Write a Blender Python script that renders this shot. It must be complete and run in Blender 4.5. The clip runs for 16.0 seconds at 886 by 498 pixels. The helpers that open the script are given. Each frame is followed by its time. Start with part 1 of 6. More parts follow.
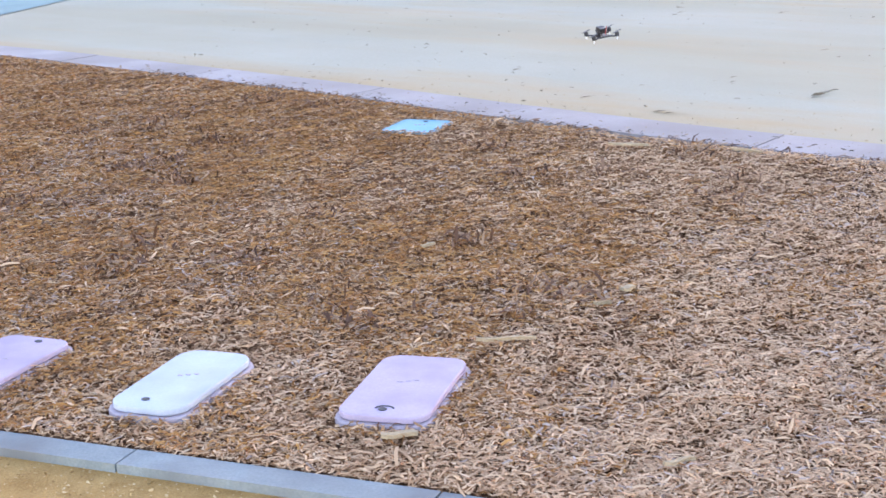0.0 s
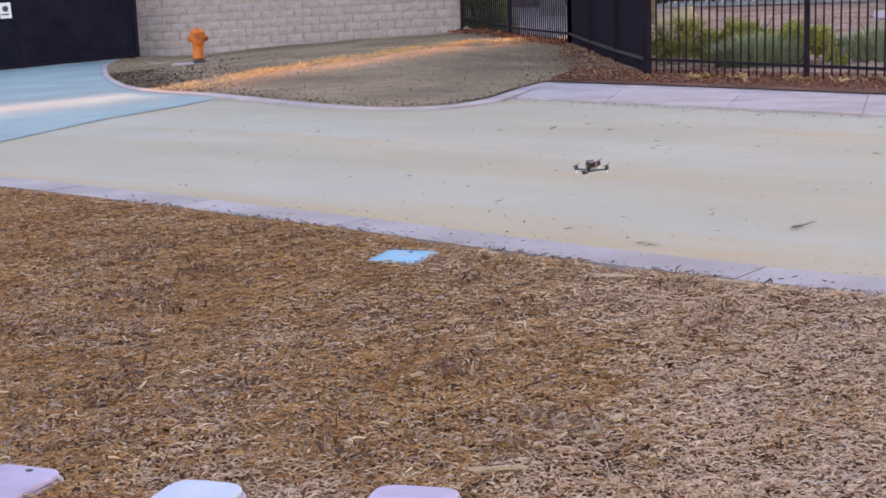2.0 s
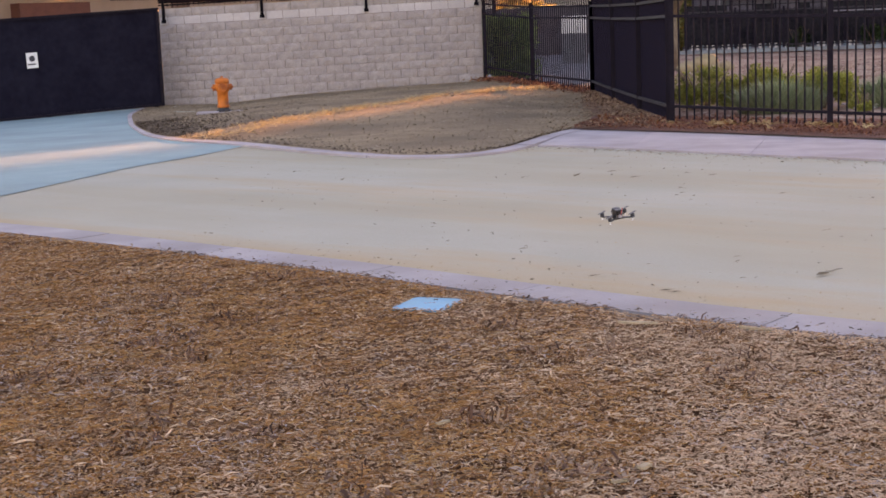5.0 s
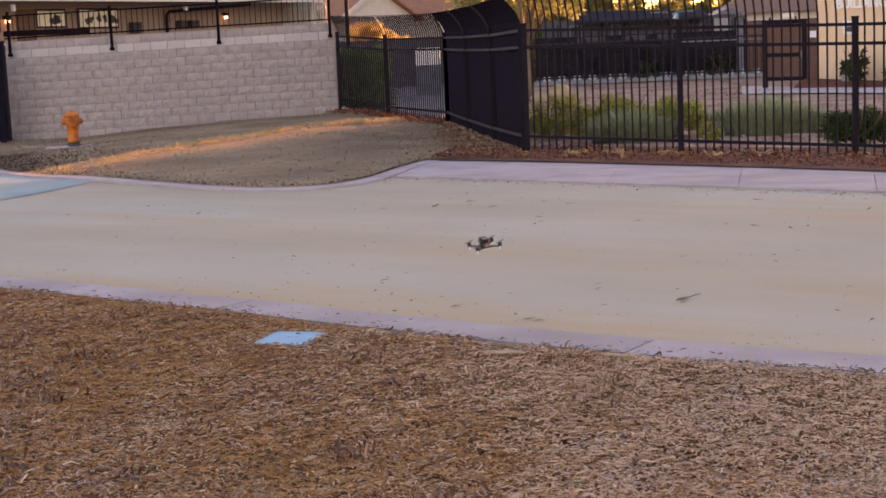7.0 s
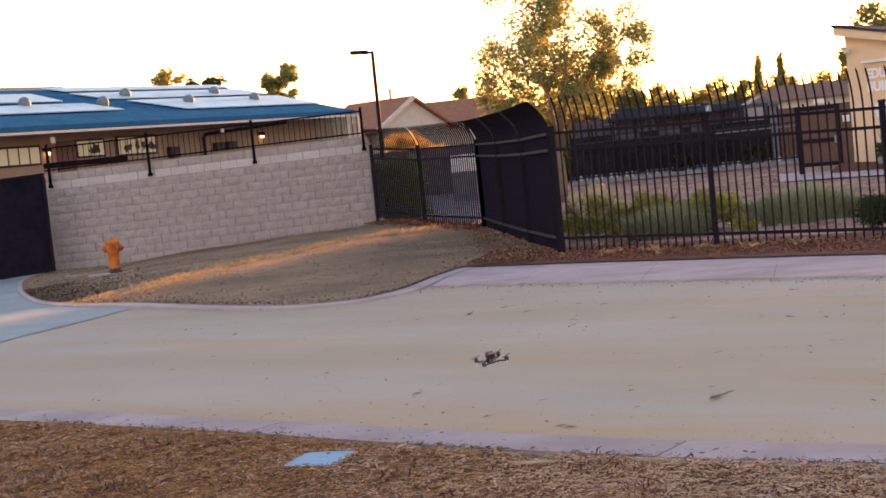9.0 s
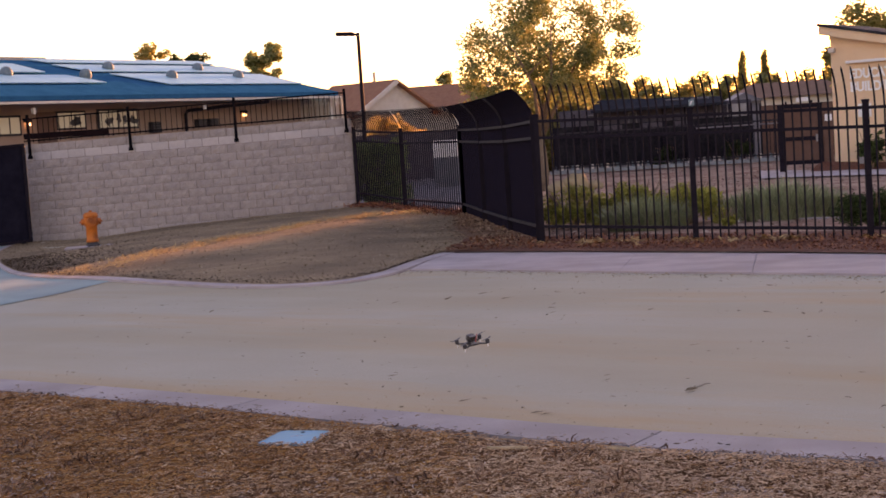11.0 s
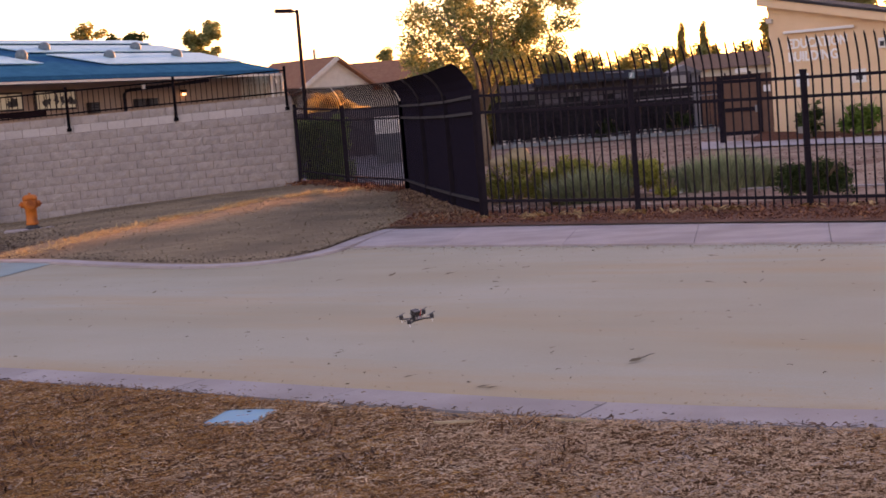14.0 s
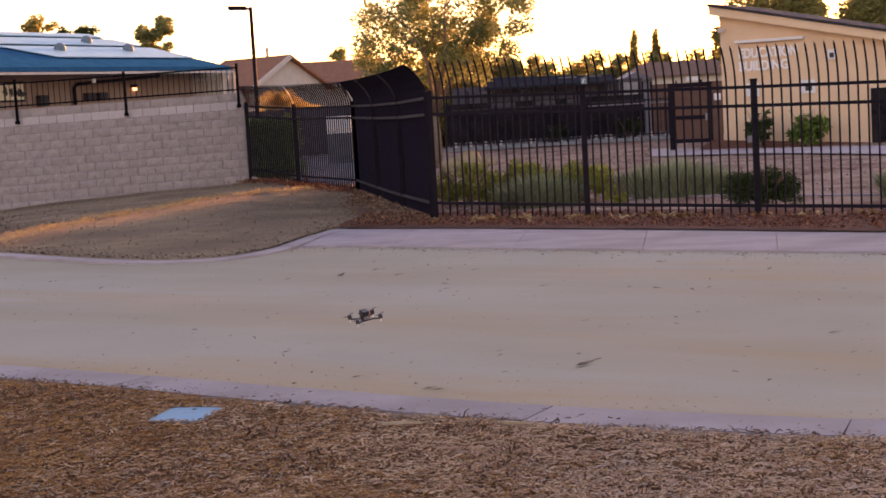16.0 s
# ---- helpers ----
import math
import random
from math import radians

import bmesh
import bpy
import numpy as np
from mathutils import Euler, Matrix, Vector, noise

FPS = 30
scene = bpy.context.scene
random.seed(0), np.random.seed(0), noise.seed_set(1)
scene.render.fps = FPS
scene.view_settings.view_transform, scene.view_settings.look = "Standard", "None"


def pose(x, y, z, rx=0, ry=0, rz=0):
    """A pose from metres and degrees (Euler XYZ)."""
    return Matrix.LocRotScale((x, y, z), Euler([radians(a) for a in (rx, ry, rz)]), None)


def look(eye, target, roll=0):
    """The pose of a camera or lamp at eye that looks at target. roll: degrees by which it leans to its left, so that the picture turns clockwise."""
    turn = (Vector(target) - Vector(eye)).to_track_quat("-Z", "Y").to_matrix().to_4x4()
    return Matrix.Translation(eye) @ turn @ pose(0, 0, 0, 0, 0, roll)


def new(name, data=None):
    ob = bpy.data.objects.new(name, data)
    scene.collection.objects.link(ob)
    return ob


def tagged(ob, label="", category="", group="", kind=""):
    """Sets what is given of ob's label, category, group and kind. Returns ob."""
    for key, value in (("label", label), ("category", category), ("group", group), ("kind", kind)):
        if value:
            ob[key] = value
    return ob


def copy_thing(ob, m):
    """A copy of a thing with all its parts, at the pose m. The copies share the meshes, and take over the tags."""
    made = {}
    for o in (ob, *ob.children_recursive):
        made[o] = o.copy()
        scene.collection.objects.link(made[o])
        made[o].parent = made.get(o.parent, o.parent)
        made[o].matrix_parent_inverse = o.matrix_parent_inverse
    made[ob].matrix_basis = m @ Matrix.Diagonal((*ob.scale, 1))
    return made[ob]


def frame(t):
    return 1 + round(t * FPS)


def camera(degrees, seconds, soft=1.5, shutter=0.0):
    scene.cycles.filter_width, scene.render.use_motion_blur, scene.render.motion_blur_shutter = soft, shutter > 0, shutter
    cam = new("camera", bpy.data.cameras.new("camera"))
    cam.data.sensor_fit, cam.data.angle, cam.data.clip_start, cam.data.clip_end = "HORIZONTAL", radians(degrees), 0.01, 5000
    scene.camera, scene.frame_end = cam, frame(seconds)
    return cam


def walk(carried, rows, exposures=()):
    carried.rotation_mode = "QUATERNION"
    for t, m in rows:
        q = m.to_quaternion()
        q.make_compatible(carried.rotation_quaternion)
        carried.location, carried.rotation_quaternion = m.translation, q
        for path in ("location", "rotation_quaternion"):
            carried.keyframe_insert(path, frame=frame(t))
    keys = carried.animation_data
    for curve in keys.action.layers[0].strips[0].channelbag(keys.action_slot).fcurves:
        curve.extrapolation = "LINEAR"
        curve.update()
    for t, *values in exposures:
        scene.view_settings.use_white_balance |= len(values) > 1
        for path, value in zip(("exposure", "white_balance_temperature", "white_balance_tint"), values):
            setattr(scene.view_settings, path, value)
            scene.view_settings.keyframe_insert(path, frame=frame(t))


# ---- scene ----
cam = camera(33.0, 16.0, soft=1.66)
PATH = [
    (0, (0.024, -0.015, 1.582), (-0.764, 4.734, 0.233), -2.40),
    (0.5, (0.015, -0.054, 1.586), (-0.762, 4.746, 0.419), -2.34),
    (1, (-0.014, -0.073, 1.594), (-0.720, 4.779, 0.615), -1.99),
    (1.5, (-0.021, -0.084, 1.598), (-0.701, 4.779, 0.658), -2.06),
    (2, (-0.022, -0.077, 1.597), (-0.727, 4.785, 0.667), -1.97),
    (2.5, (-0.024, -0.073, 1.600), (-0.753, 4.788, 0.682), -1.87),
    (3, (-0.020, -0.070, 1.601), (-0.762, 4.790, 0.688), -2.02),
    (3.5, (-0.023, -0.074, 1.601), (-0.785, 4.785, 0.699), -1.98),
    (3.7, (-0.026, -0.075, 1.600), (-0.798, 4.783, 0.707), -2.11),
    (5.8, (-0.031, -0.081, 1.600), (-0.795, 4.810, 0.898), -2.34),
    (6, (-0.031, -0.079, 1.600), (-0.732, 4.822, 0.907), -2.19),
    (6.5, (-0.044, -0.042, 1.593), (-0.569, 4.885, 0.928), -2.31),
    (7, (-0.070, -0.011, 1.588), (-0.371, 4.933, 0.902), -2.41),
    (7.5, (-0.052, 0.021, 1.583), (-0.240, 4.962, 0.836), -3.13),
    (8, (0.028, 0.012, 1.591), (-0.280, 4.960, 0.937), -3.63),
    (8.5, (0.077, 0.012, 1.605), (-0.333, 4.975, 1.152), -5.33),
    (8.7, (0.069, 0.017, 1.614), (-0.369, 4.987, 1.287), -5.83),
    (10.8, (0.061, 0.032, 1.602), (-0.313, 5.005, 1.242), -4.13),
    (11, (0.045, 0.035, 1.600), (-0.322, 5.007, 1.219), -3.77),
    (11.5, (0.037, 0.033, 1.600), (-0.327, 5.001, 1.160), -3.48),
    (12, (0.030, 0.036, 1.595), (-0.319, 4.999, 1.101), -3.15),
    (12.5, (0.031, 0.061, 1.590), (-0.261, 5.022, 1.038), -3.00),
    (13, (0.038, 0.055, 1.589), (-0.198, 5.017, 1.018), -3.30),
    (13.5, (0.048, 0.050, 1.593), (-0.132, 5.019, 1.067), -3.92),
    (14, (0.048, 0.040, 1.596), (-0.138, 5.014, 1.122), -4.64),
    (14.5, (0.033, 0.034, 1.598), (-0.257, 5.003, 1.124), -3.90),
    (15, (0.036, 0.042, 1.598), (-0.238, 5.012, 1.126), -3.38),
    (15.5, (0.039, 0.044, 1.595), (-0.110, 5.020, 1.122), -3.11),
    (16, (0.046, 0.042, 1.594), (0.029, 5.018, 1.114), -3.32),
]
# the clip's camera darkens its picture as the bright sky comes into view
EXPOSURES = [
    (0.0, 3.5, 7300, 36), (1.0, 3.2, 7700, 40), (2.0, 3.07, 8000, 42), (3.7, 2.95, 8300, 44), (5.8, 2.73, 8800, 47), (6.5, 2.65, 8950, 49),
    (7.0, 2.57, 9050, 52), (8.5, 2.53, 9050, 50), (10.8, 2.05, 8850, 57), (12.5, 2.17, 8600, 61), (16.0, 2.15, 8950, 59),
]
walk(cam, [(t, look(eye, target, roll)) for t, eye, target, roll in PATH], exposures=EXPOSURES)

# ---- light: low sun behind the place, cool sky overhead ----
SUN_WAY = Vector((0.39, 0.917, 0.0)).normalized()
SUN_ELEV = radians(4.5)
world = bpy.data.worlds.new("world")
scene.world = world
world.use_nodes = True
wn = world.node_tree.nodes
sky = wn.new("ShaderNodeTexSky")
sky.sky_type = "NISHITA"
sky.sun_disc = False
sky.sun_elevation = SUN_ELEV
sky.sun_rotation = math.atan2(SUN_WAY.x, SUN_WAY.y)
sky.altitude = 50
sky.air_density = 0.95
sky.dust_density = 0.5
sky.ozone_density = 1.6
wn["Background"].inputs["Strength"].default_value = 0.15
world.node_tree.links.new(sky.outputs[0], wn["Background"].inputs["Color"])
sun = new("sun", bpy.data.lights.new("sun", "SUN"))
sun.data.energy = 5.0
sun.data.angle = radians(0.5)
sun.data.color = (1.0, 0.53, 0.21)
sun.matrix_world = look((0, 0, 30), Vector((0, 0, 30)) - SUN_WAY * math.cos(SUN_ELEV) - Vector((0, 0, math.sin(SUN_ELEV))))


# ---- materials ----
def mat(name, c1, c2, scale=6.0, rough=0.85, bump=0.2, fine=60.0, metal=0.0, rnd=0.0, island=0.0, stain=None, stain_scale=0.6, dist=0.02, spec=0.5, stretch=None, sand=None):
    """Two-scale noise between two colours, with bump; optional stains and variation by object or by island."""
    m = bpy.data.materials.new(name)
    m.use_nodes = True
    nt = m.node_tree
    n, l = nt.nodes, nt.links
    b = n["Principled BSDF"]
    geo = n.new("ShaderNodeNewGeometry")
    n1 = n.new("ShaderNodeTexNoise")
    n1.inputs["Scale"].default_value = scale
    n1.inputs["Detail"].default_value = 4
    n2 = n.new("ShaderNodeTexNoise")
    n2.inputs["Scale"].default_value = fine
    n2.inputs["Detail"].default_value = 5
    for q in (n1, n2):
        l.new(geo.outputs["Position"], q.inputs["Vector"])
    mix = n.new("ShaderNodeMix")
    mix.data_type = "FLOAT"
    mix.inputs[0].default_value = 0.5
    l.new(n1.outputs["Fac"], mix.inputs[2])
    l.new(n2.outputs["Fac"], mix.inputs[3])
    ramp = n.new("ShaderNodeValToRGB")
    ramp.color_ramp.elements[0].position, ramp.color_ramp.elements[1].position = 0.36, 0.64
    ramp.color_ramp.elements[0].color, ramp.color_ramp.elements[1].color = (*c1, 1), (*c2, 1)
    l.new(mix.outputs[0], ramp.inputs[0])
    col = ramp.outputs[0]
    if stain:
        n3 = n.new("ShaderNodeTexNoise")
        n3.inputs["Scale"].default_value = stain_scale
        n3.inputs["Detail"].default_value = 6
        if stretch:
            mp = n.new("ShaderNodeMapping")
            mp.vector_type = "POINT"
            mp.inputs["Scale"].default_value = (stretch[1], stretch[2], 1)
            rot = n.new("ShaderNodeVectorRotate")
            rot.rotation_type = "Z_AXIS"
            rot.inputs["Angle"].default_value = radians(stretch[0])
            l.new(geo.outputs["Position"], rot.inputs["Vector"])
            l.new(rot.outputs[0], mp.inputs["Vector"])
            l.new(mp.outputs[0], n3.inputs["Vector"])
        else:
            l.new(geo.outputs["Position"], n3.inputs["Vector"])
        r3 = n.new("ShaderNodeValToRGB")
        r3.color_ramp.elements[0].position, r3.color_ramp.elements[1].position = 0.42, 0.66
        l.new(n3.outputs["Fac"], r3.inputs[0])
        mx = n.new("ShaderNodeMix")
        mx.data_type = "RGBA"
        l.new(r3.outputs[0], mx.inputs[0])
        l.new(col, mx.inputs[6])
        mx.inputs[7].default_value = (*stain, 1)
        col = mx.outputs[2]
    if sand:
        n4 = n.new("ShaderNodeTexNoise")
        n4.inputs["Scale"].default_value = 1.3
        n4.inputs["Detail"].default_value = 8
        n4.inputs["Roughness"].default_value = 0.7
        l.new(mp.outputs[0] if stretch else geo.outputs["Position"], n4.inputs["Vector"])
        r4 = n.new("ShaderNodeMapRange")
        r4.inputs[1].default_value, r4.inputs[2].default_value = 0.5, 0.72
        r4.inputs[3].default_value, r4.inputs[4].default_value = 0.0, 0.85
        # drifted thickest along the mow strip
        along = n.new("ShaderNodeVectorMath")
        along.operation = "DOT_PRODUCT"
        along.inputs[1].default_value = (0.64, 1, 0)
        l.new(geo.outputs["Position"], along.inputs[0])
        drift = n.new("ShaderNodeMapRange")
        drift.inputs[1].default_value, drift.inputs[2].default_value = 7.9, 9.1
        drift.inputs[3].default_value, drift.inputs[4].default_value = 0.165, 0.0
        l.new(along.outputs["Value"], drift.inputs[0])
        heap = n.new("ShaderNodeMath")
        l.new(n4.outputs["Fac"], heap.inputs[0])
        l.new(drift.outputs[0], heap.inputs[1])
        l.new(heap.outputs[0], r4.inputs[0])
        mx4 = n.new("ShaderNodeMix")
        mx4.data_type = "RGBA"
        l.new(r4.outputs[0], mx4.inputs[0])
        l.new(col, mx4.inputs[6])
        mx4.inputs[7].default_value = (*sand, 1)
        col = mx4.outputs[2]
    if rnd or island:
        if rnd:
            src = n.new("ShaderNodeObjectInfo").outputs["Random"]
        else:
            src = geo.outputs["Random Per Island"]
        mr = n.new("ShaderNodeMapRange")
        mr.inputs[3].default_value, mr.inputs[4].default_value = 1 - (rnd or island), 1 + (rnd or island)
        l.new(src, mr.inputs[0])
        hs = n.new("ShaderNodeHueSaturation")
        l.new(mr.outputs[0], hs.inputs["Value"])
        l.new(col, hs.inputs["Color"])
        col = hs.outputs[0]
    l.new(col, b.inputs["Base Color"])
    b.inputs["Roughness"].default_value = rough
    b.inputs["Metallic"].default_value = metal
    b.inputs["Specular IOR Level"].default_value = spec
    if bump:
        bp = n.new("ShaderNodeBump")
        bp.inputs["Strength"].default_value = bump
        bp.inputs["Distance"].default_value = dist
        l.new(n2.outputs["Fac"], bp.inputs["Height"])
        l.new(bp.outputs[0], b.inputs["Normal"])
    return m


def glow(name, color, strength):
    m = bpy.data.materials.new(name)
    m.use_nodes = True
    b = m.node_tree.nodes["Principled BSDF"]
    b.inputs["Base Color"].default_value = (*color, 1)
    b.inputs["Emission Color"].default_value = (*color, 1)
    b.inputs["Emission Strength"].default_value = strength
    return m


def chip_mat(name, colors, rough=0.85, through_light=0.0, spec=0.2):
    """Wood chips and leaves: each island takes a colour of its own from the ramp."""
    m = bpy.data.materials.new(name)
    m.use_nodes = True
    n, l = m.node_tree.nodes, m.node_tree.links
    b = n["Principled BSDF"]
    geo = n.new("ShaderNodeNewGeometry")
    ramp = n.new("ShaderNodeValToRGB")
    el = ramp.color_ramp.elements
    while len(el) < len(colors):
        el.new(0.5)
    for i, c in enumerate(colors):
        el[i].position = i / (len(colors) - 1)
        el[i].color = (*c, 1)
    patch = n.new("ShaderNodeTexNoise")
    patch.inputs["Scale"].default_value = 1.9
    patch.inputs["Detail"].default_value = 5
    patch.inputs["Roughness"].default_value = 0.65
    l.new(geo.outputs["Position"], patch.inputs["Vector"])
    mr = n.new("ShaderNodeMapRange")
    mr.inputs[1].default_value, mr.inputs[2].default_value = 0.3, 0.7
    mr.inputs[3].default_value, mr.inputs[4].default_value = -0.22, 0.22
    l.new(patch.outputs["Fac"], mr.inputs[0])
    ad = n.new("ShaderNodeMath")
    l.new(geo.outputs["Random Per Island"], ad.inputs[0])
    l.new(mr.outputs[0], ad.inputs[1])
    l.new(ad.outputs[0], ramp.inputs[0])
    gr = n.new("ShaderNodeTexNoise")
    gr.inputs["Scale"].default_value = 180
    l.new(geo.outputs["Position"], gr.inputs["Vector"])
    hs = n.new("ShaderNodeHueSaturation")
    mv = n.new("ShaderNodeMapRange")
    mv.inputs[3].default_value, mv.inputs[4].default_value = 0.85, 1.15
    l.new(gr.outputs["Fac"], mv.inputs[0])
    l.new(mv.outputs[0], hs.inputs["Value"])
    l.new(ramp.outputs[0], hs.inputs["Color"])
    l.new(hs.outputs[0], b.inputs["Base Color"])
    b.inputs["Roughness"].default_value = rough
    b.inputs["Specular IOR Level"].default_value = spec
    if through_light:
        tl = n.new("ShaderNodeBsdfTranslucent")
        l.new(hs.outputs[0], tl.inputs["Color"])
        mxs = n.new("ShaderNodeMixShader")
        mxs.inputs[0].default_value = through_light
        l.new(b.outputs[0], mxs.inputs[1])
        l.new(tl.outputs[0], mxs.inputs[2])
        l.new(mxs.outputs[0], n["Material Output"].inputs["Surface"])
    return m


M_SOIL = mat("dry_soil", (0.253, 0.172, 0.105), (0.376, 0.265, 0.166), 3, 0.95, 0.6, 70, stain=(0.202, 0.140, 0.091), stain_scale=0.5, spec=0.15)
M_ROAD = mat("sandy_concrete", (0.372, 0.360, 0.291), (0.445, 0.430, 0.356), 0.6, 0.9, 0.3, 110, stain=(0.375, 0.325, 0.226), stain_scale=1.0, dist=0.006, spec=0.22, stretch=(32.5, 0.09, 0.42), sand=(0.455, 0.330, 0.194))
M_KERB = mat("lilac_concrete", (0.372, 0.316, 0.326), (0.465, 0.400, 0.409), 3, 0.9, 0.2, 90, rnd=0.05, stain=(0.335, 0.279, 0.279), stain_scale=1.2, dist=0.004)
M_KERB_NEAR = mat("dusty_lilac_concrete", (0.324, 0.291, 0.300), (0.405, 0.368, 0.376), 3, 0.9, 0.2, 90, rnd=0.05, stain=(0.291, 0.257, 0.257), stain_scale=1.2, dist=0.004)
M_DRIVE = mat("blue_grey_concrete", (0.217, 0.342, 0.351), (0.281, 0.401, 0.404), 2, 0.85, 0.2, 90, stain=(0.212, 0.307, 0.314), stain_scale=0.6, dist=0.004, spec=0.2)
M_STRIP = mat("grey_concrete_edging", (0.2, 0.24, 0.255), (0.29, 0.33, 0.345), 7, 0.9, 0.3, 120, rnd=0.05, stain=(0.18, 0.19, 0.2), stain_scale=3, dist=0.004)
M_DG = mat("decomposed_granite", (0.38, 0.205, 0.072), (0.54, 0.325, 0.13), 10, 0.95, 0.8, 170, dist=0.008, spec=0.15)
M_MULCH = mat("mulch_floor", (0.149, 0.069, 0.035), (0.297, 0.153, 0.079), 14, 0.95, 0.9, 90, stain=(0.135, 0.062, 0.035), stain_scale=0.8, spec=0.1)
M_BARK = mat("red_bark_mulch", (0.104, 0.034, 0.021), (0.224, 0.080, 0.046), 10, 0.95, 0.9, 60)
M_BARK_SOIL = mat("bark_in_soil", (0.165, 0.085, 0.055), (0.29, 0.175, 0.112), 8, 0.95, 0.9, 60, spec=0.15)
M_GARDEN = mat("garden_gravel", (0.300, 0.188, 0.138), (0.500, 0.338, 0.256), 6, 0.95, 0.8, 30, stain=(0.213, 0.100, 0.069), stain_scale=0.9, spec=0.15)
M_BLOCK = mat("split_face_block", (0.34, 0.29, 0.28), (0.45, 0.39, 0.375), 7, 0.95, 0.8, 40, rnd=0.05, dist=0.03)
M_BLOCK_LIGHT = mat("smooth_block", (0.45, 0.405, 0.405), (0.53, 0.48, 0.475), 9, 0.9, 0.3, 60, rnd=0.07, dist=0.01)
M_MORTAR = mat("mortar", (0.24, 0.2, 0.19), (0.32, 0.27, 0.26), 9, 0.95, 0.4, 60, spec=0.2)
M_IRON = mat("black_painted_iron", (0.011, 0.008, 0.013), (0.021, 0.016, 0.024), 8, 0.75, 0.05, 80, spec=0.08)
M_RAIL = mat("matt_black_railing", (0.006, 0.005, 0.007), (0.011, 0.009, 0.012), 8, 0.9, 0.05, 80, spec=0.0)
M_IRON2 = mat("worn_iron_rail", (0.022, 0.02, 0.025), (0.048, 0.045, 0.052), 8, 0.7, 0.05, 80, spec=0.15)
M_GATE = mat("black_gate_sheet", (0.005, 0.004, 0.012), (0.012, 0.011, 0.022), 2.2, 0.75, 0.4, 7, spec=0.12, dist=0.03)
M_ORANGE = mat("orange_hydrant_paint", (0.6, 0.14, 0.02), (0.72, 0.19, 0.03), 9, 0.5, 0.15, 70, stain=(0.35, 0.08, 0.02), stain_scale=5, spec=0.3)
M_BLUEROOF = mat("blue_metal_roof", (0.005, 0.1, 0.21), (0.01, 0.14, 0.275), 2, 0.95, 0.03, 20, spec=0.0)
# pale blue base is the reflected sky, painted rather than mirrored
M_SOLAR = mat("solar_sky_tint", (0.2, 0.5, 0.64), (0.27, 0.58, 0.72), 2, 0.4, 0.0, 20, spec=0.12)
M_TAN = mat("tan_stucco", (0.77, 0.53, 0.34), (0.84, 0.6, 0.4), 2, 0.9, 0.3, 60, dist=0.006)
M_BEIGE = mat("beige_stucco", (0.31, 0.215, 0.17), (0.38, 0.27, 0.215), 2, 0.9, 0.3, 60, dist=0.006)
M_TRIM = mat("pale_trim", (0.55, 0.5, 0.44), (0.65, 0.6, 0.54), 4, 0.6, 0.05, 40)
M_WHITE = mat("white_paint", (0.72, 0.72, 0.72), (0.82, 0.82, 0.82), 5, 0.5, 0.05, 50)
M_BROWN = mat("brown_perforated_metal", (0.105, 0.045, 0.030), (0.143, 0.068, 0.045), 5, 0.6, 0.1, 60)
M_MAROON = mat("maroon_paint", (0.12, 0.045, 0.035), (0.17, 0.065, 0.05), 4, 0.7, 0.1, 40, spec=0.2)
M_GREY = mat("grey_metal", (0.25, 0.25, 0.26), (0.34, 0.34, 0.35), 6, 0.45, 0.05, 50, metal=0.4)
M_VENT = mat("dull_vent_metal", (0.12, 0.185, 0.215), (0.19, 0.26, 0.29), 9, 0.7, 0.05, 50, spec=0.1)
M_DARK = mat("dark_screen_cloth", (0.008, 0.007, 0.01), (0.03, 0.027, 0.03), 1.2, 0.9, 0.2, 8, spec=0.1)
M_SHADE = mat("shaded_dark_wall", (0.03, 0.028, 0.033), (0.06, 0.055, 0.06), 2, 0.85, 0.1, 30, spec=0.15)
M_SHINGLE = mat("brown_shingle", (0.28, 0.12, 0.075), (0.38, 0.18, 0.11), 4, 0.9, 0.4, 25, spec=0.2)
M_BARKT = mat("tree_bark", (0.144, 0.096, 0.064), (0.288, 0.208, 0.144), 9, 0.95, 0.7, 50)
M_LID_PINK = mat("faded_purple_plastic", (0.42, 0.345, 0.49), (0.49, 0.41, 0.56), 6, 0.6, 0.1, 120, stain=(0.37, 0.3, 0.41), stain_scale=4, dist=0.002, spec=0.25)
M_LID_WHITE = mat("bleached_white_plastic", (0.42, 0.49, 0.63), (0.5, 0.56, 0.69), 6, 0.6, 0.1, 120, stain=(0.38, 0.42, 0.52), stain_scale=4, dist=0.002, spec=0.25)
M_LID_BLUE = mat("sky_blue_plastic", (0.076, 0.343, 0.528), (0.114, 0.405, 0.581), 6, 0.6, 0.1, 120, stain=(0.142, 0.387, 0.493), stain_scale=5, dist=0.002, spec=0.2)
M_BOX_RIM = mat("valve_box_body", (0.4, 0.34, 0.4), (0.5, 0.42, 0.47), 9, 0.7, 0.1, 80)
M_HOLE = mat("dark_socket", (0.03, 0.03, 0.035), (0.06, 0.06, 0.07), 9, 0.7, 0.0, 80)
M_CARBON = mat("carbon_frame", (0.01, 0.01, 0.012), (0.03, 0.03, 0.034), 60, 0.4, 0.1, 200)
M_RED = mat("red_plastic", (0.5, 0.05, 0.05), (0.6, 0.09, 0.08), 30, 0.4, 0.0, 100)
M_SIGN = mat("sign_white", (0.7, 0.7, 0.7), (0.8, 0.8, 0.8), 9, 0.5, 0.0, 50)
M_WARM = glow("lit_lamp", (1.0, 0.62, 0.25), 1.2)
# faint emission stands in for bright sky reflected in the school panes
M_GLOWPANE = glow("sky_glow_pane", (0.56, 0.56, 0.42), 0.03)
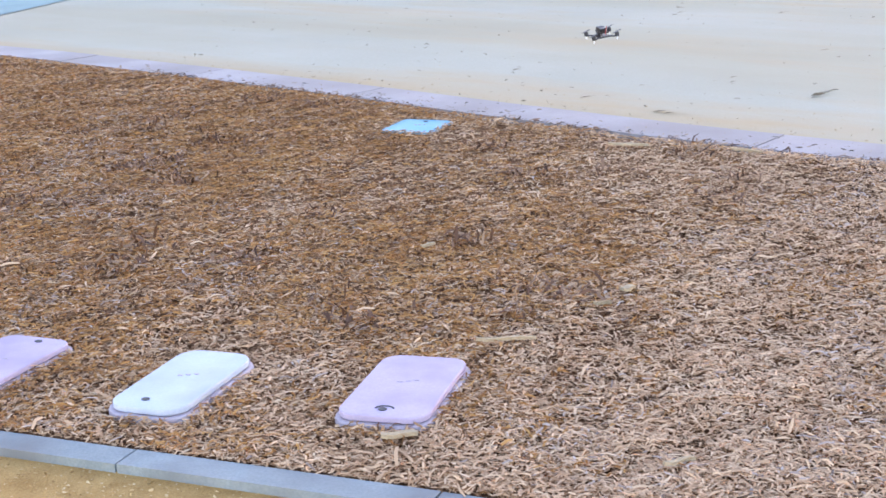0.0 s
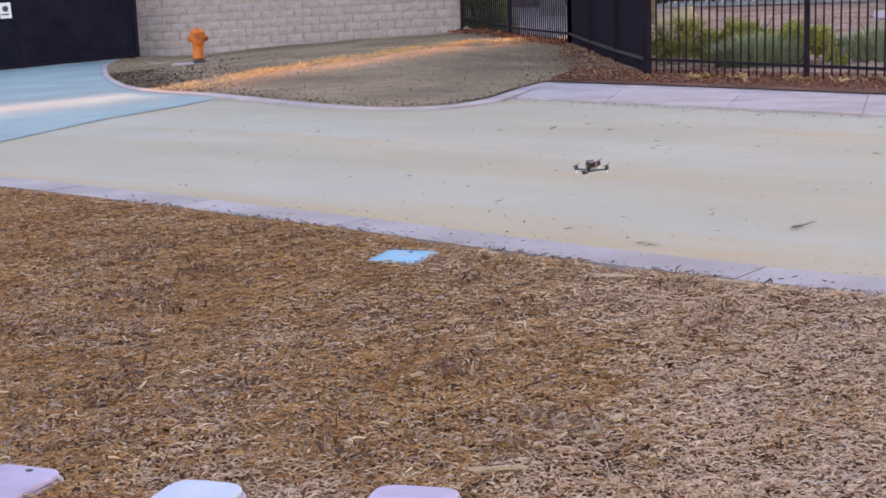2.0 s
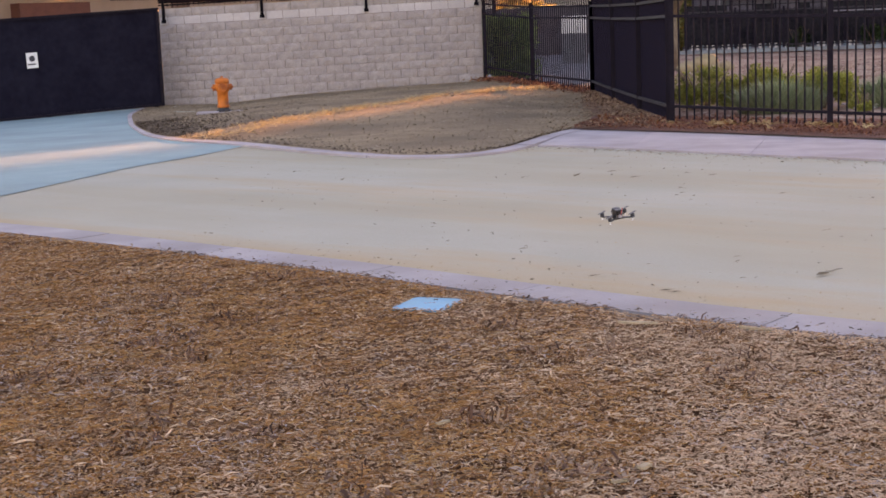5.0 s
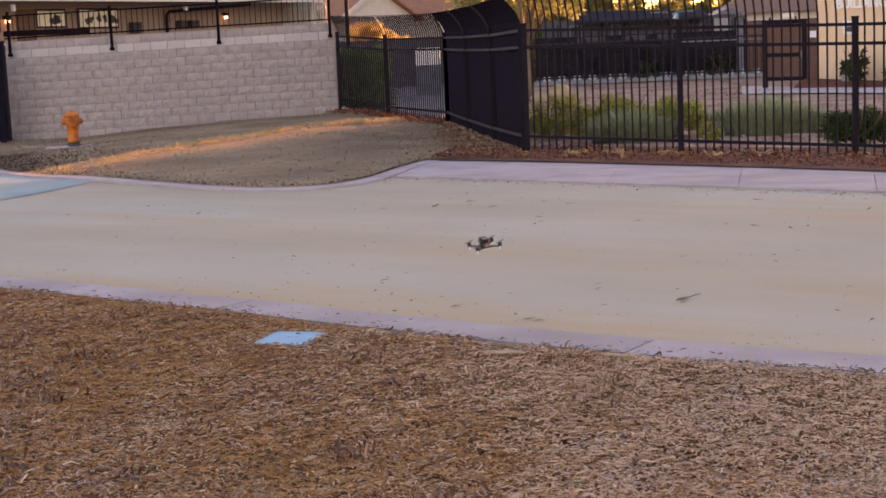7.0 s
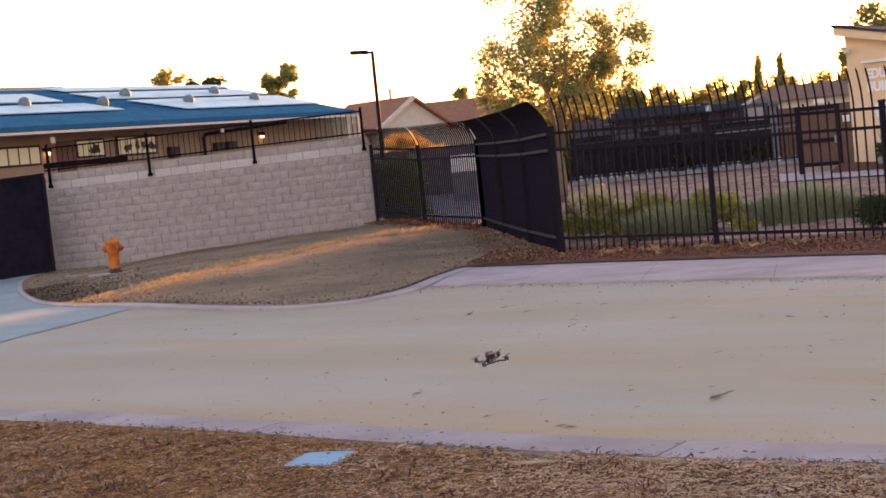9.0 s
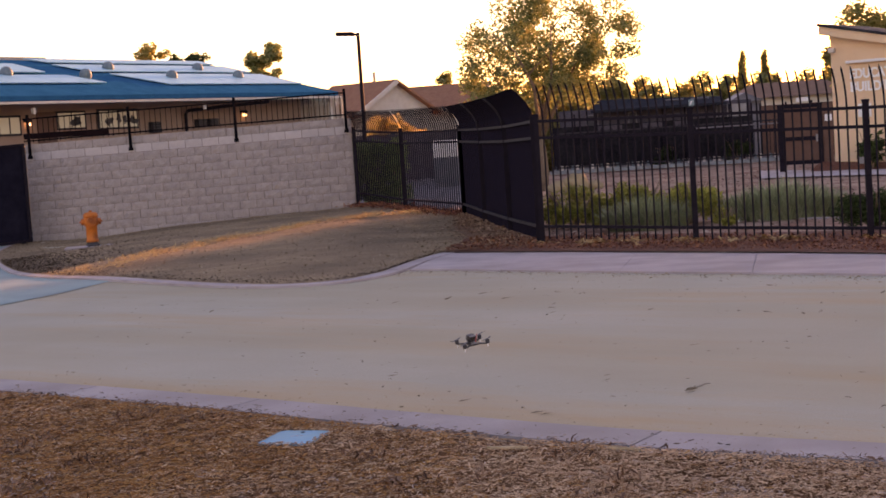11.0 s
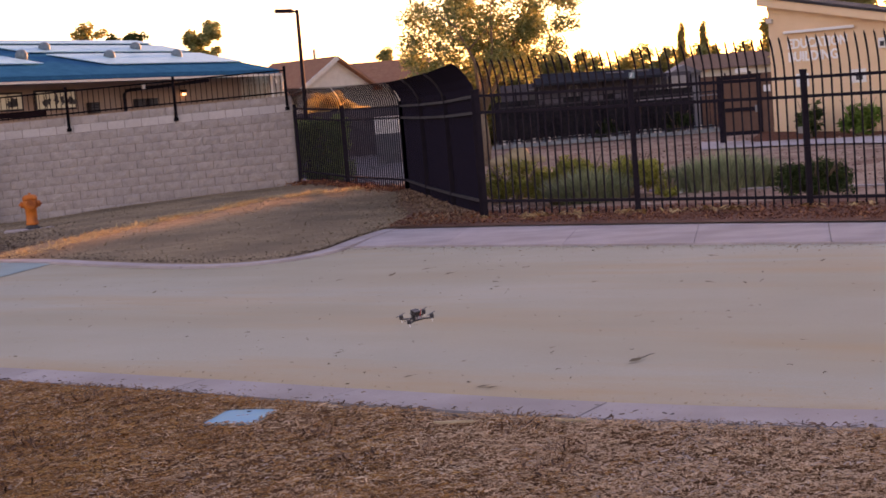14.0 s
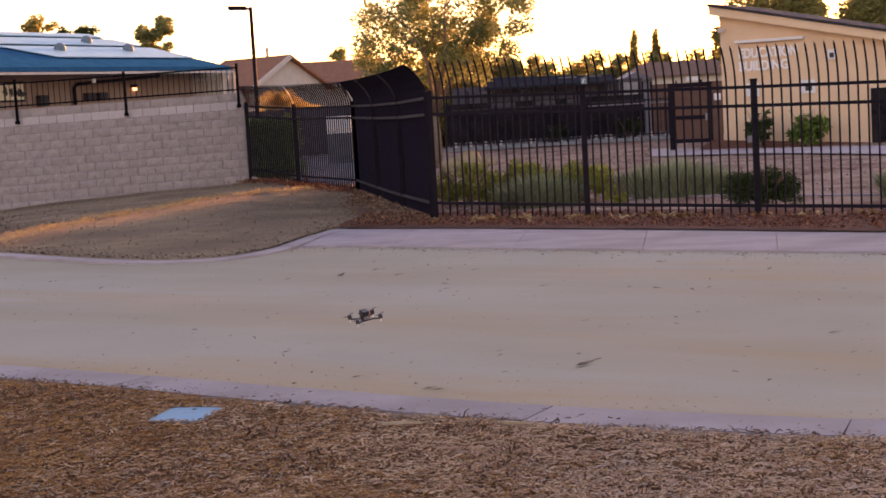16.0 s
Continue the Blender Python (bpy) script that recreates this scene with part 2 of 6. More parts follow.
M_CHIPS = chip_mat("wood_chips", [(0.240, 0.121, 0.066), (0.360, 0.195, 0.108), (0.456, 0.263, 0.149), (0.528, 0.322, 0.192), (0.600, 0.385, 0.240), (0.719, 0.504, 0.341)], spec=0.05)
M_CHIPS_RUST = chip_mat("rusty_wood_chips", [(0.241, 0.097, 0.035), (0.349, 0.150, 0.054), (0.445, 0.204, 0.073), (0.541, 0.279, 0.106)], spec=0.05)
M_CHIPS_GREY = chip_mat("weathered_grey_chips", [(0.240, 0.171, 0.143), (0.360, 0.268, 0.226), (0.468, 0.359, 0.308), (0.576, 0.456, 0.396)], spec=0.05)
M_CHIPS_PALE = chip_mat("dry_pale_chips", [(0.455, 0.266, 0.163), (0.551, 0.335, 0.207), (0.635, 0.405, 0.258), (0.741, 0.503, 0.336)], spec=0.05)
M_LITTER = chip_mat("bark_litter", [(0.080, 0.026, 0.018), (0.160, 0.048, 0.029), (0.256, 0.083, 0.045), (0.432, 0.176, 0.080)])
M_STONES = chip_mat("soil_stones", [(0.17, 0.12, 0.075), (0.24, 0.17, 0.11), (0.3, 0.22, 0.145), (0.44, 0.35, 0.25)])
M_LEAF_DRY = chip_mat("dry_leaf", [(0.08, 0.06, 0.04), (0.13, 0.1, 0.06), (0.2, 0.15, 0.09)])
M_FOLIAGE = chip_mat("pepper_tree_leaves", [(0.12, 0.16, 0.06), (0.19, 0.23, 0.09), (0.28, 0.3, 0.13), (0.38, 0.36, 0.17)], through_light=0.4)
M_HEDGE = chip_mat("hedge_leaves", [(0.025, 0.045, 0.015), (0.045, 0.075, 0.025), (0.07, 0.105, 0.035)], through_light=0.25)
M_YELLOWGREEN = chip_mat("yellow_green_leaves", [(0.178, 0.192, 0.041), (0.314, 0.324, 0.069), (0.470, 0.435, 0.110)], through_light=0.35)
M_GREYGREEN = chip_mat("grey_green_leaves", [(0.188, 0.237, 0.125), (0.288, 0.338, 0.188), (0.400, 0.438, 0.275)], through_light=0.3)
M_BRIGHTGREEN = chip_mat("bright_green_leaves", [(0.06, 0.13, 0.02), (0.11, 0.21, 0.04), (0.16, 0.28, 0.06)], through_light=0.4)


# ---- building helpers ----
class Mesh:
    """Collects vertices and faces of one mesh."""

    def __init__(self):
        self.v, self.f = [], []

    def add(self, verts, faces):
        o = len(self.v)
        self.v += [tuple(p) for p in verts]
        self.f += [tuple(i + o for i in f) for f in faces]
        return self

    def box(self, c, s, m=None):
        x, y, z = (k / 2 for k in s)
        pts = [Vector((a * x, b * y, d * z)) for d in (-1, 1) for b in (-1, 1) for a in (-1, 1)]
        if m is not None:
            pts = [m @ p for p in pts]
        pts = [p + Vector(c) for p in pts]
        return self.add(pts, [(0, 2, 3, 1), (4, 5, 7, 6), (0, 1, 5, 4), (2, 6, 7, 3), (0, 4, 6, 2), (1, 3, 7, 5)])

    def bar(self, a, b, w, d=None, up=(0, 0, 1)):
        """A rectangular bar from a to b."""
        a, b = Vector(a), Vector(b)
        ax = (b - a).normalized()
        up = Vector(up)
        if abs(ax.dot(up)) > 0.95:
            up = Vector((1, 0, 0))
        s = ax.cross(up).normalized() * w / 2
        u = s.cross(ax).normalized() * (d or w) / 2
        pts = [p + q for p in (a, b) for q in (-s - u, s - u, s + u, -s + u)]
        return self.add(pts, [(0, 1, 2, 3), (7, 6, 5, 4), (0, 4, 5, 1), (1, 5, 6, 2), (2, 6, 7, 3), (3, 7, 4, 0)])

    def tube(self, pts, rad, n=8, cap=True):
        """A round tube along points; rad: one radius or one for each point."""
        pts = [Vector(p) for p in pts]
        rad = rad if isinstance(rad, (list, tuple)) else [rad] * len(pts)
        o = []
        ref = Vector((0.3, 0.9, 0.2))
        for i, p in enumerate(pts):
            ax = (pts[min(i + 1, len(pts) - 1)] - pts[max(i - 1, 0)]).normalized()
            s = ax.cross(ref)
            s = s.normalized() if s.length > 1e-3 else ax.orthogonal().normalized()
            u = ax.cross(s)
            o += [p + rad[i] * (math.cos(2 * math.pi * k / n) * s + math.sin(2 * math.pi * k / n) * u) for k in range(n)]
        fs = [(i * n + k, i * n + (k + 1) % n, (i + 1) * n + (k + 1) % n, (i + 1) * n + k) for i in range(len(pts) - 1) for k in range(n)]
        if cap:
            fs += [tuple(range(n))[::-1], tuple(range((len(pts) - 1) * n, len(pts) * n))]
        return self.add(o, fs)

    def lathe(self, prof, n=16, c=(0, 0, 0)):
        """Turns a profile of (radius, z) about the upright through c."""
        o = [Vector((r * math.cos(2 * math.pi * k / n), r * math.sin(2 * math.pi * k / n), z)) + Vector(c) for r, z in prof for k in range(n)]
        fs = [(i * n + k, i * n + (k + 1) % n, (i + 1) * n + (k + 1) % n, (i + 1) * n + k) for i in range(len(prof) - 1) for k in range(n)]
        fs += [tuple(range(n))[::-1], tuple(range((len(prof) - 1) * n, len(prof) * n))]
        return self.add(o, fs)

    def prism(self, poly, z0, z1):
        """An upright prism over a polygon given counter-clockwise."""
        n = len(poly)
        o = [(x, y, z0) for x, y in poly] + [(x, y, z1) for x, y in poly]
        return self.add(o, [tuple(range(n))[::-1], tuple(range(n, 2 * n))] + [(i, (i + 1) % n, n + (i + 1) % n, n + i) for i in range(n)])

    def data(self, name):
        me = bpy.data.meshes.new(name)
        me.from_pydata(self.v, [], self.f)
        return me


def finish(ob, material, smooth=False, bevel=0.0):
    ob.data.materials.append(material)
    if smooth:
        ob.data.polygons.foreach_set("use_smooth", [True] * len(ob.data.polygons))
    if bevel:
        md = ob.modifiers.new("bevel", "BEVEL")
        md.width, md.segments, md.limit_method = bevel, 2, "ANGLE"
    return ob


def part(name, m, material, parent=None, label="", smooth=False, bevel=0.0):
    ob = new(name, m.data(name))
    finish(ob, material, smooth, bevel)
    if parent:
        ob.parent = parent
    return tagged(ob, label)


def thing(name, label, category, group="", at=None, kind=""):
    ob = new(name)
    if at is not None:
        ob.matrix_basis = at
    return tagged(ob, label, category, group, kind)


def solid(name, m, material, label, category="", kind="", group="", smooth=False, bevel=0.0):
    return tagged(part(name, m, material, None, "", smooth, bevel), label, category, group, kind)


def ease(v):
    v = min(max(v, 0.0), 1.0)
    return v * v * (3 - 2 * v)


def ground_z(x, y):
    """The lie of the land: level nearby, falling gently to the gate and to the buildings."""
    return -0.12 * ease((y - 10) / 12) - 0.03 * max(0.0, -x - 4.5) * ease((y - 17) / 12) - 0.18 * ease((y - 36) / 12)


def curve_y(pts, x):
    return float(np.interp(x, [p[0] for p in pts], [p[1] for p in pts]))


def smooth_line(pts, step=0.12):
    """A Catmull-Rom line through the points, at even steps."""
    pts = [Vector((*p, 0)) for p in pts]
    pts = [2 * pts[0] - pts[1]] + pts + [2 * pts[-1] - pts[-2]]
    out = []
    for i in range(1, len(pts) - 2):
        a, b, c, d = pts[i - 1 : i + 3]
        n = max(2, int((c - b).length / step))
        for k in range(n):
            t = k / n
            out.append(0.5 * ((2 * b) + (c - a) * t + (2 * a - 5 * b + 4 * c - d) * t * t + (3 * b - a - 3 * c + d) * t**3))
    out.append(pts[-2])
    return [(p.x, p.y) for p in out]


def ribbon(line, width, lift, depth, side=1):
    """A strip of that width along a line on the ground, as a solid slab; side: which side of the line it lies on."""
    m = Mesh()
    o = []
    n = len(line)
    for i, (x, y) in enumerate(line):
        (x0, y0), (x1, y1) = line[max(i - 1, 0)], line[min(i + 1, n - 1)]
        d = Vector((x1 - x0, y1 - y0)).normalized()
        w = width[i] if isinstance(width, (list, tuple)) else width
        nx, ny = -d.y * w * side, d.x * w * side
        z = ground_z(x, y) + lift
        z2 = ground_z(x + nx, y + ny) + lift
        o += [(x, y, z), (x + nx, y + ny, z2), (x + nx, y + ny, z2 - depth), (x, y, z - depth)]
    fs = [(4 * i + k, 4 * i + (k + 1) % 4, 4 * i + 4 + (k + 1) % 4, 4 * i + 4 + k) for i in range(n - 1) for k in range(4)]
    fs = [f[::-1] for f in fs] if side > 0 else fs
    fs += [(0, 1, 2, 3), (4 * n - 1, 4 * n - 2, 4 * n - 3, 4 * n - 4)]
    return m.add(o, fs)


def sheet(low, high, lift, cols, rows, bumps=0.0, bscale=1.0):
    """A ground sheet between two lines (each a list of points, joined at equal fractions)."""
    def along(line, f):
        n = len(line) - 1
        i = min(int(f * n), n - 1)
        k = f * n - i
        return Vector(line[i]).lerp(Vector(line[i + 1]), k)

    m = Mesh()
    o = []
    for r in range(rows + 1):
        for c in range(cols + 1):
            p = along(low, c / cols).lerp(along(high, c / cols), r / rows)
            edge = min(1.0, 4 * min(r / rows, 1 - r / rows))
            b = bumps * edge * noise.noise(Vector((p.x * bscale, p.y * bscale, 0.3))) if bumps else 0
            o.append((p.x, p.y, ground_z(p.x, p.y) + lift + b))
    w = cols + 1
    return m.add(o, [(r * w + c, r * w + c + 1, (r + 1) * w + c + 1, (r + 1) * w + c) for r in range(rows) for c in range(cols)])


# ---- ground ----
KERB_NEAR = smooth_line([(-16, 16.6), (-11, 14.2), (-7.5, 12.35), (-5.4, 11.15), (-4.45, 10.57), (-3.5, 9.96), (-2.75, 9.46), (-1.95, 8.92), (-0.94, 8.2), (0, 7.57), (0.57, 7.24), (1.1, 6.96), (1.95, 6.58), (4, 5.9), (8, 5.0)])
EDGE_NEAR = smooth_line([(-16, 8.2), (-9, 5.75), (-6, 4.8), (-4.2, 4.28), (-3.0, 3.93), (-2.2, 3.715), (-1.55, 3.555), (-0.9, 3.4), (-0.2, 3.23), (0.6, 3.04), (1.5, 2.83), (3, 2.5), (8, 1.6)])
MOUND_EDGE = smooth_line([(-12.9, 35.3), (-12.2, 32.4), (-11.1, 29.4), (-10.15, 27.05), (-8.7, 23.9), (-7.45, 22.1), (-6.29, 20.95), (-5.08, 19.53), (-4.08, 18.45), (-3.28, 17.85), (-2.6, 17.9), (-2.17, 18.75), (-1.91, 20.3), (-1.6, 21.6)])
WALK_BACK = [(-1.55, 21.66), (0.12, 20.53), (1.57, 19.27), (2.84, 18.12), (3.94, 16.96), (4.73, 16.16), (7.01, 14.12), (10.81, 10.91)]

m = Mesh()
ring = [0, 3, 6, 9, 12, 15, 18, 21, 24, 27, 30, 33, 36, 39, 42, 45, 48, 52, 58, 70, 100, 180, 400, 1200, 4000]
spokes = 120
o = [(0, 0, ground_z(0, 0) - 0.06)]
for r in ring[1:]:
    for k in range(spokes):
        x, y = r * math.cos(2 * math.pi * k / spokes), r * math.sin(2 * math.pi * k / spokes)
        o.append((x, y, ground_z(max(x, -20), y) - 0.045))
fs = [(0, 1 + k, 1 + (k + 1) % spokes) for k in range(spokes)]
for i in range(len(ring) - 2):
    a, b = 1 + i * spokes, 1 + (i + 1) * spokes
    fs += [(a + k, b + k, b + (k + 1) % spokes, a + (k + 1) % spokes) for k in range(spokes)]
solid("ground", m.add(o, fs), M_SOIL, "bare brown dry soil reaching to the horizon", kind="structure")

m = sheet([(x, y + 0.2) for x, y in KERB_NEAR], [(-24, 38), (-15, 36), (-8, 30), (-2, 22), (2, 19.5), (8, 14.5), (14, 8)], -0.012, 80, 60)
solid("road", m, M_ROAD, "sandy tan concrete service road with worn tracks", kind="structure")



KERB_XY, EDGE_XY = np.array(KERB_NEAR).T, np.array(EDGE_NEAR).T


def bed_z(x, y):
    """The lumpy surface of the planting bed, sunk a little along the mow strip (numbers or arrays)."""
    strip = np.interp(x, *KERB_XY) - y
    rim = np.clip(np.minimum(strip, y - np.interp(x, *EDGE_XY)) / 0.3, 0, 1)
    for lx, ly in ((-0.765, 3.965), (-1.435, 3.975), (-2.1, 4.1), (-1.42, 7.98)):
        rim = rim * np.clip((np.hypot(x - lx, y - ly) - 0.26) / 0.25, 0, 1)
    lumps = 0
    for fx, fy, ph, a in ((3.1, 5.2, 0.4, 5), (-6.3, 3.7, 1.9, 4), (8.9, 2.3, 2.7, 4), (11.3, -9.7, 0.9, 4), (-4.1, 13.9, 4.2, 3), (17.3, 8.1, 3.3, 4), (-14.7, 15.9, 5.1, 4), (22.1, -6.3, 1.2, 4), (31.0, 19.0, 2.2, 3.5), (-27.0, 33.0, 0.7, 3.5), (41.0, -17.0, 3.9, 3), (9.0, 39.0, 5.6, 3)):
        lumps = lumps + 0.0006 * a * np.sin(fx * x + fy * y + ph + 1.6 * np.sin(1.7 * x - 2.1 * y + ph) + 1.1 * np.sin(4.3 * y + 3.9 * x))
    return 0.004 + rim * lumps - 0.024 * np.clip(1 - strip / 0.09, 0, 1)


DRIVE_EDGE = [(-6.85, 13.6), (-6.76, 14.59), (-6.69, 15.9), (-6.59, 17.4), (-6.3, 18.7), (-6.12, 20.4), (-6.35, 21.05), (-7.5, 22.15), (-8.75, 23.95), (-10.2, 27.1), (-11.15, 29.4), (-12.25, 32.4), (-12.9, 35.2)]
m = sheet([(-24, 8 + 27.0 * i / 12) for i in range(13)], DRIVE_EDGE, -0.004, 80, 40)
solid("driveway", m, M_DRIVE, "blue-grey concrete driveway leading to the black gate", kind="structure")

m = sheet(EDGE_NEAR, KERB_NEAR, 0.004, 240, 80)
m.v = [(x, y, float(bed_z(x, y))) for x, y, _ in m.v]
solid("mulch_bed", m, M_MULCH, "brown planting bed under a layer of wood chips", kind="structure")

m = sheet([(-16, -3), (-8, -4), (0, -5), (8, -6)], EDGE_NEAR[::1], -0.01, 80, 16)
solid("path", m, M_DG, "golden decomposed granite path", kind="structure")

MOUND_BACK = [(-12.85, 36.2), (-11.5, 36.3), (-10, 36.5), (-8.5, 36.7), (-7, 36.9), (-5.5, 37.1), (-4.6, 37.0), (-3.8, 35.4), (-3.0, 33.8), (-2.4, 32.4), (-1.85, 31.0), (-1.75, 29.0), (-1.7, 26.8), (-1.2, 23.3), (-1.5, 21.62)]
MOUND_RIM = np.array(MOUND_EDGE)


def at_frac(line, f):
    n = len(line) - 1
    i = min(int(f * n), n - 1)
    return Vector(line[i]).lerp(Vector(line[i + 1]), f * n - i)


def mound_z(x, y):
    """The top of the soil mound: a low hump that rises from its kerb, highest before the block wall's middle."""
    e = ease(float(np.hypot(MOUND_RIM[:, 0] - x, MOUND_RIM[:, 1] - y).min()) / 2.8)
    hump = 0.075 * ease((x + 10.4) / 3.4) * (1 - 0.95 * ease((x + 3.9) / 2.2)) - 0.13 * ease((-x - 9.6) / 2.6)
    waves = 0.02 * noise.noise(Vector((x * 0.6, y * 0.45, 2))) + 0.016 * noise.noise(Vector((x * 1.7, y * 1.2, 5))) + 0.012 * noise.noise(Vector((x * 5, y * 4, 7))) + 0.006 * noise.noise(Vector((x * 12, y * 9, 9)))
    return ground_z(x, y) + 0.012 + e * (hump + waves * (0.3 + 0.7 * ease((x + 10) / 1.5)))


m = Mesh()
cols, rows = 220, 110
o = []
for r in range(rows + 1):
    for c in range(cols + 1):
        p = at_frac(MOUND_EDGE, c / cols).lerp(at_frac(MOUND_BACK, c / cols), r / rows)
        o.append((p.x, p.y, mound_z(p.x, p.y)))
w = cols + 1
m.add(o, [(r * w + c, r * w + c + 1, (r + 1) * w + c + 1, (r + 1) * w + c) for r in range(rows) for c in range(cols)])
solid("soil_mound", m, M_SOIL, "low mound of dry grey-brown soil", kind="structure", smooth=True)


def slabs(name, line, width, lift, depth, every, material, label, side=1, gap=0.012, cuts=()):
    """A kerb of separate slabs with open joints along a line."""
    root = thing(name, label, "", kind="structure")
    run, start, k = 0.0, 0, 0
    for i in range(1, len(line)):
        run += (Vector(line[i]) - Vector(line[i - 1])).length
        crossed = any(line[i - 1][0] < c <= line[i][0] for c in cuts)
        if (crossed if cuts else run >= every) or i == len(line) - 1:
            seg = list(line[start : i + 1])
            d = (Vector(seg[1]) - Vector(seg[0])).normalized() * gap
            seg[0] = (seg[0][0] + d.x, seg[0][1] + d.y)
            ws = width[start : i + 1] if isinstance(width, list) else width
            part("slab", ribbon(seg, ws, lift + random.uniform(-0.003, 0.003), depth, side), material, root)
            run, start = 0.0, i
    return root


slabs("kerb_near", KERB_NEAR, 0.36, 0.012, 0.1, 1.7, M_KERB_NEAR, "flush lilac-grey concrete mow strip with joints", cuts=(-14, -12.2, -10.6, -9.0, -7.5, -6.0, -4.7, -3.39, -2.12, -1.07, 0.36, 1.63, 3.0, 4.5, 6.0))
slabs("edging_near", EDGE_NEAR, 0.1, 0.014, 0.12, 1.15, M_STRIP, "narrow grey concrete edging beside the mulch", side=-1, gap=0.006, cuts=(-6.0, -5.1, -4.2, -3.3, -2.42, -1.53, -0.64, 0.25, 1.15, 2.05))
slabs("kerb_mound", MOUND_EDGE, [0.09 + 0.15 * ease((y0 - 25.5) / -4.5) for x0, y0 in MOUND_EDGE], 0.02, 0.1, 2.4, M_KERB, "curved lilac concrete kerb round the soil mound", side=-1)
# the far walk: slabs across a band between the road and the fence bed
WALK_FRONT = [(-1.8, 18.95), (-1.31, 18.72), (0.09, 17.5), (1.33, 16.43), (2.43, 15.52), (3.4, 14.65), (4.13, 14.08), (6.9, 11.83), (10.79, 9.03)]
walk_root = thing("sidewalk", "pale lilac concrete sidewalk in jointed slabs", "", kind="structure")
front_line, back_line = smooth_line(WALK_FRONT, 0.1), smooth_line(WALK_BACK, 0.1)


def frac(line, f):
    n = len(line) - 1
    i = min(int(f * n), n - 1)
    return Vector(line[i]).lerp(Vector(line[i + 1]), f * n - i)


def on_line(line, x):
    return Vector((x, curve_y(line, x)))


joints = [(-1.8, -1.52), (-0.62, -0.36), (0.77, 1.14), (2.1, 2.52), (3.3, 3.8), (4.5, 5.02), (5.7, 6.24), (6.9, 7.46), (8.1, 8.68)]
for (fa, ba), (fb, bb) in zip(joints[:-1], joints[1:]):
    pts = [on_line(front_line, fa + 0.003 + (fb - fa - 0.006) * k / 6) for k in range(7)] + [on_line(back_line, bb - 0.003 + (ba - bb + 0.006) * k / 6) for k in range(7)]
    n = len(pts)
    mm = Mesh()
    top = [(p.x, p.y, ground_z(p.x, p.y) + 0.012) for p in pts]
    low = [(p.x, p.y, ground_z(p.x, p.y) - 0.1) for p in pts]
    mm.add(top + low, [tuple(range(n))] + [(k, k + n, (k + 1) % n + n, (k + 1) % n) for k in range(n)])
    part("slab", mm, M_KERB, walk_root)

# bark strip before the fence and the garden behind it
m = sheet([(x, y - 0.1) for x, y in WALK_BACK], [(-1.3, 24.6), (-0.05, 23.5), (2.2, 22.2), (3.9, 21.1), (5.2, 20.3), (6.5, 19.5), (8.5, 18.3), (12, 16)], 0.03, 60, 14, 0.04, 2.0)
solid("bark_strip", m, M_BARK, "reddish bark mulch strip under the iron fence", kind="structure")
m = sheet([(-1.55, 21.55), (-1.2, 23.3), (-1.7, 26.8), (-1.75, 29.0), (-1.9, 31.2)], [(-0.1, 21.5), (-0.2, 23.3), (-0.8, 26.4), (-1.3, 29.0), (-1.65, 31.2)], 0.035, 40, 8, 0.04, 2.0)
solid("bark_strip_side", m, M_BARK_SOIL, "reddish bark mulch along the screened fence", kind="structure")
m = sheet([(-1.3, 25), (-0.05, 22.6), (2.2, 21.3), (3.9, 20.2), (5.2, 19.4), (6.5, 18.6), (8.5, 17.4), (30, 5)], [(-1.7, 60), (2, 60), (6, 60), (9, 60), (13, 58), (18, 56), (24, 54), (60, 40)], 0.005, 60, 40)
solid("garden_ground", m, M_GARDEN, "pinkish gravel garden ground behind the fence", kind="structure")
M_YARD = mat("yard_asphalt", (0.12, 0.125, 0.15), (0.18, 0.185, 0.21), 3, 0.9, 0.3, 80, spec=0.2)
m = sheet([(-30, 37.2), (-5, 37.6), (-1.6, 31.6)], [(-30, 75), (-6, 75), (0, 75)], -0.02, 30, 30)
solid("yard", m, M_YARD, "dark grey paved yard behind the block wall", kind="structure")

# ---- block wall ----
W_L, W_R = Vector((-12.7, 36.0, 0)), Vector((-4.76, 37.0, 0))
wall_len = (W_R - W_L).length
wall_dir = (W_R - W_L).normalized()
wall_n = Vector((wall_dir.y, -wall_dir.x, 0))
COURSES, BH = 12, 0.203
WALL_TOP_L, WALL_TOP_R = 2.02, 2.17
wall = thing("wall_block", "tan split-face concrete block wall with smooth lighter band", "", kind="structure", at=Matrix.Translation(W_L) @ wall_dir.to_track_quat("X", "Z").to_matrix().to_4x4())
tilt = (WALL_TOP_R - WALL_TOP_L) / wall_len


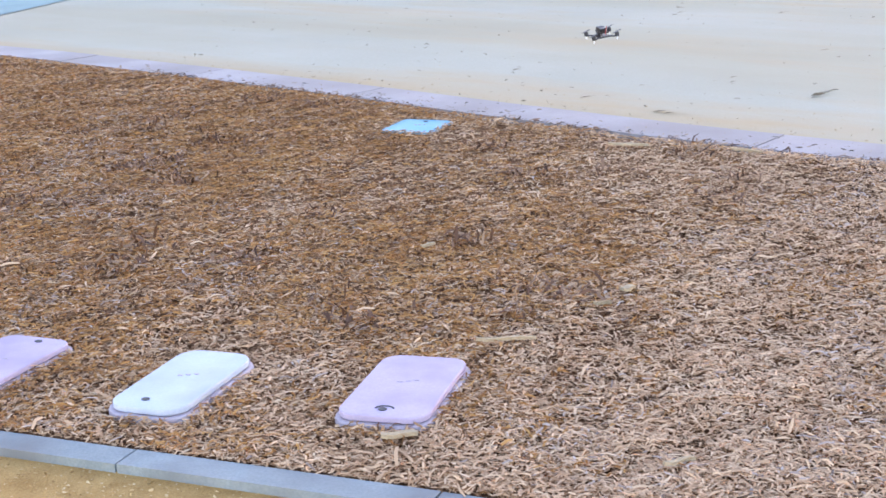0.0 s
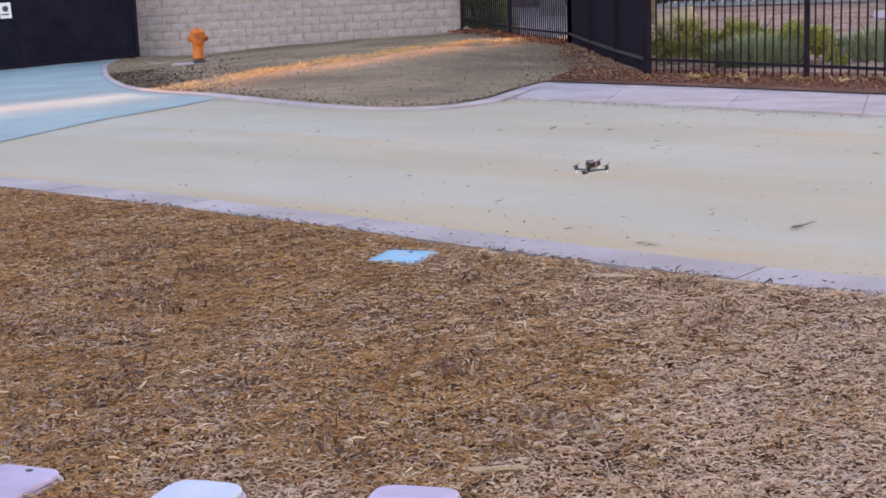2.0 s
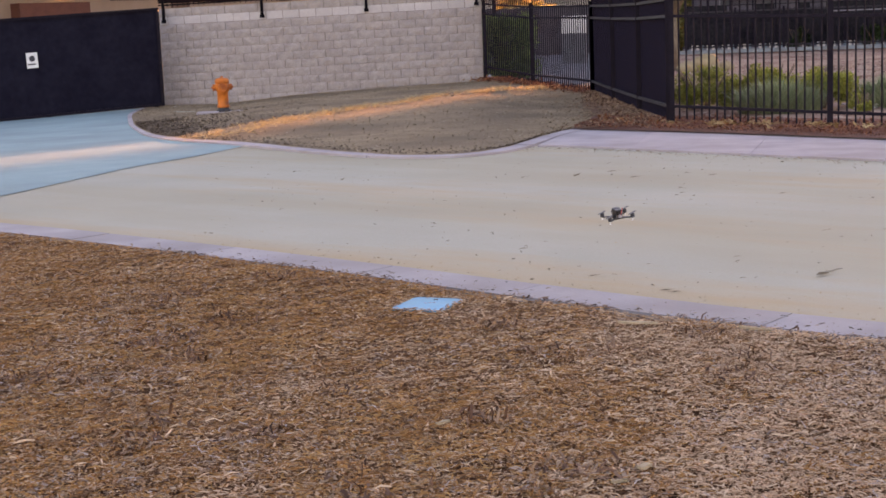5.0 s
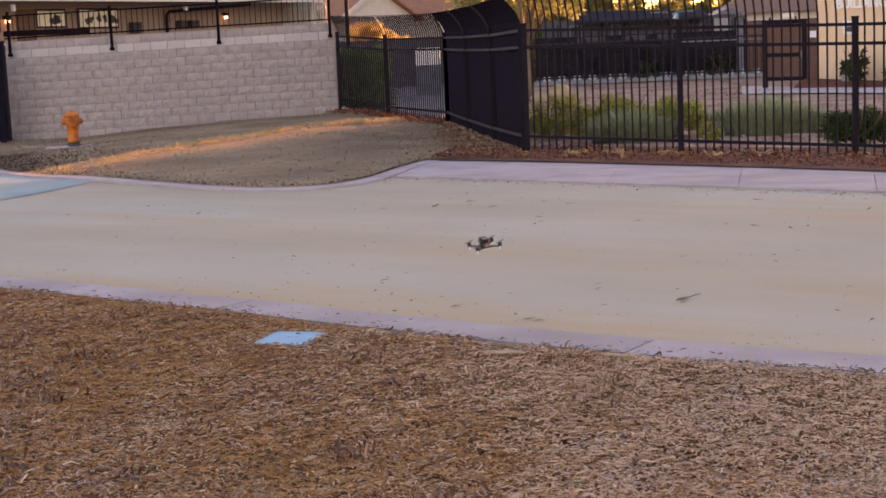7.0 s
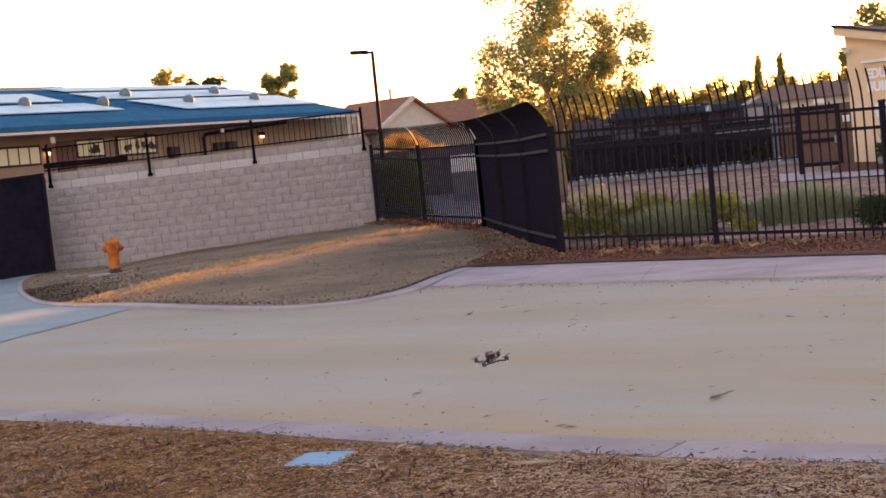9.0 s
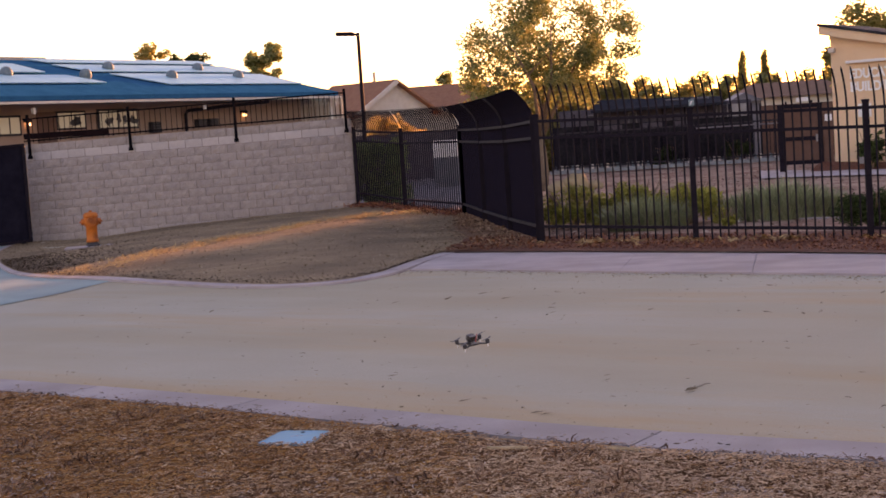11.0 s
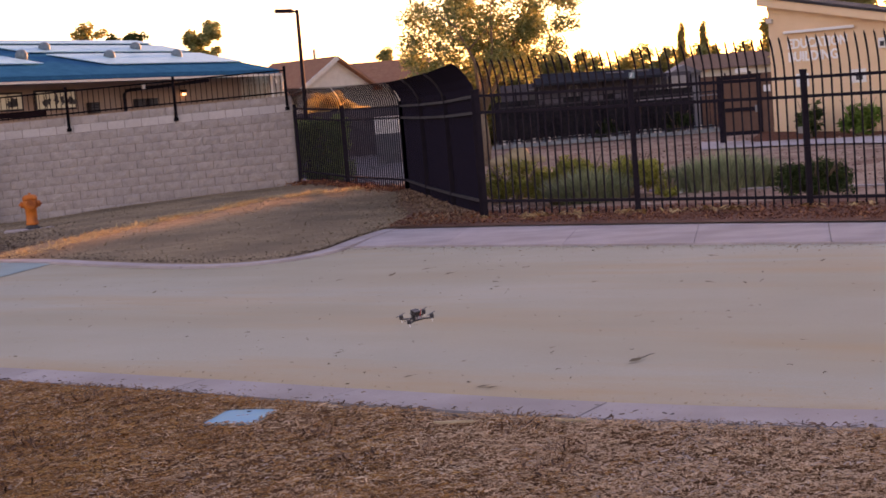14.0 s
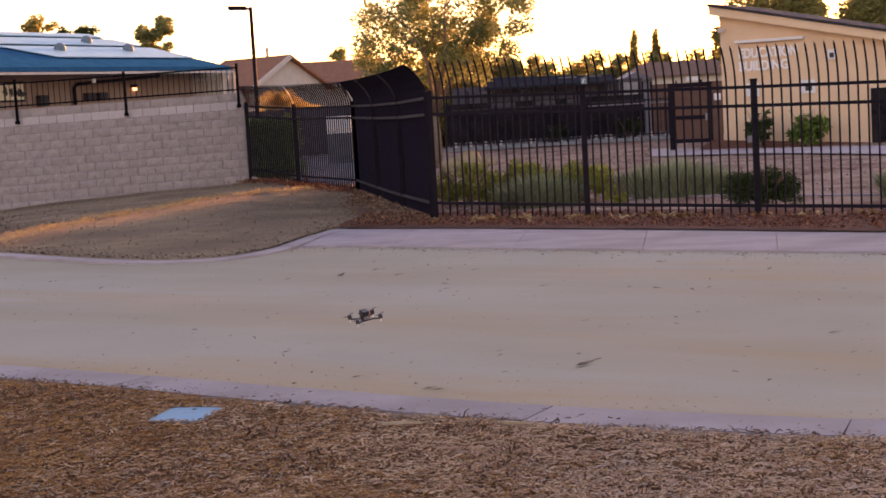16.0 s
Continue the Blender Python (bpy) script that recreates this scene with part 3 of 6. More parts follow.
def block_mesh(name, w, rough):
    """A block with a broken face and ragged arrises; a smooth one has barely any."""
    rng = random.Random(name)
    gx, gz, rag = 0.009, 0.0045, rough * 0.55
    nx, nz = 7, 4
    v = []
    for k in range(nz):
        for i in range(nx):
            edge = i in (0, nx - 1) or k in (0, nz - 1)
            x = gx + (w - 2 * gx) * i / (nx - 1) + (rng.uniform(-rag, rag) if edge else rng.uniform(-0.01, 0.01))
            z = gz + (BH - 2 * gz) * k / (nz - 1) + (rng.uniform(-rag, rag) * 0.7 if edge else rng.uniform(-0.01, 0.01))
            v.append((min(max(x, 0.002), w - 0.002), (rng.uniform(-0.2, 0.25) * rough if edge else -rough * rng.uniform(0.2, 1.2)) - rough * 0.3, min(max(z, 0.001), BH - 0.001)))
    o = len(v)
    v += [(gx, 0.1, gz), (w - gx, 0.1, gz), (w - gx, 0.1, BH - gz), (gx, 0.1, BH - gz)]
    f = [(k * nx + i, k * nx + i + 1, (k + 1) * nx + i + 1, (k + 1) * nx + i) for k in range(nz - 1) for i in range(nx - 1)]
    f += [(o, o + 1, nx - 1, *range(nx - 2, -1, -1)), (o + 3, (nz - 1) * nx, *range((nz - 1) * nx + 1, nz * nx), o + 2)]
    f += [(o, *[k * nx for k in range(nz)], o + 3), (o + 1, o + 2, *[k * nx + nx - 1 for k in range(nz - 1, -1, -1)])]
    me = bpy.data.meshes.new(name)
    me.from_pydata(v, [], f)
    return me


BLOCKS = {}
HALF = wall_len / 39
FULL = 2 * HALF
for w in (FULL, HALF):
    for style, mt, rg in (("split", M_BLOCK, 0.016), ("smooth", M_BLOCK_LIGHT, 0.004)):
        BLOCKS[w, style] = []
        for k in range(7):
            me = block_mesh(f"block_{style}_{w}_{k}", w, rg)
            me.materials.append(mt)
            BLOCKS[w, style].append(me)
mm = Mesh()
mm.add([(0.01, 0.012, -0.7), (wall_len, 0.012, -0.7), (wall_len, 0.19, -0.7), (0.01, 0.19, -0.7), (0.01, 0.012, WALL_TOP_L - 0.01), (wall_len, 0.012, WALL_TOP_R - 0.01), (wall_len, 0.19, WALL_TOP_R - 0.01), (0.01, 0.19, WALL_TOP_L - 0.01)], [(0, 3, 2, 1), (4, 5, 6, 7), (0, 1, 5, 4), (1, 2, 6, 5), (2, 3, 7, 6), (3, 0, 4, 7)])
part("mortar_core", mm, M_MORTAR, wall)
for c in range(COURSES):
    x = 0.0
    first = c % 2 == 1
    while x < wall_len - 0.1:
        w = HALF if first or wall_len - x < 0.35 else FULL
        first = False
        style = "smooth" if c == 1 else "split"
        ob = new("block", random.choice(BLOCKS[w, style]))
        ob.parent = wall
        z = WALL_TOP_L + tilt * x - BH * (c + 1)
        ob.matrix_basis = Matrix.Translation((x + random.uniform(-0.003, 0.003), random.uniform(-0.006, 0.006), z)) @ Matrix.Rotation(-math.atan(tilt), 4, "Y")
        x += w

# ---- iron fences ----
def leaning(h, d):
    """Outline of a picket that bends outward at its top: (out, up) steps."""
    return [(0, 0), (0, h), (0.07 * d, h + 0.13), (0.3 * d, h + 0.26), (0.63 * d, h + 0.38), (d, h + 0.48)]


PICKET = {}


def picket_mesh(h, d, bar=0.019):
    if (h, d, bar) not in PICKET:
        mm = Mesh()
        line = leaning(h, d)
        for a, b in zip(line[:-1], line[1:]):
            mm.bar((0, -a[0], a[1]), (0, -b[0], b[1] + 0.004), bar, bar, (1, 0, 0))
        mm.add([(-0.011, -d - 0.01, h + 0.48), (0.011, -d - 0.01, h + 0.48), (0.011, -d + 0.01, h + 0.48), (-0.011, -d + 0.01, h + 0.48), (0, -d - 0.03, h + 0.53)], [(0, 1, 4), (1, 2, 4), (2, 3, 4), (3, 0, 4)])
        me = mm.data("picket")
        me.materials.append(M_IRON)
        PICKET[h, d, bar] = me
    return PICKET[h, d, bar]


def fence_run(label, posts, base, h=1.62, d=0.22, screen=False, pitch=0.122, side=1, group="perimeter fence", heights=None, bar=0.019):
    """A fence along straight panels between posts: (x, y) each; outward is to the right of the run when side is 1."""
    root = thing("iron_fence", label, "fence", group, at=Matrix.Translation((posts[0][0], posts[0][1], 0)))
    o = Vector((*posts[0], 0))
    heights = heights or [ground_z(*p) + base for p in posts]
    for i, p in enumerate(posts):
        z = heights[i]
        mm = Mesh()
        mm.box((p[0] - o.x, p[1] - o.y, z + 0.86), (0.075, 0.075, 1.9))
        mm.box((p[0] - o.x, p[1] - o.y, z + 1.82), (0.085, 0.085, 0.03))
        part("post", mm, M_IRON, root, bevel=0.004)
    for i, (a, b) in enumerate(zip(posts[:-1], posts[1:])):
        va, vb = Vector((*a, heights[i])) - o, Vector((*b, heights[i + 1])) - o
        ax = (vb - va).normalized()
        n = Vector((ax.y, -ax.x, 0)).normalized() * side
        length = (vb - va).length
        rails = ((0.2, M_IRON2 if screen else M_IRON), (1.49, M_IRON2 if screen else M_IRON), (1.73, M_IRON2 if screen else M_IRON))
        for zr, mt in rails:
            mm = Mesh()
            up = Vector((0, 0, zr))
            mm.bar(va + up + ax * 0.04 + n * 0.012, vb + up - ax * 0.04 + n * 0.012, 0.04, 0.042)
            part("rail", mm, mt, root)
        k = int(length / pitch)
        flat = Vector((ax.x, ax.y, 0)).normalized()
        rot = Matrix((flat, -n, Vector((0, 0, 1)))).transposed().to_4x4()
        if screen:
            # tight black mesh sheet following the bent top
            mm = Mesh()
            prof = [(0.0, 0.0), (0.0, 1.0)] + [(q[0] + 0.02, q[1]) for q in leaning(1.75, 0.3)[1:]]
            cols = 6
            vv = []
            for c in range(cols + 1):
                for q in prof:
                    vv.append(va.lerp(vb, c / cols) + n * (q[0] - 0.035) + Vector((0, 0, q[1])))
            L = len(prof)
            mm.add(vv, [(c * L + r, c * L + L + r, c * L + L + r + 1, c * L + r + 1) for c in range(cols) for r in range(L - 1)])
            ob = part("mesh_panel", mm, M_SCREEN, root, "fine black mesh panel")
            md = ob.modifiers.new("thick", "SOLIDIFY")
            md.thickness = 0.004
            for f in (0.0,):
                q = va.lerp(vb, f)
                mm = Mesh()
                line = leaning(1.75, 0.3)
                for s, e in zip(line[1:-1], line[2:]):
                    mm.bar(q + n * (s[0] + 0.035) + Vector((0, 0, s[1])), q + n * (e[0] + 0.035) + Vector((0, 0, e[1])), 0.035, 0.03)
                part("bent_arm", mm, M_IRON2, root)
            continue
        me = picket_mesh(1.72, d, bar)
        for j in range(1, k):
            q = va + ax * (length * j / k)
            ob = new("picket", me)
            ob.parent = root
            ob.matrix_basis = Matrix.Translation(q + Vector((0, 0, 0.02))) @ rot
    return root


M_SCREEN, M_SCREEN_OPEN = bpy.data.materials.new("mesh_screen"), bpy.data.materials.new("open_mesh_screen")
M_SCREEN_OPEN.use_nodes = True
_b = M_SCREEN_OPEN.node_tree.nodes["Principled BSDF"]
_b.inputs["Base Color"].default_value = (0.014, 0.009, 0.008, 1)
_b.inputs["Specular IOR Level"].default_value = 0.1
_b.inputs["Alpha"].default_value = 0.4
M_SCREEN.use_nodes = True
_n, _l = M_SCREEN.node_tree.nodes, M_SCREEN.node_tree.links
_n["Principled BSDF"].inputs["Specular IOR Level"].default_value = 0.0
_n["Principled BSDF"].inputs["Base Color"].default_value = (0.019, 0.0155, 0.026, 1)
_n["Principled BSDF"].inputs["Roughness"].default_value = 0.6
_w = _n.new("ShaderNodeTexChecker")
_w.inputs["Scale"].default_value = 160
_g = _n.new("ShaderNodeNewGeometry")
_l.new(_g.outputs["Position"], _w.inputs["Vector"])
_r = _n.new("ShaderNodeMapRange")
_r.inputs[3].default_value, _r.inputs[4].default_value = 0.93, 1.0
_l.new(_w.outputs["Fac"], _r.inputs[0])
_l.new(_r.outputs[0], _n["Principled BSDF"].inputs["Alpha"])

F_A, F_B, F_C = (-0.1, 21.9), (2.0, 20.62), (4.08, 19.34)
F_D, F_E, F_F = (6.16, 18.06), (8.24, 16.78), (10.32, 15.5)
B_E, B_M, B_W = (-1.74, 31.0), (-3.27, 34.2), (-4.71, 36.97)
fence_run("black iron picket fence with outward-curved spear tops", [F_A, F_B, F_C, F_D, F_E, F_F], 0.0, d=0.13, heights=[-0.03, -0.09, -0.14, -0.18, -0.21, -0.24])
back_fence = fence_run("black iron picket fence beside the block wall", [B_W, B_M, B_E], 0.02, heights=[0.1, -0.03, -0.06], bar=0.022)
mm = Mesh()
va, vb = Vector((*B_W, 0.1)), Vector((*B_E, -0.06))
ax = (vb - va).normalized()
nn = Vector((ax.y, -ax.x, 0)).normalized()
prof = [(q[0] + 0.02, q[1]) for q in leaning(1.74, 0.24)[1:]]
L = len(prof)
mm.add([va.lerp(vb, c / 10) + nn * q[0] + Vector((0, 0, q[1])) for c in range(11) for q in prof], [(c * L + r, c * L + L + r, c * L + L + r + 1, c * L + r + 1) for c in range(10) for r in range(L - 1)])
tm = part("top_mesh", mm, M_SCREEN_OPEN, back_fence, "fine dark mesh over the bent tops")
tm.matrix_basis = Matrix.Translation((-B_W[0], -B_W[1], 0))
SCR = [(B_E[0] + (F_A[0] - B_E[0]) * k / 3, B_E[1] + (F_A[1] - B_E[1]) * k / 3) for k in range(4)]
SCR[-1] = (F_A[0] - 0.05, F_A[1] + 0.12)
fence_run("black mesh-screened iron fence with bent top", SCR, 0.0, screen=True, heights=[-0.06, -0.075, -0.07, -0.03])

# railing on top of the block wall
rail = thing("wall_railing", "black iron railing bolted to the block wall", "railing", at=Matrix.Translation(W_L))
for x in (0.12, 2.57, 5.16, 7.88):
    b = wall_dir * x + wall_n * 0.05
    z = WALL_TOP_L + tilt * x
    mm = Mesh().bar(b + Vector((0, 0, z - 0.3)), b + Vector((0, 0, z + 0.72)), 0.06)
    mm.box(b + Vector((0, 0, z - 0.32)), (0.1, 0.08, 0.08))
    part("post", mm, M_RAIL, rail)
for up in (0.08, 0.62):
    mm = Mesh().bar(Vector((0, 0, WALL_TOP_L + up)) + wall_n * 0.05, wall_dir * 7.9 + Vector((0, 0, WALL_TOP_L + tilt * 7.9 + up)) + wall_n * 0.05, 0.035)
    part("rail", mm, M_RAIL, rail)
me = Mesh().bar((0, 0, 0), (0, 0, 0.6), 0.014).data("picket")
me.materials.append(M_RAIL)
for k in range(60):
    ob = new("picket", me)
    ob.parent = rail
    x = 0.1 + 0.13 * k
    ob.matrix_basis = Matrix.Translation(wall_dir * x + wall_n * 0.05 + Vector((0, 0, WALL_TOP_L + tilt * x + 0.03)))

# ---- rolling gate ----
G_R, G_L = Vector((-12.42, 35.05, -0.32)), Vector((-15.6, 32.9, -0.46))
gd = (G_L - G_R).normalized()
gate = thing("gate_rolling", "closed black sheet-metal rolling gate", "gate", kind="structure", at=Matrix.Translation(G_R))
GH = 2.36
far_end = gd * 6.0
mm = Mesh()
mm.add([Vector((0, 0, 0)), far_end, far_end + Vector((0, 0, GH)), Vector((0, 0, GH)), Vector((-0.03, 0.05, 0)), far_end + Vector((-0.03, 0.05, 0)), far_end + Vector((-0.03, 0.05, GH)), Vector((-0.03, 0.05, GH))], [(0, 1, 2, 3), (7, 6, 5, 4), (0, 4, 5, 1), (2, 6, 7, 3), (0, 3, 7, 4), (1, 5, 6, 2)])
part("sheet", mm, M_GATE, gate)
out = Vector((gd.y, -gd.x, 0)).normalized()
if out.y > 0:
    out = -out
for za, zb in ((0.03, 0.03), (GH - 0.03, GH - 0.03)):
    part("frame_rail", Mesh().bar(Vector((0, 0, za)) + out * 0.03, far_end + Vector((0, 0, zb)) + out * 0.03, 0.06), M_IRON, gate)
for s in (0.0, 5.9):
    part("upright", Mesh().bar(gd * s + out * 0.03, gd * s + out * 0.03 + Vector((0, 0, GH)), 0.06), M_IRON, gate)
for s in (0.15, 2.75, 5.2):
    w = Mesh().tube([gd * s + out * -0.02 + Vector((0, 0, -0.05)), gd * s + out * 0.05 + Vector((0, 0, -0.05))], 0.07, 14)
    part("wheel", w, M_IRON, gate)
track = solid("gate_track", Mesh().bar(G_R + gd * -0.3 + out * 0.02 + Vector((0, 0, -0.07)), G_R + gd * 7.5 + out * 0.02 + Vector((0, 0, -0.07)), 0.3, 0.05), M_TRIM, "pale concrete track strip under the rolling gate", kind="structure")
sg = gd * 3.05 + out * 0.045 + Vector((0, 0, 1.35))
sign = thing("gate_sign", "small white warning sign on the black gate", "sign", at=Matrix.Translation(G_R + sg) @ gd.to_track_quat("X", "Z").to_matrix().to_4x4())
part("plate", Mesh().box((0, 0, 0), (0.26, 0.012, 0.36)), M_SIGN, sign)
part("bar", Mesh().box((0.02, 0.008 if out.y > 0 else 0.008, -0.09), (0.18, 0.006, 0.03)), M_HOLE, sign)
part("mark", Mesh().lathe([(0.07, -0.004), (0.07, 0.004)], 12), M_HOLE, sign).matrix_basis = Matrix.Translation((0, 0.008, 0.04)) @ Matrix.Rotation(math.pi / 2, 4, "X")

# ---- fire hydrant ----
HX, HY = -9.52, 30.6
hz = mound_z(HX, HY) + 0.01
hyd = thing("fire_hydrant", "orange painted fire hydrant on a concrete pad", "hydrant", at=pose(HX, HY, hz, 0, 0, 20) @ Matrix.Scale(1.0, 4))
part("base_flange", Mesh().lathe([(0.15, 0.0), (0.15, 0.04), (0.12, 0.05), (0.11, 0.09)], 18), M_HOLE, hyd, "dark rusty flange")
part("barrel", Mesh().lathe([(0.115, 0.09), (0.13, 0.1), (0.13, 0.13), (0.115, 0.15), (0.115, 0.42), (0.15, 0.45), (0.16, 0.5), (0.155, 0.58), (0.13, 0.63)], 18), M_ORANGE, hyd, smooth=True)
part("bonnet", Mesh().lathe([(0.15, 0.6), (0.155, 0.64), (0.145, 0.68), (0.11, 0.71), (0.05, 0.72), (0.03, 0.722), (0.03, 0.75), (0.0, 0.755)], 18), M_ORANGE, hyd, smooth=True)
for a, r, L in ((0, 0.055, 0.2), (180, 0.055, 0.2), (270, 0.075, 0.21)):
    d = Vector((math.cos(radians(a)), math.sin(radians(a)), 0))
    c = Vector((0, 0, 0.52))
    mm = Mesh().tube([c + d * 0.08, c + d * (L - 0.05), c + d * (L - 0.05), c + d * L, c + d * L, c + d * (L + 0.03)], [r, r, r * 1.25, r * 1.25, r * 0.4, r * 0.4], 12)
    part("outlet_cap", mm, M_ORANGE, hyd)
pad = solid("hydrant_pad", Mesh().box((HX, HY, hz - 0.04), (0.42, 0.42, 0.1), Matrix.Rotation(0.5, 3, "Z")), M_KERB, "square concrete pad under the hydrant", kind="structure", bevel=0.01)
for fx, fy, fw, fd, fa in ((-0.28, -0.2, 0.46, 0.3, 0.15), (0.48, 0.02, 0.46, 0.26, -0.1)):
    solid("flat_stone", Mesh().box((HX + fx, HY + fy, hz - 0.01), (fw, fd, 0.07), Matrix.Rotation(fa, 3, "Z")), M_KERB, "flat pale concrete piece beside the hydrant", "slab", group="slabs round the hydrant", bevel=0.015)

# ---- valve box covers ----
def rounded(w, l, r, n=6):
    pts = []
    for cx, cy, a0 in ((w / 2 - r, l / 2 - r, 0), (-w / 2 + r, l / 2 - r, 90), (-w / 2 + r, -l / 2 + r, 180), (w / 2 - r, -l / 2 + r, 270)):
        pts += [(cx + r * math.cos(radians(a0 + 90 * k / n)), cy + r * math.sin(radians(a0 + 90 * k / n))) for k in range(n + 1)]
    return pts


def valve_box(label, material, x, y, turn, w, l, lift, marks, r=0.05):
    """A moulded box top with its cover; marks: where the finger hole and the moulded arc lie along it."""
    root = thing("valve_box", label, "valve box", "irrigation valve boxes", at=pose(x, y, ground_z(x, y) + lift, 0, 0, turn))
    part("body", Mesh().prism(rounded(w + 0.026, l + 0.026, r + 0.012), -0.14, 0.0), M_BOX_RIM, root, bevel=0.006)
    part("cover", Mesh().prism(rounded(w, l, r), 0.002, 0.022), material, root, bevel=0.005)
    for kind, u, v in marks:
        if kind == "hole":
            part("finger_hole", Mesh().prism([(u + 0.013 * math.cos(a), v + 0.011 * math.sin(a)) for a in [2 * math.pi * k / 14 for k in range(14)]], 0.0225, 0.0245), M_HOLE, root)
        else:
            mm = Mesh()
            for k in range(8):
                a, b = radians(20 + 20 * k), radians(40 + 20 * k)
                mm.bar((u + 0.026 * math.cos(a), v + 0.02 * math.sin(a), 0.0228), (u + 0.026 * math.cos(b), v + 0.02 * math.sin(b), 0.0228), 0.005, 0.003)
            part("moulded_arc", mm, M_HOLE, root)
    for k in range(3):
        part("faint_mark", Mesh().box((-0.02 + 0.022 * k, 0.02 + 0.01 * k, 0.0225), (0.016, 0.006, 0.0024)), M_BOX_RIM, root)
    return root


valve_box("faded lilac plastic valve box cover in the mulch", M_LID_PINK, -0.765, 3.965, -7, 0.265, 0.49, 0.022, (("arc", 0.0, -0.19), ("hole", -0.004, -0.195)), 0.06)
valve_box("bleached white plastic valve box cover in the mulch", M_LID_WHITE, -1.435, 3.975, -11, 0.245, 0.485, 0.026, (("hole", -0.02, -0.18),), 0.07)
valve_box("dull lilac plastic valve box cover in the mulch", M_LID_PINK, -2.1, 4.1, -14, 0.26, 0.5, 0.02, (("hole", 0.02, 0.21),))
valve_box("bright sky-blue plastic valve box cover beside the kerb", M_LID_BLUE, -1.42, 7.995, -14, 0.31, 0.36, -0.008, (("hole", 0.0, 0.12),))


# ---- foliage ----
def leaf_cloud(name, clumps, count, size, material, parent, seed, flat=0.5, droop=0.0, up=0.0):
    """Many small leaf blades scattered through uneven clumps: (centre, radii) each."""
    rng = np.random.default_rng(seed)
    vol = np.array([c[1][0] * c[1][1] * c[1][2] for c in clumps]) ** 0.75
    which = rng.choice(len(clumps), count, p=vol / vol.sum())
    cen = np.array([c[0] for c in clumps])[which]
    rad = np.array([c[1] for c in clumps])[which]
    d = rng.normal(size=(count, 3))
    d /= np.linalg.norm(d, axis=1)[:, None]
    p = cen + d * rad * (rng.random((count, 1)) ** 0.45)
    a = rng.normal(size=(count, 3)) * [1, 1, flat]
    a[:, 2] += up - droop
    a /= np.linalg.norm(a, axis=1)[:, None]
    b = np.cross(a, rng.normal(size=(count, 3)))
    b /= np.linalg.norm(b, axis=1)[:, None]
    s = size * rng.uniform(0.6, 1.4, (count, 1))
    v = np.stack([p - a * s, p + b * s * 0.35, p + a * s, p - b * s * 0.35], 1).reshape(-1, 3)
    me = bpy.data.meshes.new(name)
    me.from_pydata(v.tolist(), [], np.arange(4 * count).reshape(-1, 4).tolist())
    ob = new(name, me)
    me.materials.append(material)
    ob.parent = parent
    return ob


def limbs(m, root, top, rng, n, spread, r0):
    """A tapered trunk that forks into n limbs."""
    root, top = Vector(root), Vector(top)
    fork = root.lerp(top, 0.35)
    m.tube([root, root.lerp(fork, 0.5) + Vector((0.05, 0, 0)), fork], [r0, r0 * 0.8, r0 * 0.7], 9)
    for k in range(n):
        a = 2 * math.pi * k / n + rng.uniform(-0.4, 0.4)
        e = top + Vector((math.cos(a) * spread, math.sin(a) * spread, rng.uniform(-0.3, 0.2) * spread))
        mid = fork.lerp(e, 0.5) + Vector((rng.uniform(-0.2, 0.2), rng.uniform(-0.2, 0.2), rng.uniform(0, 0.3)))
        m.tube([fork, mid, e], [r0 * 0.5, r0 * 0.3, r0 * 0.08], 7)
        for j in range(3):
            q = mid.lerp(e, 0.3 + 0.3 * j)
            t = q + Vector((rng.uniform(-1, 1), rng.uniform(-1, 1), rng.uniform(0, 0.8))) * spread * 0.5
            m.tube([q, t], [r0 * 0.18, r0 * 0.04], 5)
    return m


def tree(label, x, y, h, clumps, count, size, material, seed, trunk_r=0.18, base=-0.3, droop=0.0, group="", category="tree", spread=1.2, trunk_top=None, name="tree"):
    rng = random.Random(seed)
    root = thing(name, label, category, group, at=Matrix.Translation((x, y, base)))
    part("trunk", limbs(Mesh(), (0, 0, -0.1), (0, 0, trunk_top or h * 0.75), rng, 6, spread, trunk_r), M_BARKT, root, smooth=True)
    leaf_cloud("crown", clumps, count, size, material, root, seed, droop=droop)
    return root


def blob_clumps(rng, n, cx, cz, rx, ry, rz, r0, r1):
    out = []
    for _ in range(n):
        while True:
            p = Vector((rng.uniform(-1, 1), rng.uniform(-1, 1), rng.uniform(-1, 1)))
            if p.length < 1:
                break
        r = rng.uniform(r0, r1)
        out.append(((cx + p.x * rx, p.y * ry, cz + p.z * rz), (r, r, r * 0.8)))
    return out


M_GOLDLEAF = chip_mat("golden_green_leaves", [(0.2, 0.2, 0.06), (0.31, 0.29, 0.1), (0.43, 0.37, 0.15)], through_light=0.5)
M_OLIVE = chip_mat("olive_leaves", [(0.161, 0.161, 0.055), (0.253, 0.241, 0.088), (0.368, 0.322, 0.132)], through_light=0.55)
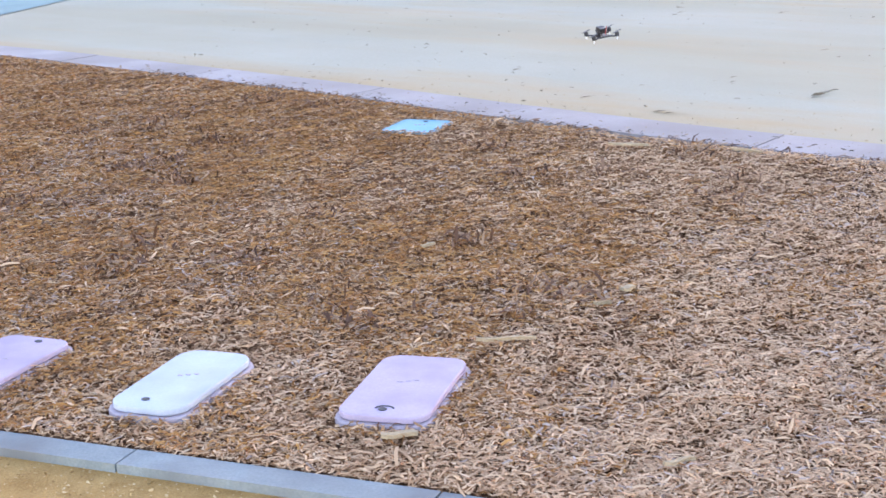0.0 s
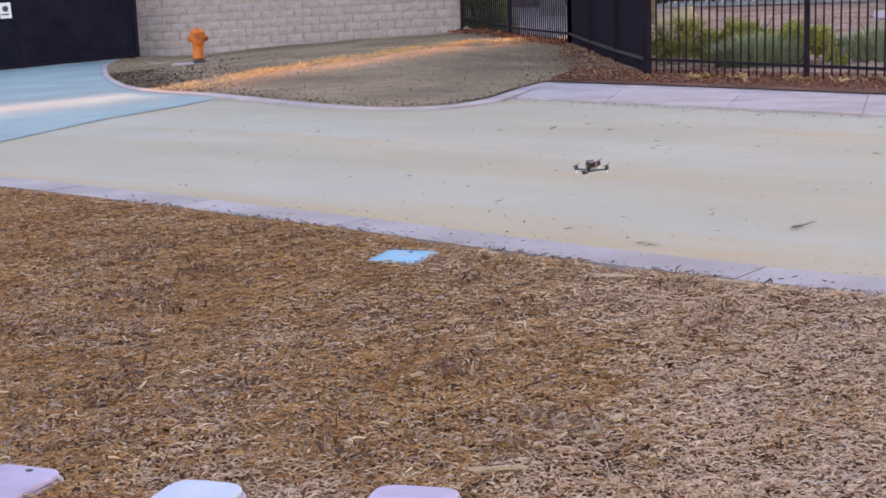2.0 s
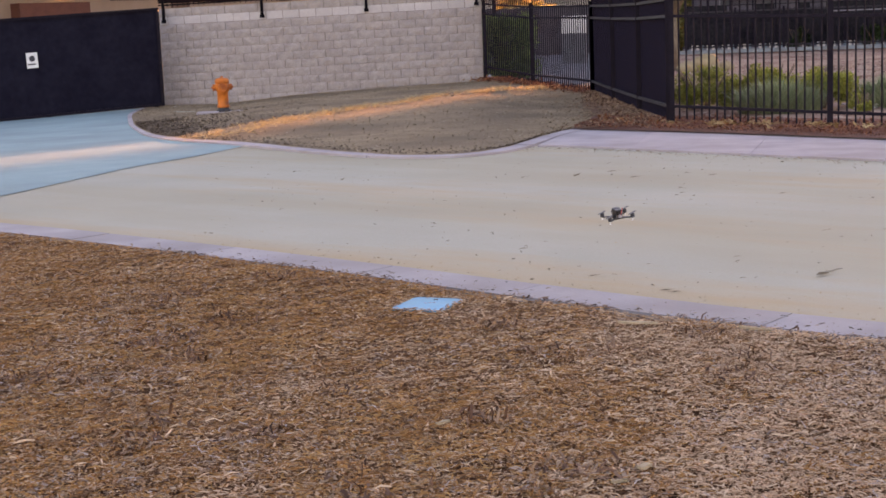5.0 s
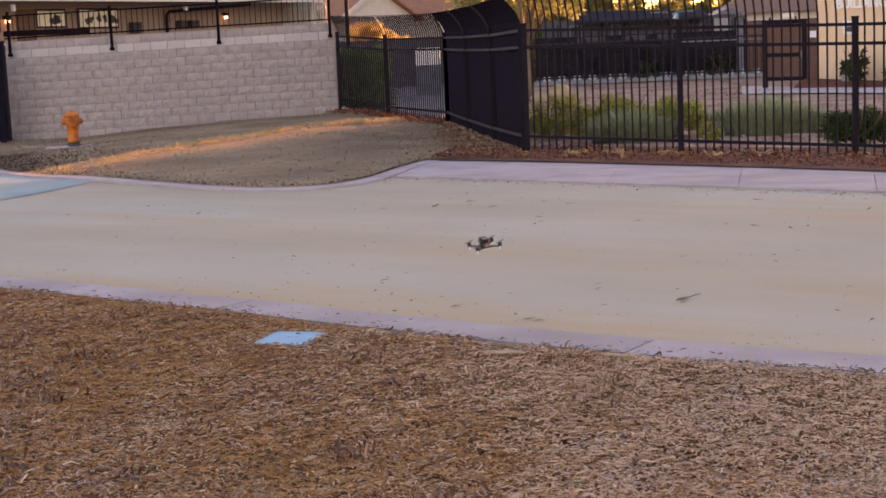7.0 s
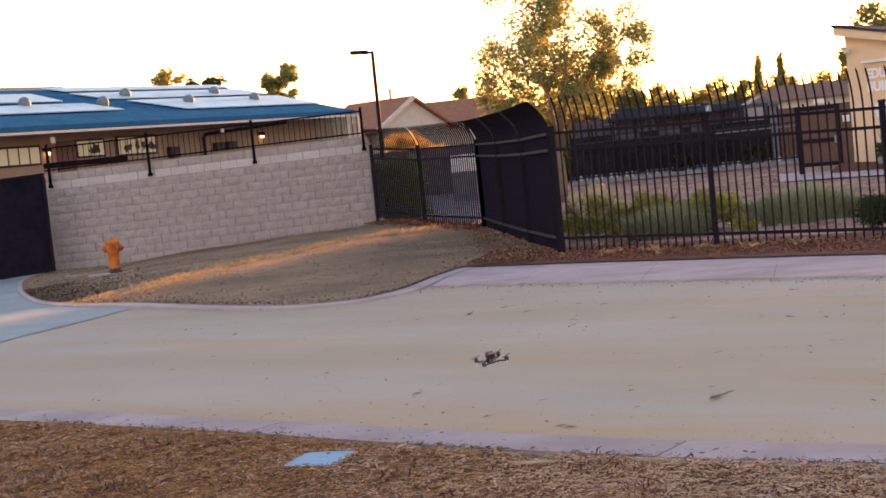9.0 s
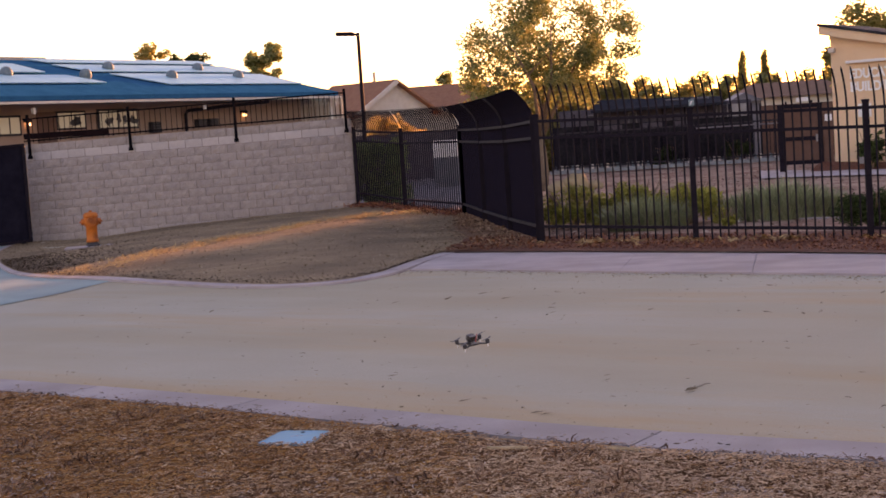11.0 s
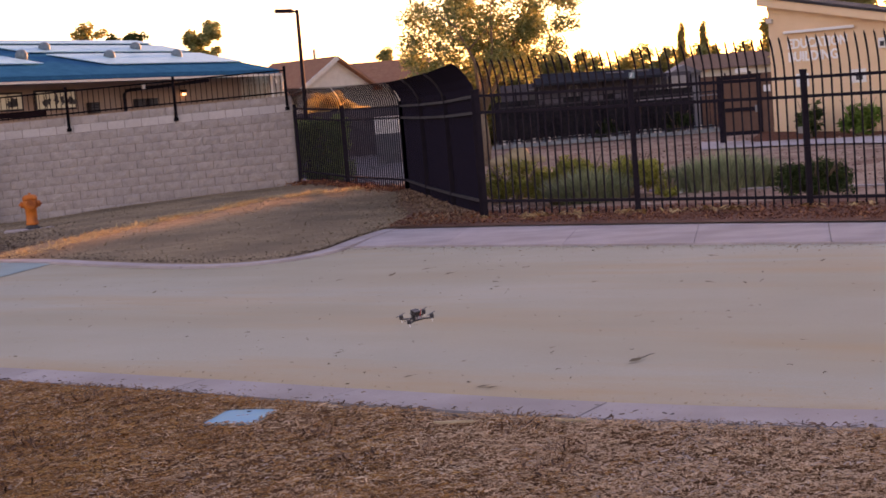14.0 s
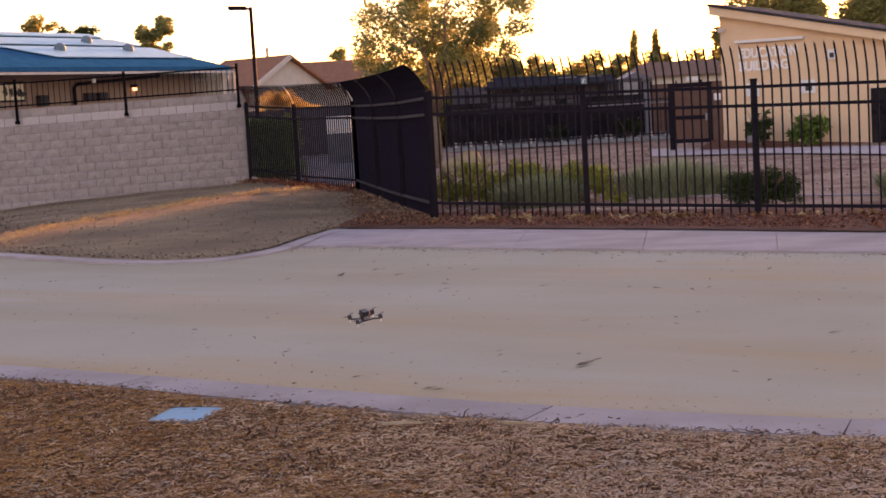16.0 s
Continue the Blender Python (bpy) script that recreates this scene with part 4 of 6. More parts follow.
# the feathery tree behind the fence, lit from behind
rng = random.Random(5)
cl = blob_clumps(rng, 90, -0.3, 4.2, 2.1, 1.6, 1.9, 0.22, 0.6) + blob_clumps(rng, 40, 2.0, 4.2, 1.0, 1.0, 1.3, 0.2, 0.5) + blob_clumps(rng, 50, 0.1, 6.6, 2.2, 1.6, 1.4, 0.25, 0.6) + blob_clumps(rng, 20, -1.3, 2.7, 1.1, 1.0, 0.8, 0.2, 0.45)
tree("feathery pepper tree with thin drooping golden-green foliage", -0.12, 44.0, 7.6, cl + blob_clumps(rng, 22, 1.1, 3.2, 0.9, 1.0, 0.7, 0.2, 0.45), 40000, 0.062, M_FOLIAGE, 5, 0.15, -0.28, 0.6, spread=1.7, trunk_top=4.6)
# dark trees far behind the blue roof
for k, (x, y, cz, rx, rz, n, mt, lab) in enumerate((
    (-22.8, 88, 7.0, 1.35, 0.75, 16, M_GOLDLEAF, "round-headed golden green tree far beyond the roof"),
    (-20.9, 88, 6.6, 1.2, 0.45, 12, M_HEDGE, "low dark green tree far beyond the roof"),
    (-16.9, 88, 6.1, 0.45, 0.9, 8, M_FOLIAGE, "thin open eucalyptus far beyond the roof"),
    (-15.9, 88, 6.5, 0.5, 1.15, 9, M_FOLIAGE, "taller open eucalyptus far beyond the roof"))):
    rng = random.Random(40 + k)
    tree(lab, x, y, cz + rz, blob_clumps(rng, n, 0, cz + 0.55, rx, 0.8, rz, 0.25, 0.5) + blob_clumps(rng, n, 0, cz - 0.7, rx * 0.8, 0.8, rz, 0.2, 0.45), 2600, 0.13, mt, 40 + k, 0.15, -0.3, group="far trees", spread=0.8)
tree("small rounded palm-like tree beyond the roofs", -6.6, 100, 6, blob_clumps(random.Random(3), 7, 0, 5.6, 0.42, 0.4, 0.45, 0.25, 0.4), 1200, 0.1, M_FOLIAGE, 3, 0.09, -0.3, group="far trees", spread=0.3)
for k, (x, top) in enumerate(((14.05, 6.05), (15.6, 6.1))):
    rng = random.Random(60 + k)
    cl = [((rng.uniform(-0.06, 0.06), rng.uniform(-0.06, 0.06), 1.0 + 0.28 * j), (0.62 * (1 - j / 22) + 0.1,) * 2 + (0.4,)) for j in range(int((top - 0.6) / 0.28))]
    tree("slender dark cypress against the evening sky", x, 107, top, cl, 9000, 0.1, M_OLIVE, 60 + k, 0.1, -0.3, group="cypresses", spread=0.1, trunk_top=4.0)
# far line of garden trees along the skyline
rng = random.Random(8)
for k in range(20):
    x = 5.5 + 0.8 * k + rng.uniform(-0.4, 0.4)
    h = rng.uniform(3.0, 4.4)
    rr = rng.uniform(0.5, 1.0)
    cl = blob_clumps(rng, 6, 0, h, rr * 0.9, 0.8, 0.6, 0.35, 0.6) + blob_clumps(rng, 4, 0, h - 1.3, rr * 1.2, 0.8, 0.8, 0.5, 0.8)
    tree("bushy green tree on the far skyline", x, 107 + rng.uniform(0, 4), h + 0.6, cl, 1500, 0.14, rng.choice([M_FOLIAGE, M_OLIVE, M_FOLIAGE]), 100 + k, 0.12, -0.3, group="skyline trees", spread=0.6)
for k, (x, h, rx) in enumerate(((13.0, 5.9, 0.9), (14.8, 5.8, 0.9), (17.5, 5.5, 0.7), (18.9, 6.0, 1.1), (30.4, 12, 2.6), (36.5, 13, 3.6), (42.5, 13, 3.6), (49, 13, 3.6), (55.5, 13, 3.6), (62, 13, 3.6), (69.0, 13, 3.8), (76.0, 13, 3.8))):
    rng = random.Random(80 + k)
    near = k < 4
    if near:
        cl = blob_clumps(rng, 16, 0, h - 0.9, rx, 1.0, 0.9, 0.4, 0.7) + blob_clumps(rng, 10, 0, h - 2.4, rx, 1.0, 1.0, 0.5, 0.8)
        tree("broad olive-green tree behind the tan building", x, 62, h, cl, 6500, 0.1, M_GOLDLEAF, 80 + k, 0.2, -0.3, group="trees behind the building", spread=0.9)
    else:
        # added out of view, only to keep the low sun off the ground
        cl = blob_clumps(rng, 30, 0, h * 0.68, rx, 2.0, h * 0.28, 1.2, 1.8) + blob_clumps(rng, 30, 0, h * 0.3, rx, 2.0, h * 0.26, 1.3, 1.9)
        tree("tall dense evergreen added out of view to block the low sun", x, 100, h, cl, 6000, 0.42, M_HEDGE, 80 + k, 0.35, -0.3, group="windbreak trees", spread=2.5)

# unseen trees added to leave one narrow gap for the sun streak
for k, (x, y, h, rx, n) in enumerate(((21.3, 107, 8.0, 1.2, 9000), (22.9, 107.5, 8.5, 1.2, 9000), (24.7, 107, 8.6, 1.2, 9000), (26.75, 107, 8.4, 0.84, 8000), (28.45, 107, 6.2, 0.85, 6000), (49.45, 150, 15, 1.9, 9000), (51.3, 150, 16, 2.4, 9000), (54.5, 150, 16, 2.6, 9000))):
    rng = random.Random(180 + k)
    cl = blob_clumps(rng, 30, 0, h * 0.68, rx, 1.2, h * 0.26, 0.5, 0.9) + blob_clumps(rng, 30, 0, h * 0.3, rx, 1.2, h * 0.26, 0.6, 0.9)
    tree("hidden olive-green tree added to shape the sun streak", x, y, h, cl, n, 0.24, M_OLIVE, 180 + k, 0.25, -0.3, group="trees behind the building", spread=0.8)

# second row added out of view to plug gaps where sun leaks through
for k, x in enumerate((33.4, 39.5, 45.8, 52.3, 58.8, 65.5)):
    rng = random.Random(280 + k)
    cl = blob_clumps(rng, 30, 0, 8.8, 3.4, 2.0, 3.6, 1.2, 1.8) + blob_clumps(rng, 30, 0, 4.0, 3.4, 2.0, 3.4, 1.3, 1.9)
    tree("tall dense evergreen added out of view to block the low sun", x, 105, 13, cl, 6000, 0.42, M_HEDGE, 280 + k, 0.35, -0.3, group="windbreak trees", spread=2.5)
# olive trees and hedge left of the enclosure
for k, (x, y, h, rx) in enumerate(((-0.6, 66, 4.3, 1.2), (1.0, 65, 4.4, 1.1), (2.6, 66, 4.2, 1.2), (-2.4, 67, 3.6, 1.2), (0.2, 67, 4.4, 1.0))):
    rng = random.Random(380 + k)
    cl = blob_clumps(rng, 16, 0, h * 0.7, rx, 0.9, h * 0.22, 0.35, 0.6) + blob_clumps(rng, 16, 0, h * 0.3, rx, 0.9, h * 0.25, 0.4, 0.6)
    tree("bushy olive tree beside the dark enclosure", x, y, h, cl, 8500, 0.1, M_OLIVE, 380 + k, 0.12, -0.3, group="olive trees", spread=0.7)

# dense garden trees filling the skyline below the taller crowns
rng = random.Random(9)
woods = thing("far_woods", "dense dusky green trees along the far skyline", "trees", kind="stuff", at=Matrix.Translation((0, 112, -0.3)))
cl = []
for k in range(90):
    x = -4 + 0.33 * k + rng.uniform(-0.3, 0.3)
    top = 3.9 + 0.6 * noise.noise(Vector((x * 0.5, 0, 0))) + rng.uniform(-0.3, 0.3)
    for j in range(4):
        cl.append(((x, rng.uniform(-0.6, 0.6), top * (0.2 + 0.25 * j)), (0.5, 0.5, 0.5)))
fw = leaf_cloud("foliage", cl, 22000, 0.17, M_OLIVE, woods, 9)
tagged(fw, kind="stuff")

# ---- tan building with the sign ----
E_O = Vector((8.75, 46.3, 0))
E_U = Vector((0.8412, -0.5408, 0))
E_N = Vector((0.5408, 0.8412, 0))
edu = thing("education_building", "tan stucco building with a sloping shed roof", "building", at=Matrix.Translation(E_O) @ E_U.to_track_quat("X", "Z").to_matrix().to_4x4())
slope = (3.01 - 4.13) / 5.19


def roof_z(s):
    return 4.1 + slope * s


S_END = 8.0
mm = Mesh().add([(0, 0, -0.5), (S_END, 0, -0.5), (S_END, 3.4, -0.5), (0, 3.4, -0.5), (0, 0, roof_z(0) - 0.3), (S_END, 0, roof_z(S_END) - 0.3), (S_END, 3.4, roof_z(S_END) - 0.3), (0, 3.4, roof_z(0) - 0.3)], [(0, 3, 2, 1), (4, 5, 6, 7), (0, 1, 5, 4), (1, 2, 6, 5), (2, 3, 7, 6), (3, 0, 4, 7)])
part("wall", mm, M_TAN, edu)
mm = Mesh().add([(s, y, roof_z(s) + dz) for dz in (-0.3, -0.05) for s, y in ((-0.2, -0.35), (S_END, -0.35), (S_END, 3.6), (-0.2, 3.6))], [(0, 3, 2, 1), (4, 5, 6, 7), (0, 1, 5, 4), (1, 2, 6, 5), (2, 3, 7, 6), (3, 0, 4, 7)])
roof = part("roof", mm, M_TAN, edu)
mm = Mesh().add([(s, y, roof_z(s) + dz) for dz in (-0.05, 0.03) for s, y in ((-0.24, -0.4), (S_END, -0.4), (S_END, 3.65), (-0.24, 3.65))], [(0, 3, 2, 1), (4, 5, 6, 7), (0, 1, 5, 4), (1, 2, 6, 5), (2, 3, 7, 6), (3, 0, 4, 7)])
part("roof_edge", mm, M_SHADE, roof, "grey metal drip edge")
M_LETTER = mat("letter_white", (0.88, 0.88, 0.88), (0.94, 0.94, 0.94), 9, 0.5, 0.0, 50)
for txt, s, z, w in (("EDUCATION", 0.58, 2.47, 2.1), ("BUILDING", 0.58, 2.08, 1.7)):
    cu = bpy.data.curves.new("sign_word", "FONT")
    cu.body = txt
    cu.size, cu.extrude, cu.offset = 0.42, 0.02, 0.013
    ob = new("sign_letters", cu)
    bpy.context.view_layer.update()
    ob.data.materials.append(M_LETTER)
    ob.scale = (w / max(ob.dimensions.x, 0.1), 0.95, 1)
    ob.matrix_basis = pose(s, -0.03, z, 90, 0, 0) @ Matrix.Diagonal((w / max(ob.dimensions.x / ob.scale.x, 0.1), 0.95, 1, 1))
    ob.parent = edu
    tagged(ob, "raised white letters")
part("light_bar", Mesh().box((1.6, -0.12, 2.96), (2.15, 0.16, 0.08)), M_WHITE, edu, "white strip light above the letters", bevel=0.01)
fx = part("wall_light", Mesh().box((3.5, -0.06, 2.4), (0.26, 0.12, 0.3)), M_WHITE, edu, "square pale wall light", bevel=0.02)
part("lens", Mesh().box((3.5, -0.13, 2.38), (0.12, 0.03, 0.14)), M_HOLE, fx)
for s, w in ((2.73, 0.44), (1.0, 0.4)):
    pl = part("notice_board", Mesh().box((s, -0.03, 1.5), (w, 0.05, 0.4)), M_WHITE, edu, "white notice plate", bevel=0.01)
    part("panel", Mesh().box((s + 0.02, -0.06, 1.46), (w * 0.45, 0.02, 0.16)), M_HOLE, pl)
part("conduit", Mesh().tube([(3.2, -0.04, 1.0), (3.2, -0.04, -0.2)], 0.02, 8), M_TAN, edu)
part("utility_box", Mesh().box((0.95, -0.25, 0.12), (0.2, 0.15, 0.8)), M_GREY, edu, "grey standing utility box", bevel=0.02)
part("corner_lamp", Mesh().box((0.08, -0.1, 3.35), (0.2, 0.14, 0.14)), M_TRIM, edu, bevel=0.02)
part("door", Mesh().box((5.2, -0.03, 0.5), (1.2, 0.08, 1.7)), M_DARK, edu, "dark screened door")
# iron gate beside the building
gt = thing("iron_gate", "brown mesh gate in a dark steel frame beside the building", "gate", at=Matrix.Translation(E_O) @ E_U.to_track_quat("X", "Z").to_matrix().to_4x4())
for s in (-1.72, -0.42):
    part("gate_post", Mesh().box((s, 0.0, 0.78), (0.14, 0.1, 2.1)), M_IRON, gt)
for z in (1.75, 0.02, 0.75):
    part("frame_rail", Mesh().box((-1.07, 0, z), (1.24, 0.06, 0.12)), M_IRON, gt)
part("mesh_panel", Mesh().box((-1.07, 0.02, 0.85), (1.2, 0.02, 1.7)), M_BROWN, gt, "brown perforated metal infill")
part("handle", Mesh().box((-0.52, -0.07, 0.75), (0.05, 0.06, 0.22)), M_GREY, gt)
part("gate_sign", Mesh().box((-0.95, -0.05, 1.95), (0.4, 0.02, 0.13)), M_WHITE, gt, "small white plate with dark bars")
bf = thing("brown_fence", "brown perforated metal fence beyond the iron gate", "fence", at=Matrix.Translation((8.5, 60, -0.3)))
for k in range(4):
    part("panel", Mesh().box((0.5 + 1.0 * k, 0, 1.15), (0.94, 0.04, 2.1)), M_BROWN, bf)
for k in range(5):
    part("post", Mesh().box((1.0 * k, 0, 1.15), (0.07, 0.07, 2.3)), M_IRON, bf)
side = solid("side_fence", Mesh().box((8.75 - 0.17, 46.42, 0.72), (0.34, 0.04, 2.1), Matrix.Rotation(-0.57, 3, "Z")), M_BROWN, "brown perforated fence panel beside the gate", "fence panel")
tagged(part("side_fence_sign", Mesh().box((8.6, 46.33, 1.35), (0.22, 0.02, 0.2), Matrix.Rotation(-0.57, 3, "Z")), M_WHITE), "small white sign on the brown fence panel", "sign")
# bed and path before the building
bed = Mesh()
for k in range(21):
    u = -0.4 + 7.0 * k / 20
    a = E_O + E_U * u
    b = a - E_N * 1.0
    bed.v += [(a.x, a.y, 0.0 - 0.05 * u), (a.x * 0.5 + b.x * 0.5, a.y * 0.5 + b.y * 0.5, -0.08 - 0.045 * u + 0.02 * math.sin(7 * u)), (b.x, b.y, -0.24 - 0.043 * u)]
bed.f = [(3 * k + r, 3 * k + r + 1, 3 * k + r + 4, 3 * k + r + 3) for k in range(20) for r in range(2)]
solid("building_bed", bed, M_BARK, "reddish bark bed along the tan building", kind="structure")
m = sheet([(5.7, 40.9), (7.0, 39.3), (8.3, 37.2), (9.4, 34.8), (10.6, 31.9)], [(6.9, 49.6), (8.5, 46.9), (9.7, 42.3), (11.0, 38.8), (12.4, 35.0)], 0.045, 40, 24)
solid("building_walk", m, M_KERB, "pale concrete walk beside the tan building", kind="structure")


def shrub(label, x, y, rx, ry, h, count, size, material, seed, base=None, group="garden shrubs", up=0.6, n=14, name="shrub", stems=True):
    rng = random.Random(seed)
    b = ground_z(x, y) if base is None else base
    root = thing(name, label, "shrub", group, at=Matrix.Translation((x, y, b)))
    mm = Mesh()
    for k in range(9):
        a = rng.uniform(0, 6.28)
        mm.tube([(0, 0, -0.03), (math.cos(a) * rx * 0.4, math.sin(a) * ry * 0.4, h * 0.45), (math.cos(a) * rx * 0.75, math.sin(a) * ry * 0.75, h * 0.85)], [0.02, 0.014, 0.005], 5)
    part("branching", mm, M_BARKT, root)
    cl = []
    for _ in range(n):
        a, q = rng.uniform(0, 6.28), rng.random() ** 0.5
        zz = h * rng.uniform(0.25, 0.85) * (1.1 - 0.5 * q)
        cl.append(((math.cos(a) * rx * q * 0.8, math.sin(a) * ry * q * 0.8, zz), (rx * 0.3, ry * 0.3, h * 0.22)))
    leaf_cloud("foliage", cl, count, size, material, root, seed, flat=0.6, up=up)
    return root


def grass_clump(label, x, y, rx, ry, h, count, material, seed, group="garden grasses"):
    """A fountain of narrow arching blades from a spread-out base."""
    rng = np.random.default_rng(seed)
    root = thing("grass_clump", label, "grass", group, at=Matrix.Translation((x, y, ground_z(x, y))))
    a, q = rng.uniform(0, 2 * math.pi, count), rng.random(count) ** 0.5
    base = np.stack([np.cos(a) * rx * 0.72 * q, np.sin(a) * ry * 0.72 * q, np.full(count, -0.02)], 1)
    lean = np.stack([np.cos(a + rng.normal(0, 0.7, count)), np.sin(a + rng.normal(0, 0.7, count)), np.zeros(count)], 1) * (0.12 + 0.3 * q * rng.random(count))[:, None]
    hh = (h * (1.08 - 0.45 * q) * rng.uniform(0.55, 1.1, count))[:, None]
    up = np.array([0, 0, 1.0])
    side = np.cross(lean, up)
    side = side / (np.linalg.norm(side, axis=1)[:, None] + 1e-9) * rng.uniform(0.007, 0.015, (count, 1))
    mid, tip = base + lean * 0.35 + up * hh * 0.6, base + lean + up * hh
    v = np.stack([base - side, base + side, mid + side, mid - side, tip], 1).reshape(-1, 3)
    i = (np.arange(count) * 5)[:, None]
    fs = (i + [0, 1, 2, 3]).tolist() + (i + [3, 2, 4]).tolist()
    me = bpy.data.meshes.new("foliage")
    me.from_pydata(v.tolist(), [], fs)
    me.materials.append(material)
    ob = new("foliage", me)
    ob.parent = root
    return root


# very pale, translucent leaf colour imitates a patch of low sunlight
M_SUNGLOWLEAF = chip_mat("sun_glow_leaves", [(0.68, 0.58, 0.27), (0.76, 0.68, 0.38), (0.78, 0.73, 0.48)], through_light=0.8)
shrub("yellow-green leafy shrub behind the iron fence", 0.42, 25.4, 0.62, 0.5, 0.8, 6500, 0.03, M_YELLOWGREEN, 11, n=20)
grass_clump("grey-green tufted grass behind the iron fence", 1.55, 24.0, 0.85, 0.5, 0.62, 1500, M_GREYGREEN, 12)
shrub("yellow-green leafy shrub rising behind the tufted grass", 1.5, 25.2, 0.55, 0.45, 0.85, 3600, 0.034, M_YELLOWGREEN, 51, up=1.2, n=16)
shrub("yellowish leafy shrub among grey-green ones", 2.3, 24.7, 0.7, 0.5, 0.8, 6000, 0.035, M_YELLOWGREEN, 13, up=1.2, n=18)
grass_clump("broad pale grey-green tufted grass behind the fence", 3.8, 24.6, 1.2, 0.65, 0.68, 2800, M_GREYGREEN, 14)
shrub("dense dark green rounded shrub behind the fence", 4.6, 21.5, 0.62, 0.5, 0.62, 9000, 0.028, M_HEDGE, 15, up=0.3, n=30)
grass_clump("grey-green tufted grass farther along the fence", 6.9, 21.5, 0.75, 0.55, 0.6, 2200, M_GREYGREEN, 16)
shrub("small yellow-green plant beside the low edging", 2.75, 23.6, 0.25, 0.2, 0.35, 900, 0.03, M_YELLOWGREEN, 31, n=6)
slabs("edging_garden", smooth_line([(2.6, 25.4), (4.0, 24.1), (5.3, 23.0), (6.6, 22.05), (9, 20.4)]), 0.12, 0.03, 0.15, 2.0, M_KERB, "low pale concrete edging in the garden")
wb = thing("irrigation_box", "small flat white irrigation box beside the garden edging", "box", at=pose(2.93, 24.4, ground_z(3, 24.6), 0, 0, 30))
part("body", Mesh().prism(rounded(0.34, 0.24, 0.04), -0.03, 0.05), M_WHITE, wb, bevel=0.01)
part("lid", Mesh().prism(rounded(0.36, 0.26, 0.04), 0.05, 0.075), M_WHITE, wb, bevel=0.008)
shrub("bright green leafy bush against the tan wall", 10.75, 43.95, 0.7, 0.4, 1.3, 560, 0.14, M_BRIGHTGREEN, 19, base=-0.25, up=0.5, n=13)
shrub("sparse dark green bush against the tan wall", 9.55, 44.75, 0.5, 0.4, 1.3, 330, 0.13, M_HEDGE, 18, base=-0.2, up=0.3, n=8)
# darker copy of the hedge leaves; the shade is in the colour
M_SHADEHEDGE = chip_mat("shade_painted_leaves", [(0.012, 0.022, 0.01), (0.022, 0.04, 0.014), (0.04, 0.065, 0.02)], through_light=0.2)
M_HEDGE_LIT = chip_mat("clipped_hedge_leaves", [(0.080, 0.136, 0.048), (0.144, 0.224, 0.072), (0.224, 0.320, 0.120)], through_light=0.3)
for x, y, h, sd in ((-4.95, 38.3, 1.75, 19), (-4.35, 38.2, 1.85, 20), (-3.8, 38.0, 1.8, 22)):
    rng = random.Random(sd)
    hb = thing("hedge_bush", "tall clipped dark green hedge bush behind the picket fence", "shrub", "hedge", at=Matrix.Translation((x, y, ground_z(x, y))))
    part("branching", limbs(Mesh(), (0, 0, -0.05), (0, 0, h * 0.8), rng, 5, 0.25, 0.04), M_BARKT, hb)
    cl = [((rng.uniform(-0.22, 0.22), rng.uniform(-0.2, 0.2), rng.uniform(0.15, h - 0.2)), (0.22, 0.22, 0.2)) for _ in range(34)]
    leaf_cloud("foliage", cl, 3600, 0.05, M_HEDGE_LIT, hb, sd)
shrub("bush beyond the picket fence with sun glow in its leaf colour", -7.0, 68.4, 2.2, 0.6, 3.05, 13000, 0.09, M_SUNGLOWLEAF, 21, base=-0.3, up=0.2, n=22)
rng = random.Random(2)
bm = bmesh.new()
bmesh.ops.create_icosphere(bm, subdivisions=3, radius=1.0)
for v in bm.verts:
    v.co *= 1 + 0.22 * noise.noise(v.co * 1.7)
    v.co = Vector((v.co.x * 0.42, v.co.y * 0.35, v.co.z * 0.32))
me = bpy.data.meshes.new("boulder")
bm.to_mesh(me)
bm.free()
ob = new("boulder", me)
finish(ob, mat("tan_rock", (0.3, 0.22, 0.12), (0.44, 0.33, 0.19), 4, 0.95, 0.7, 25), smooth=True)
ob.matrix_basis = pose(0.8, 43.0, -0.08, 0, 0, 20)
tagged(ob, "tan rounded boulder in the garden", "boulder", "garden boulders")
for bx, by, bs, bt in ((0.25, 42.3, 0.75, 70), (1.35, 43.4, 0.6, 140), (0.95, 41.9, 0.5, 200)):
    copy_thing(ob, pose(bx, by, -0.32 + 0.22 * bs, 0, 0, bt) @ Matrix.Scale(bs, 4))

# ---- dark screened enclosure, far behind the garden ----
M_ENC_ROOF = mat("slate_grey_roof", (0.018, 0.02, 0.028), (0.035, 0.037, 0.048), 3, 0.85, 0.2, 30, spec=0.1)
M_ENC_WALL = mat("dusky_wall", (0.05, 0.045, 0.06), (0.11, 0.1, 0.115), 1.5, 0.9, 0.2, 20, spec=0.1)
M_FRAME = mat("dull_grey_frame", (0.12, 0.12, 0.14), (0.2, 0.19, 0.21), 5, 0.7, 0.05, 40)
enc = thing("screened_enclosure", "long dark shaded structure with black screens and a low roof", "building", at=Matrix.Translation((0.3, 60, -0.3)))
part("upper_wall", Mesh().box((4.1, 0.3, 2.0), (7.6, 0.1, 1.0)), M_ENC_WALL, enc)
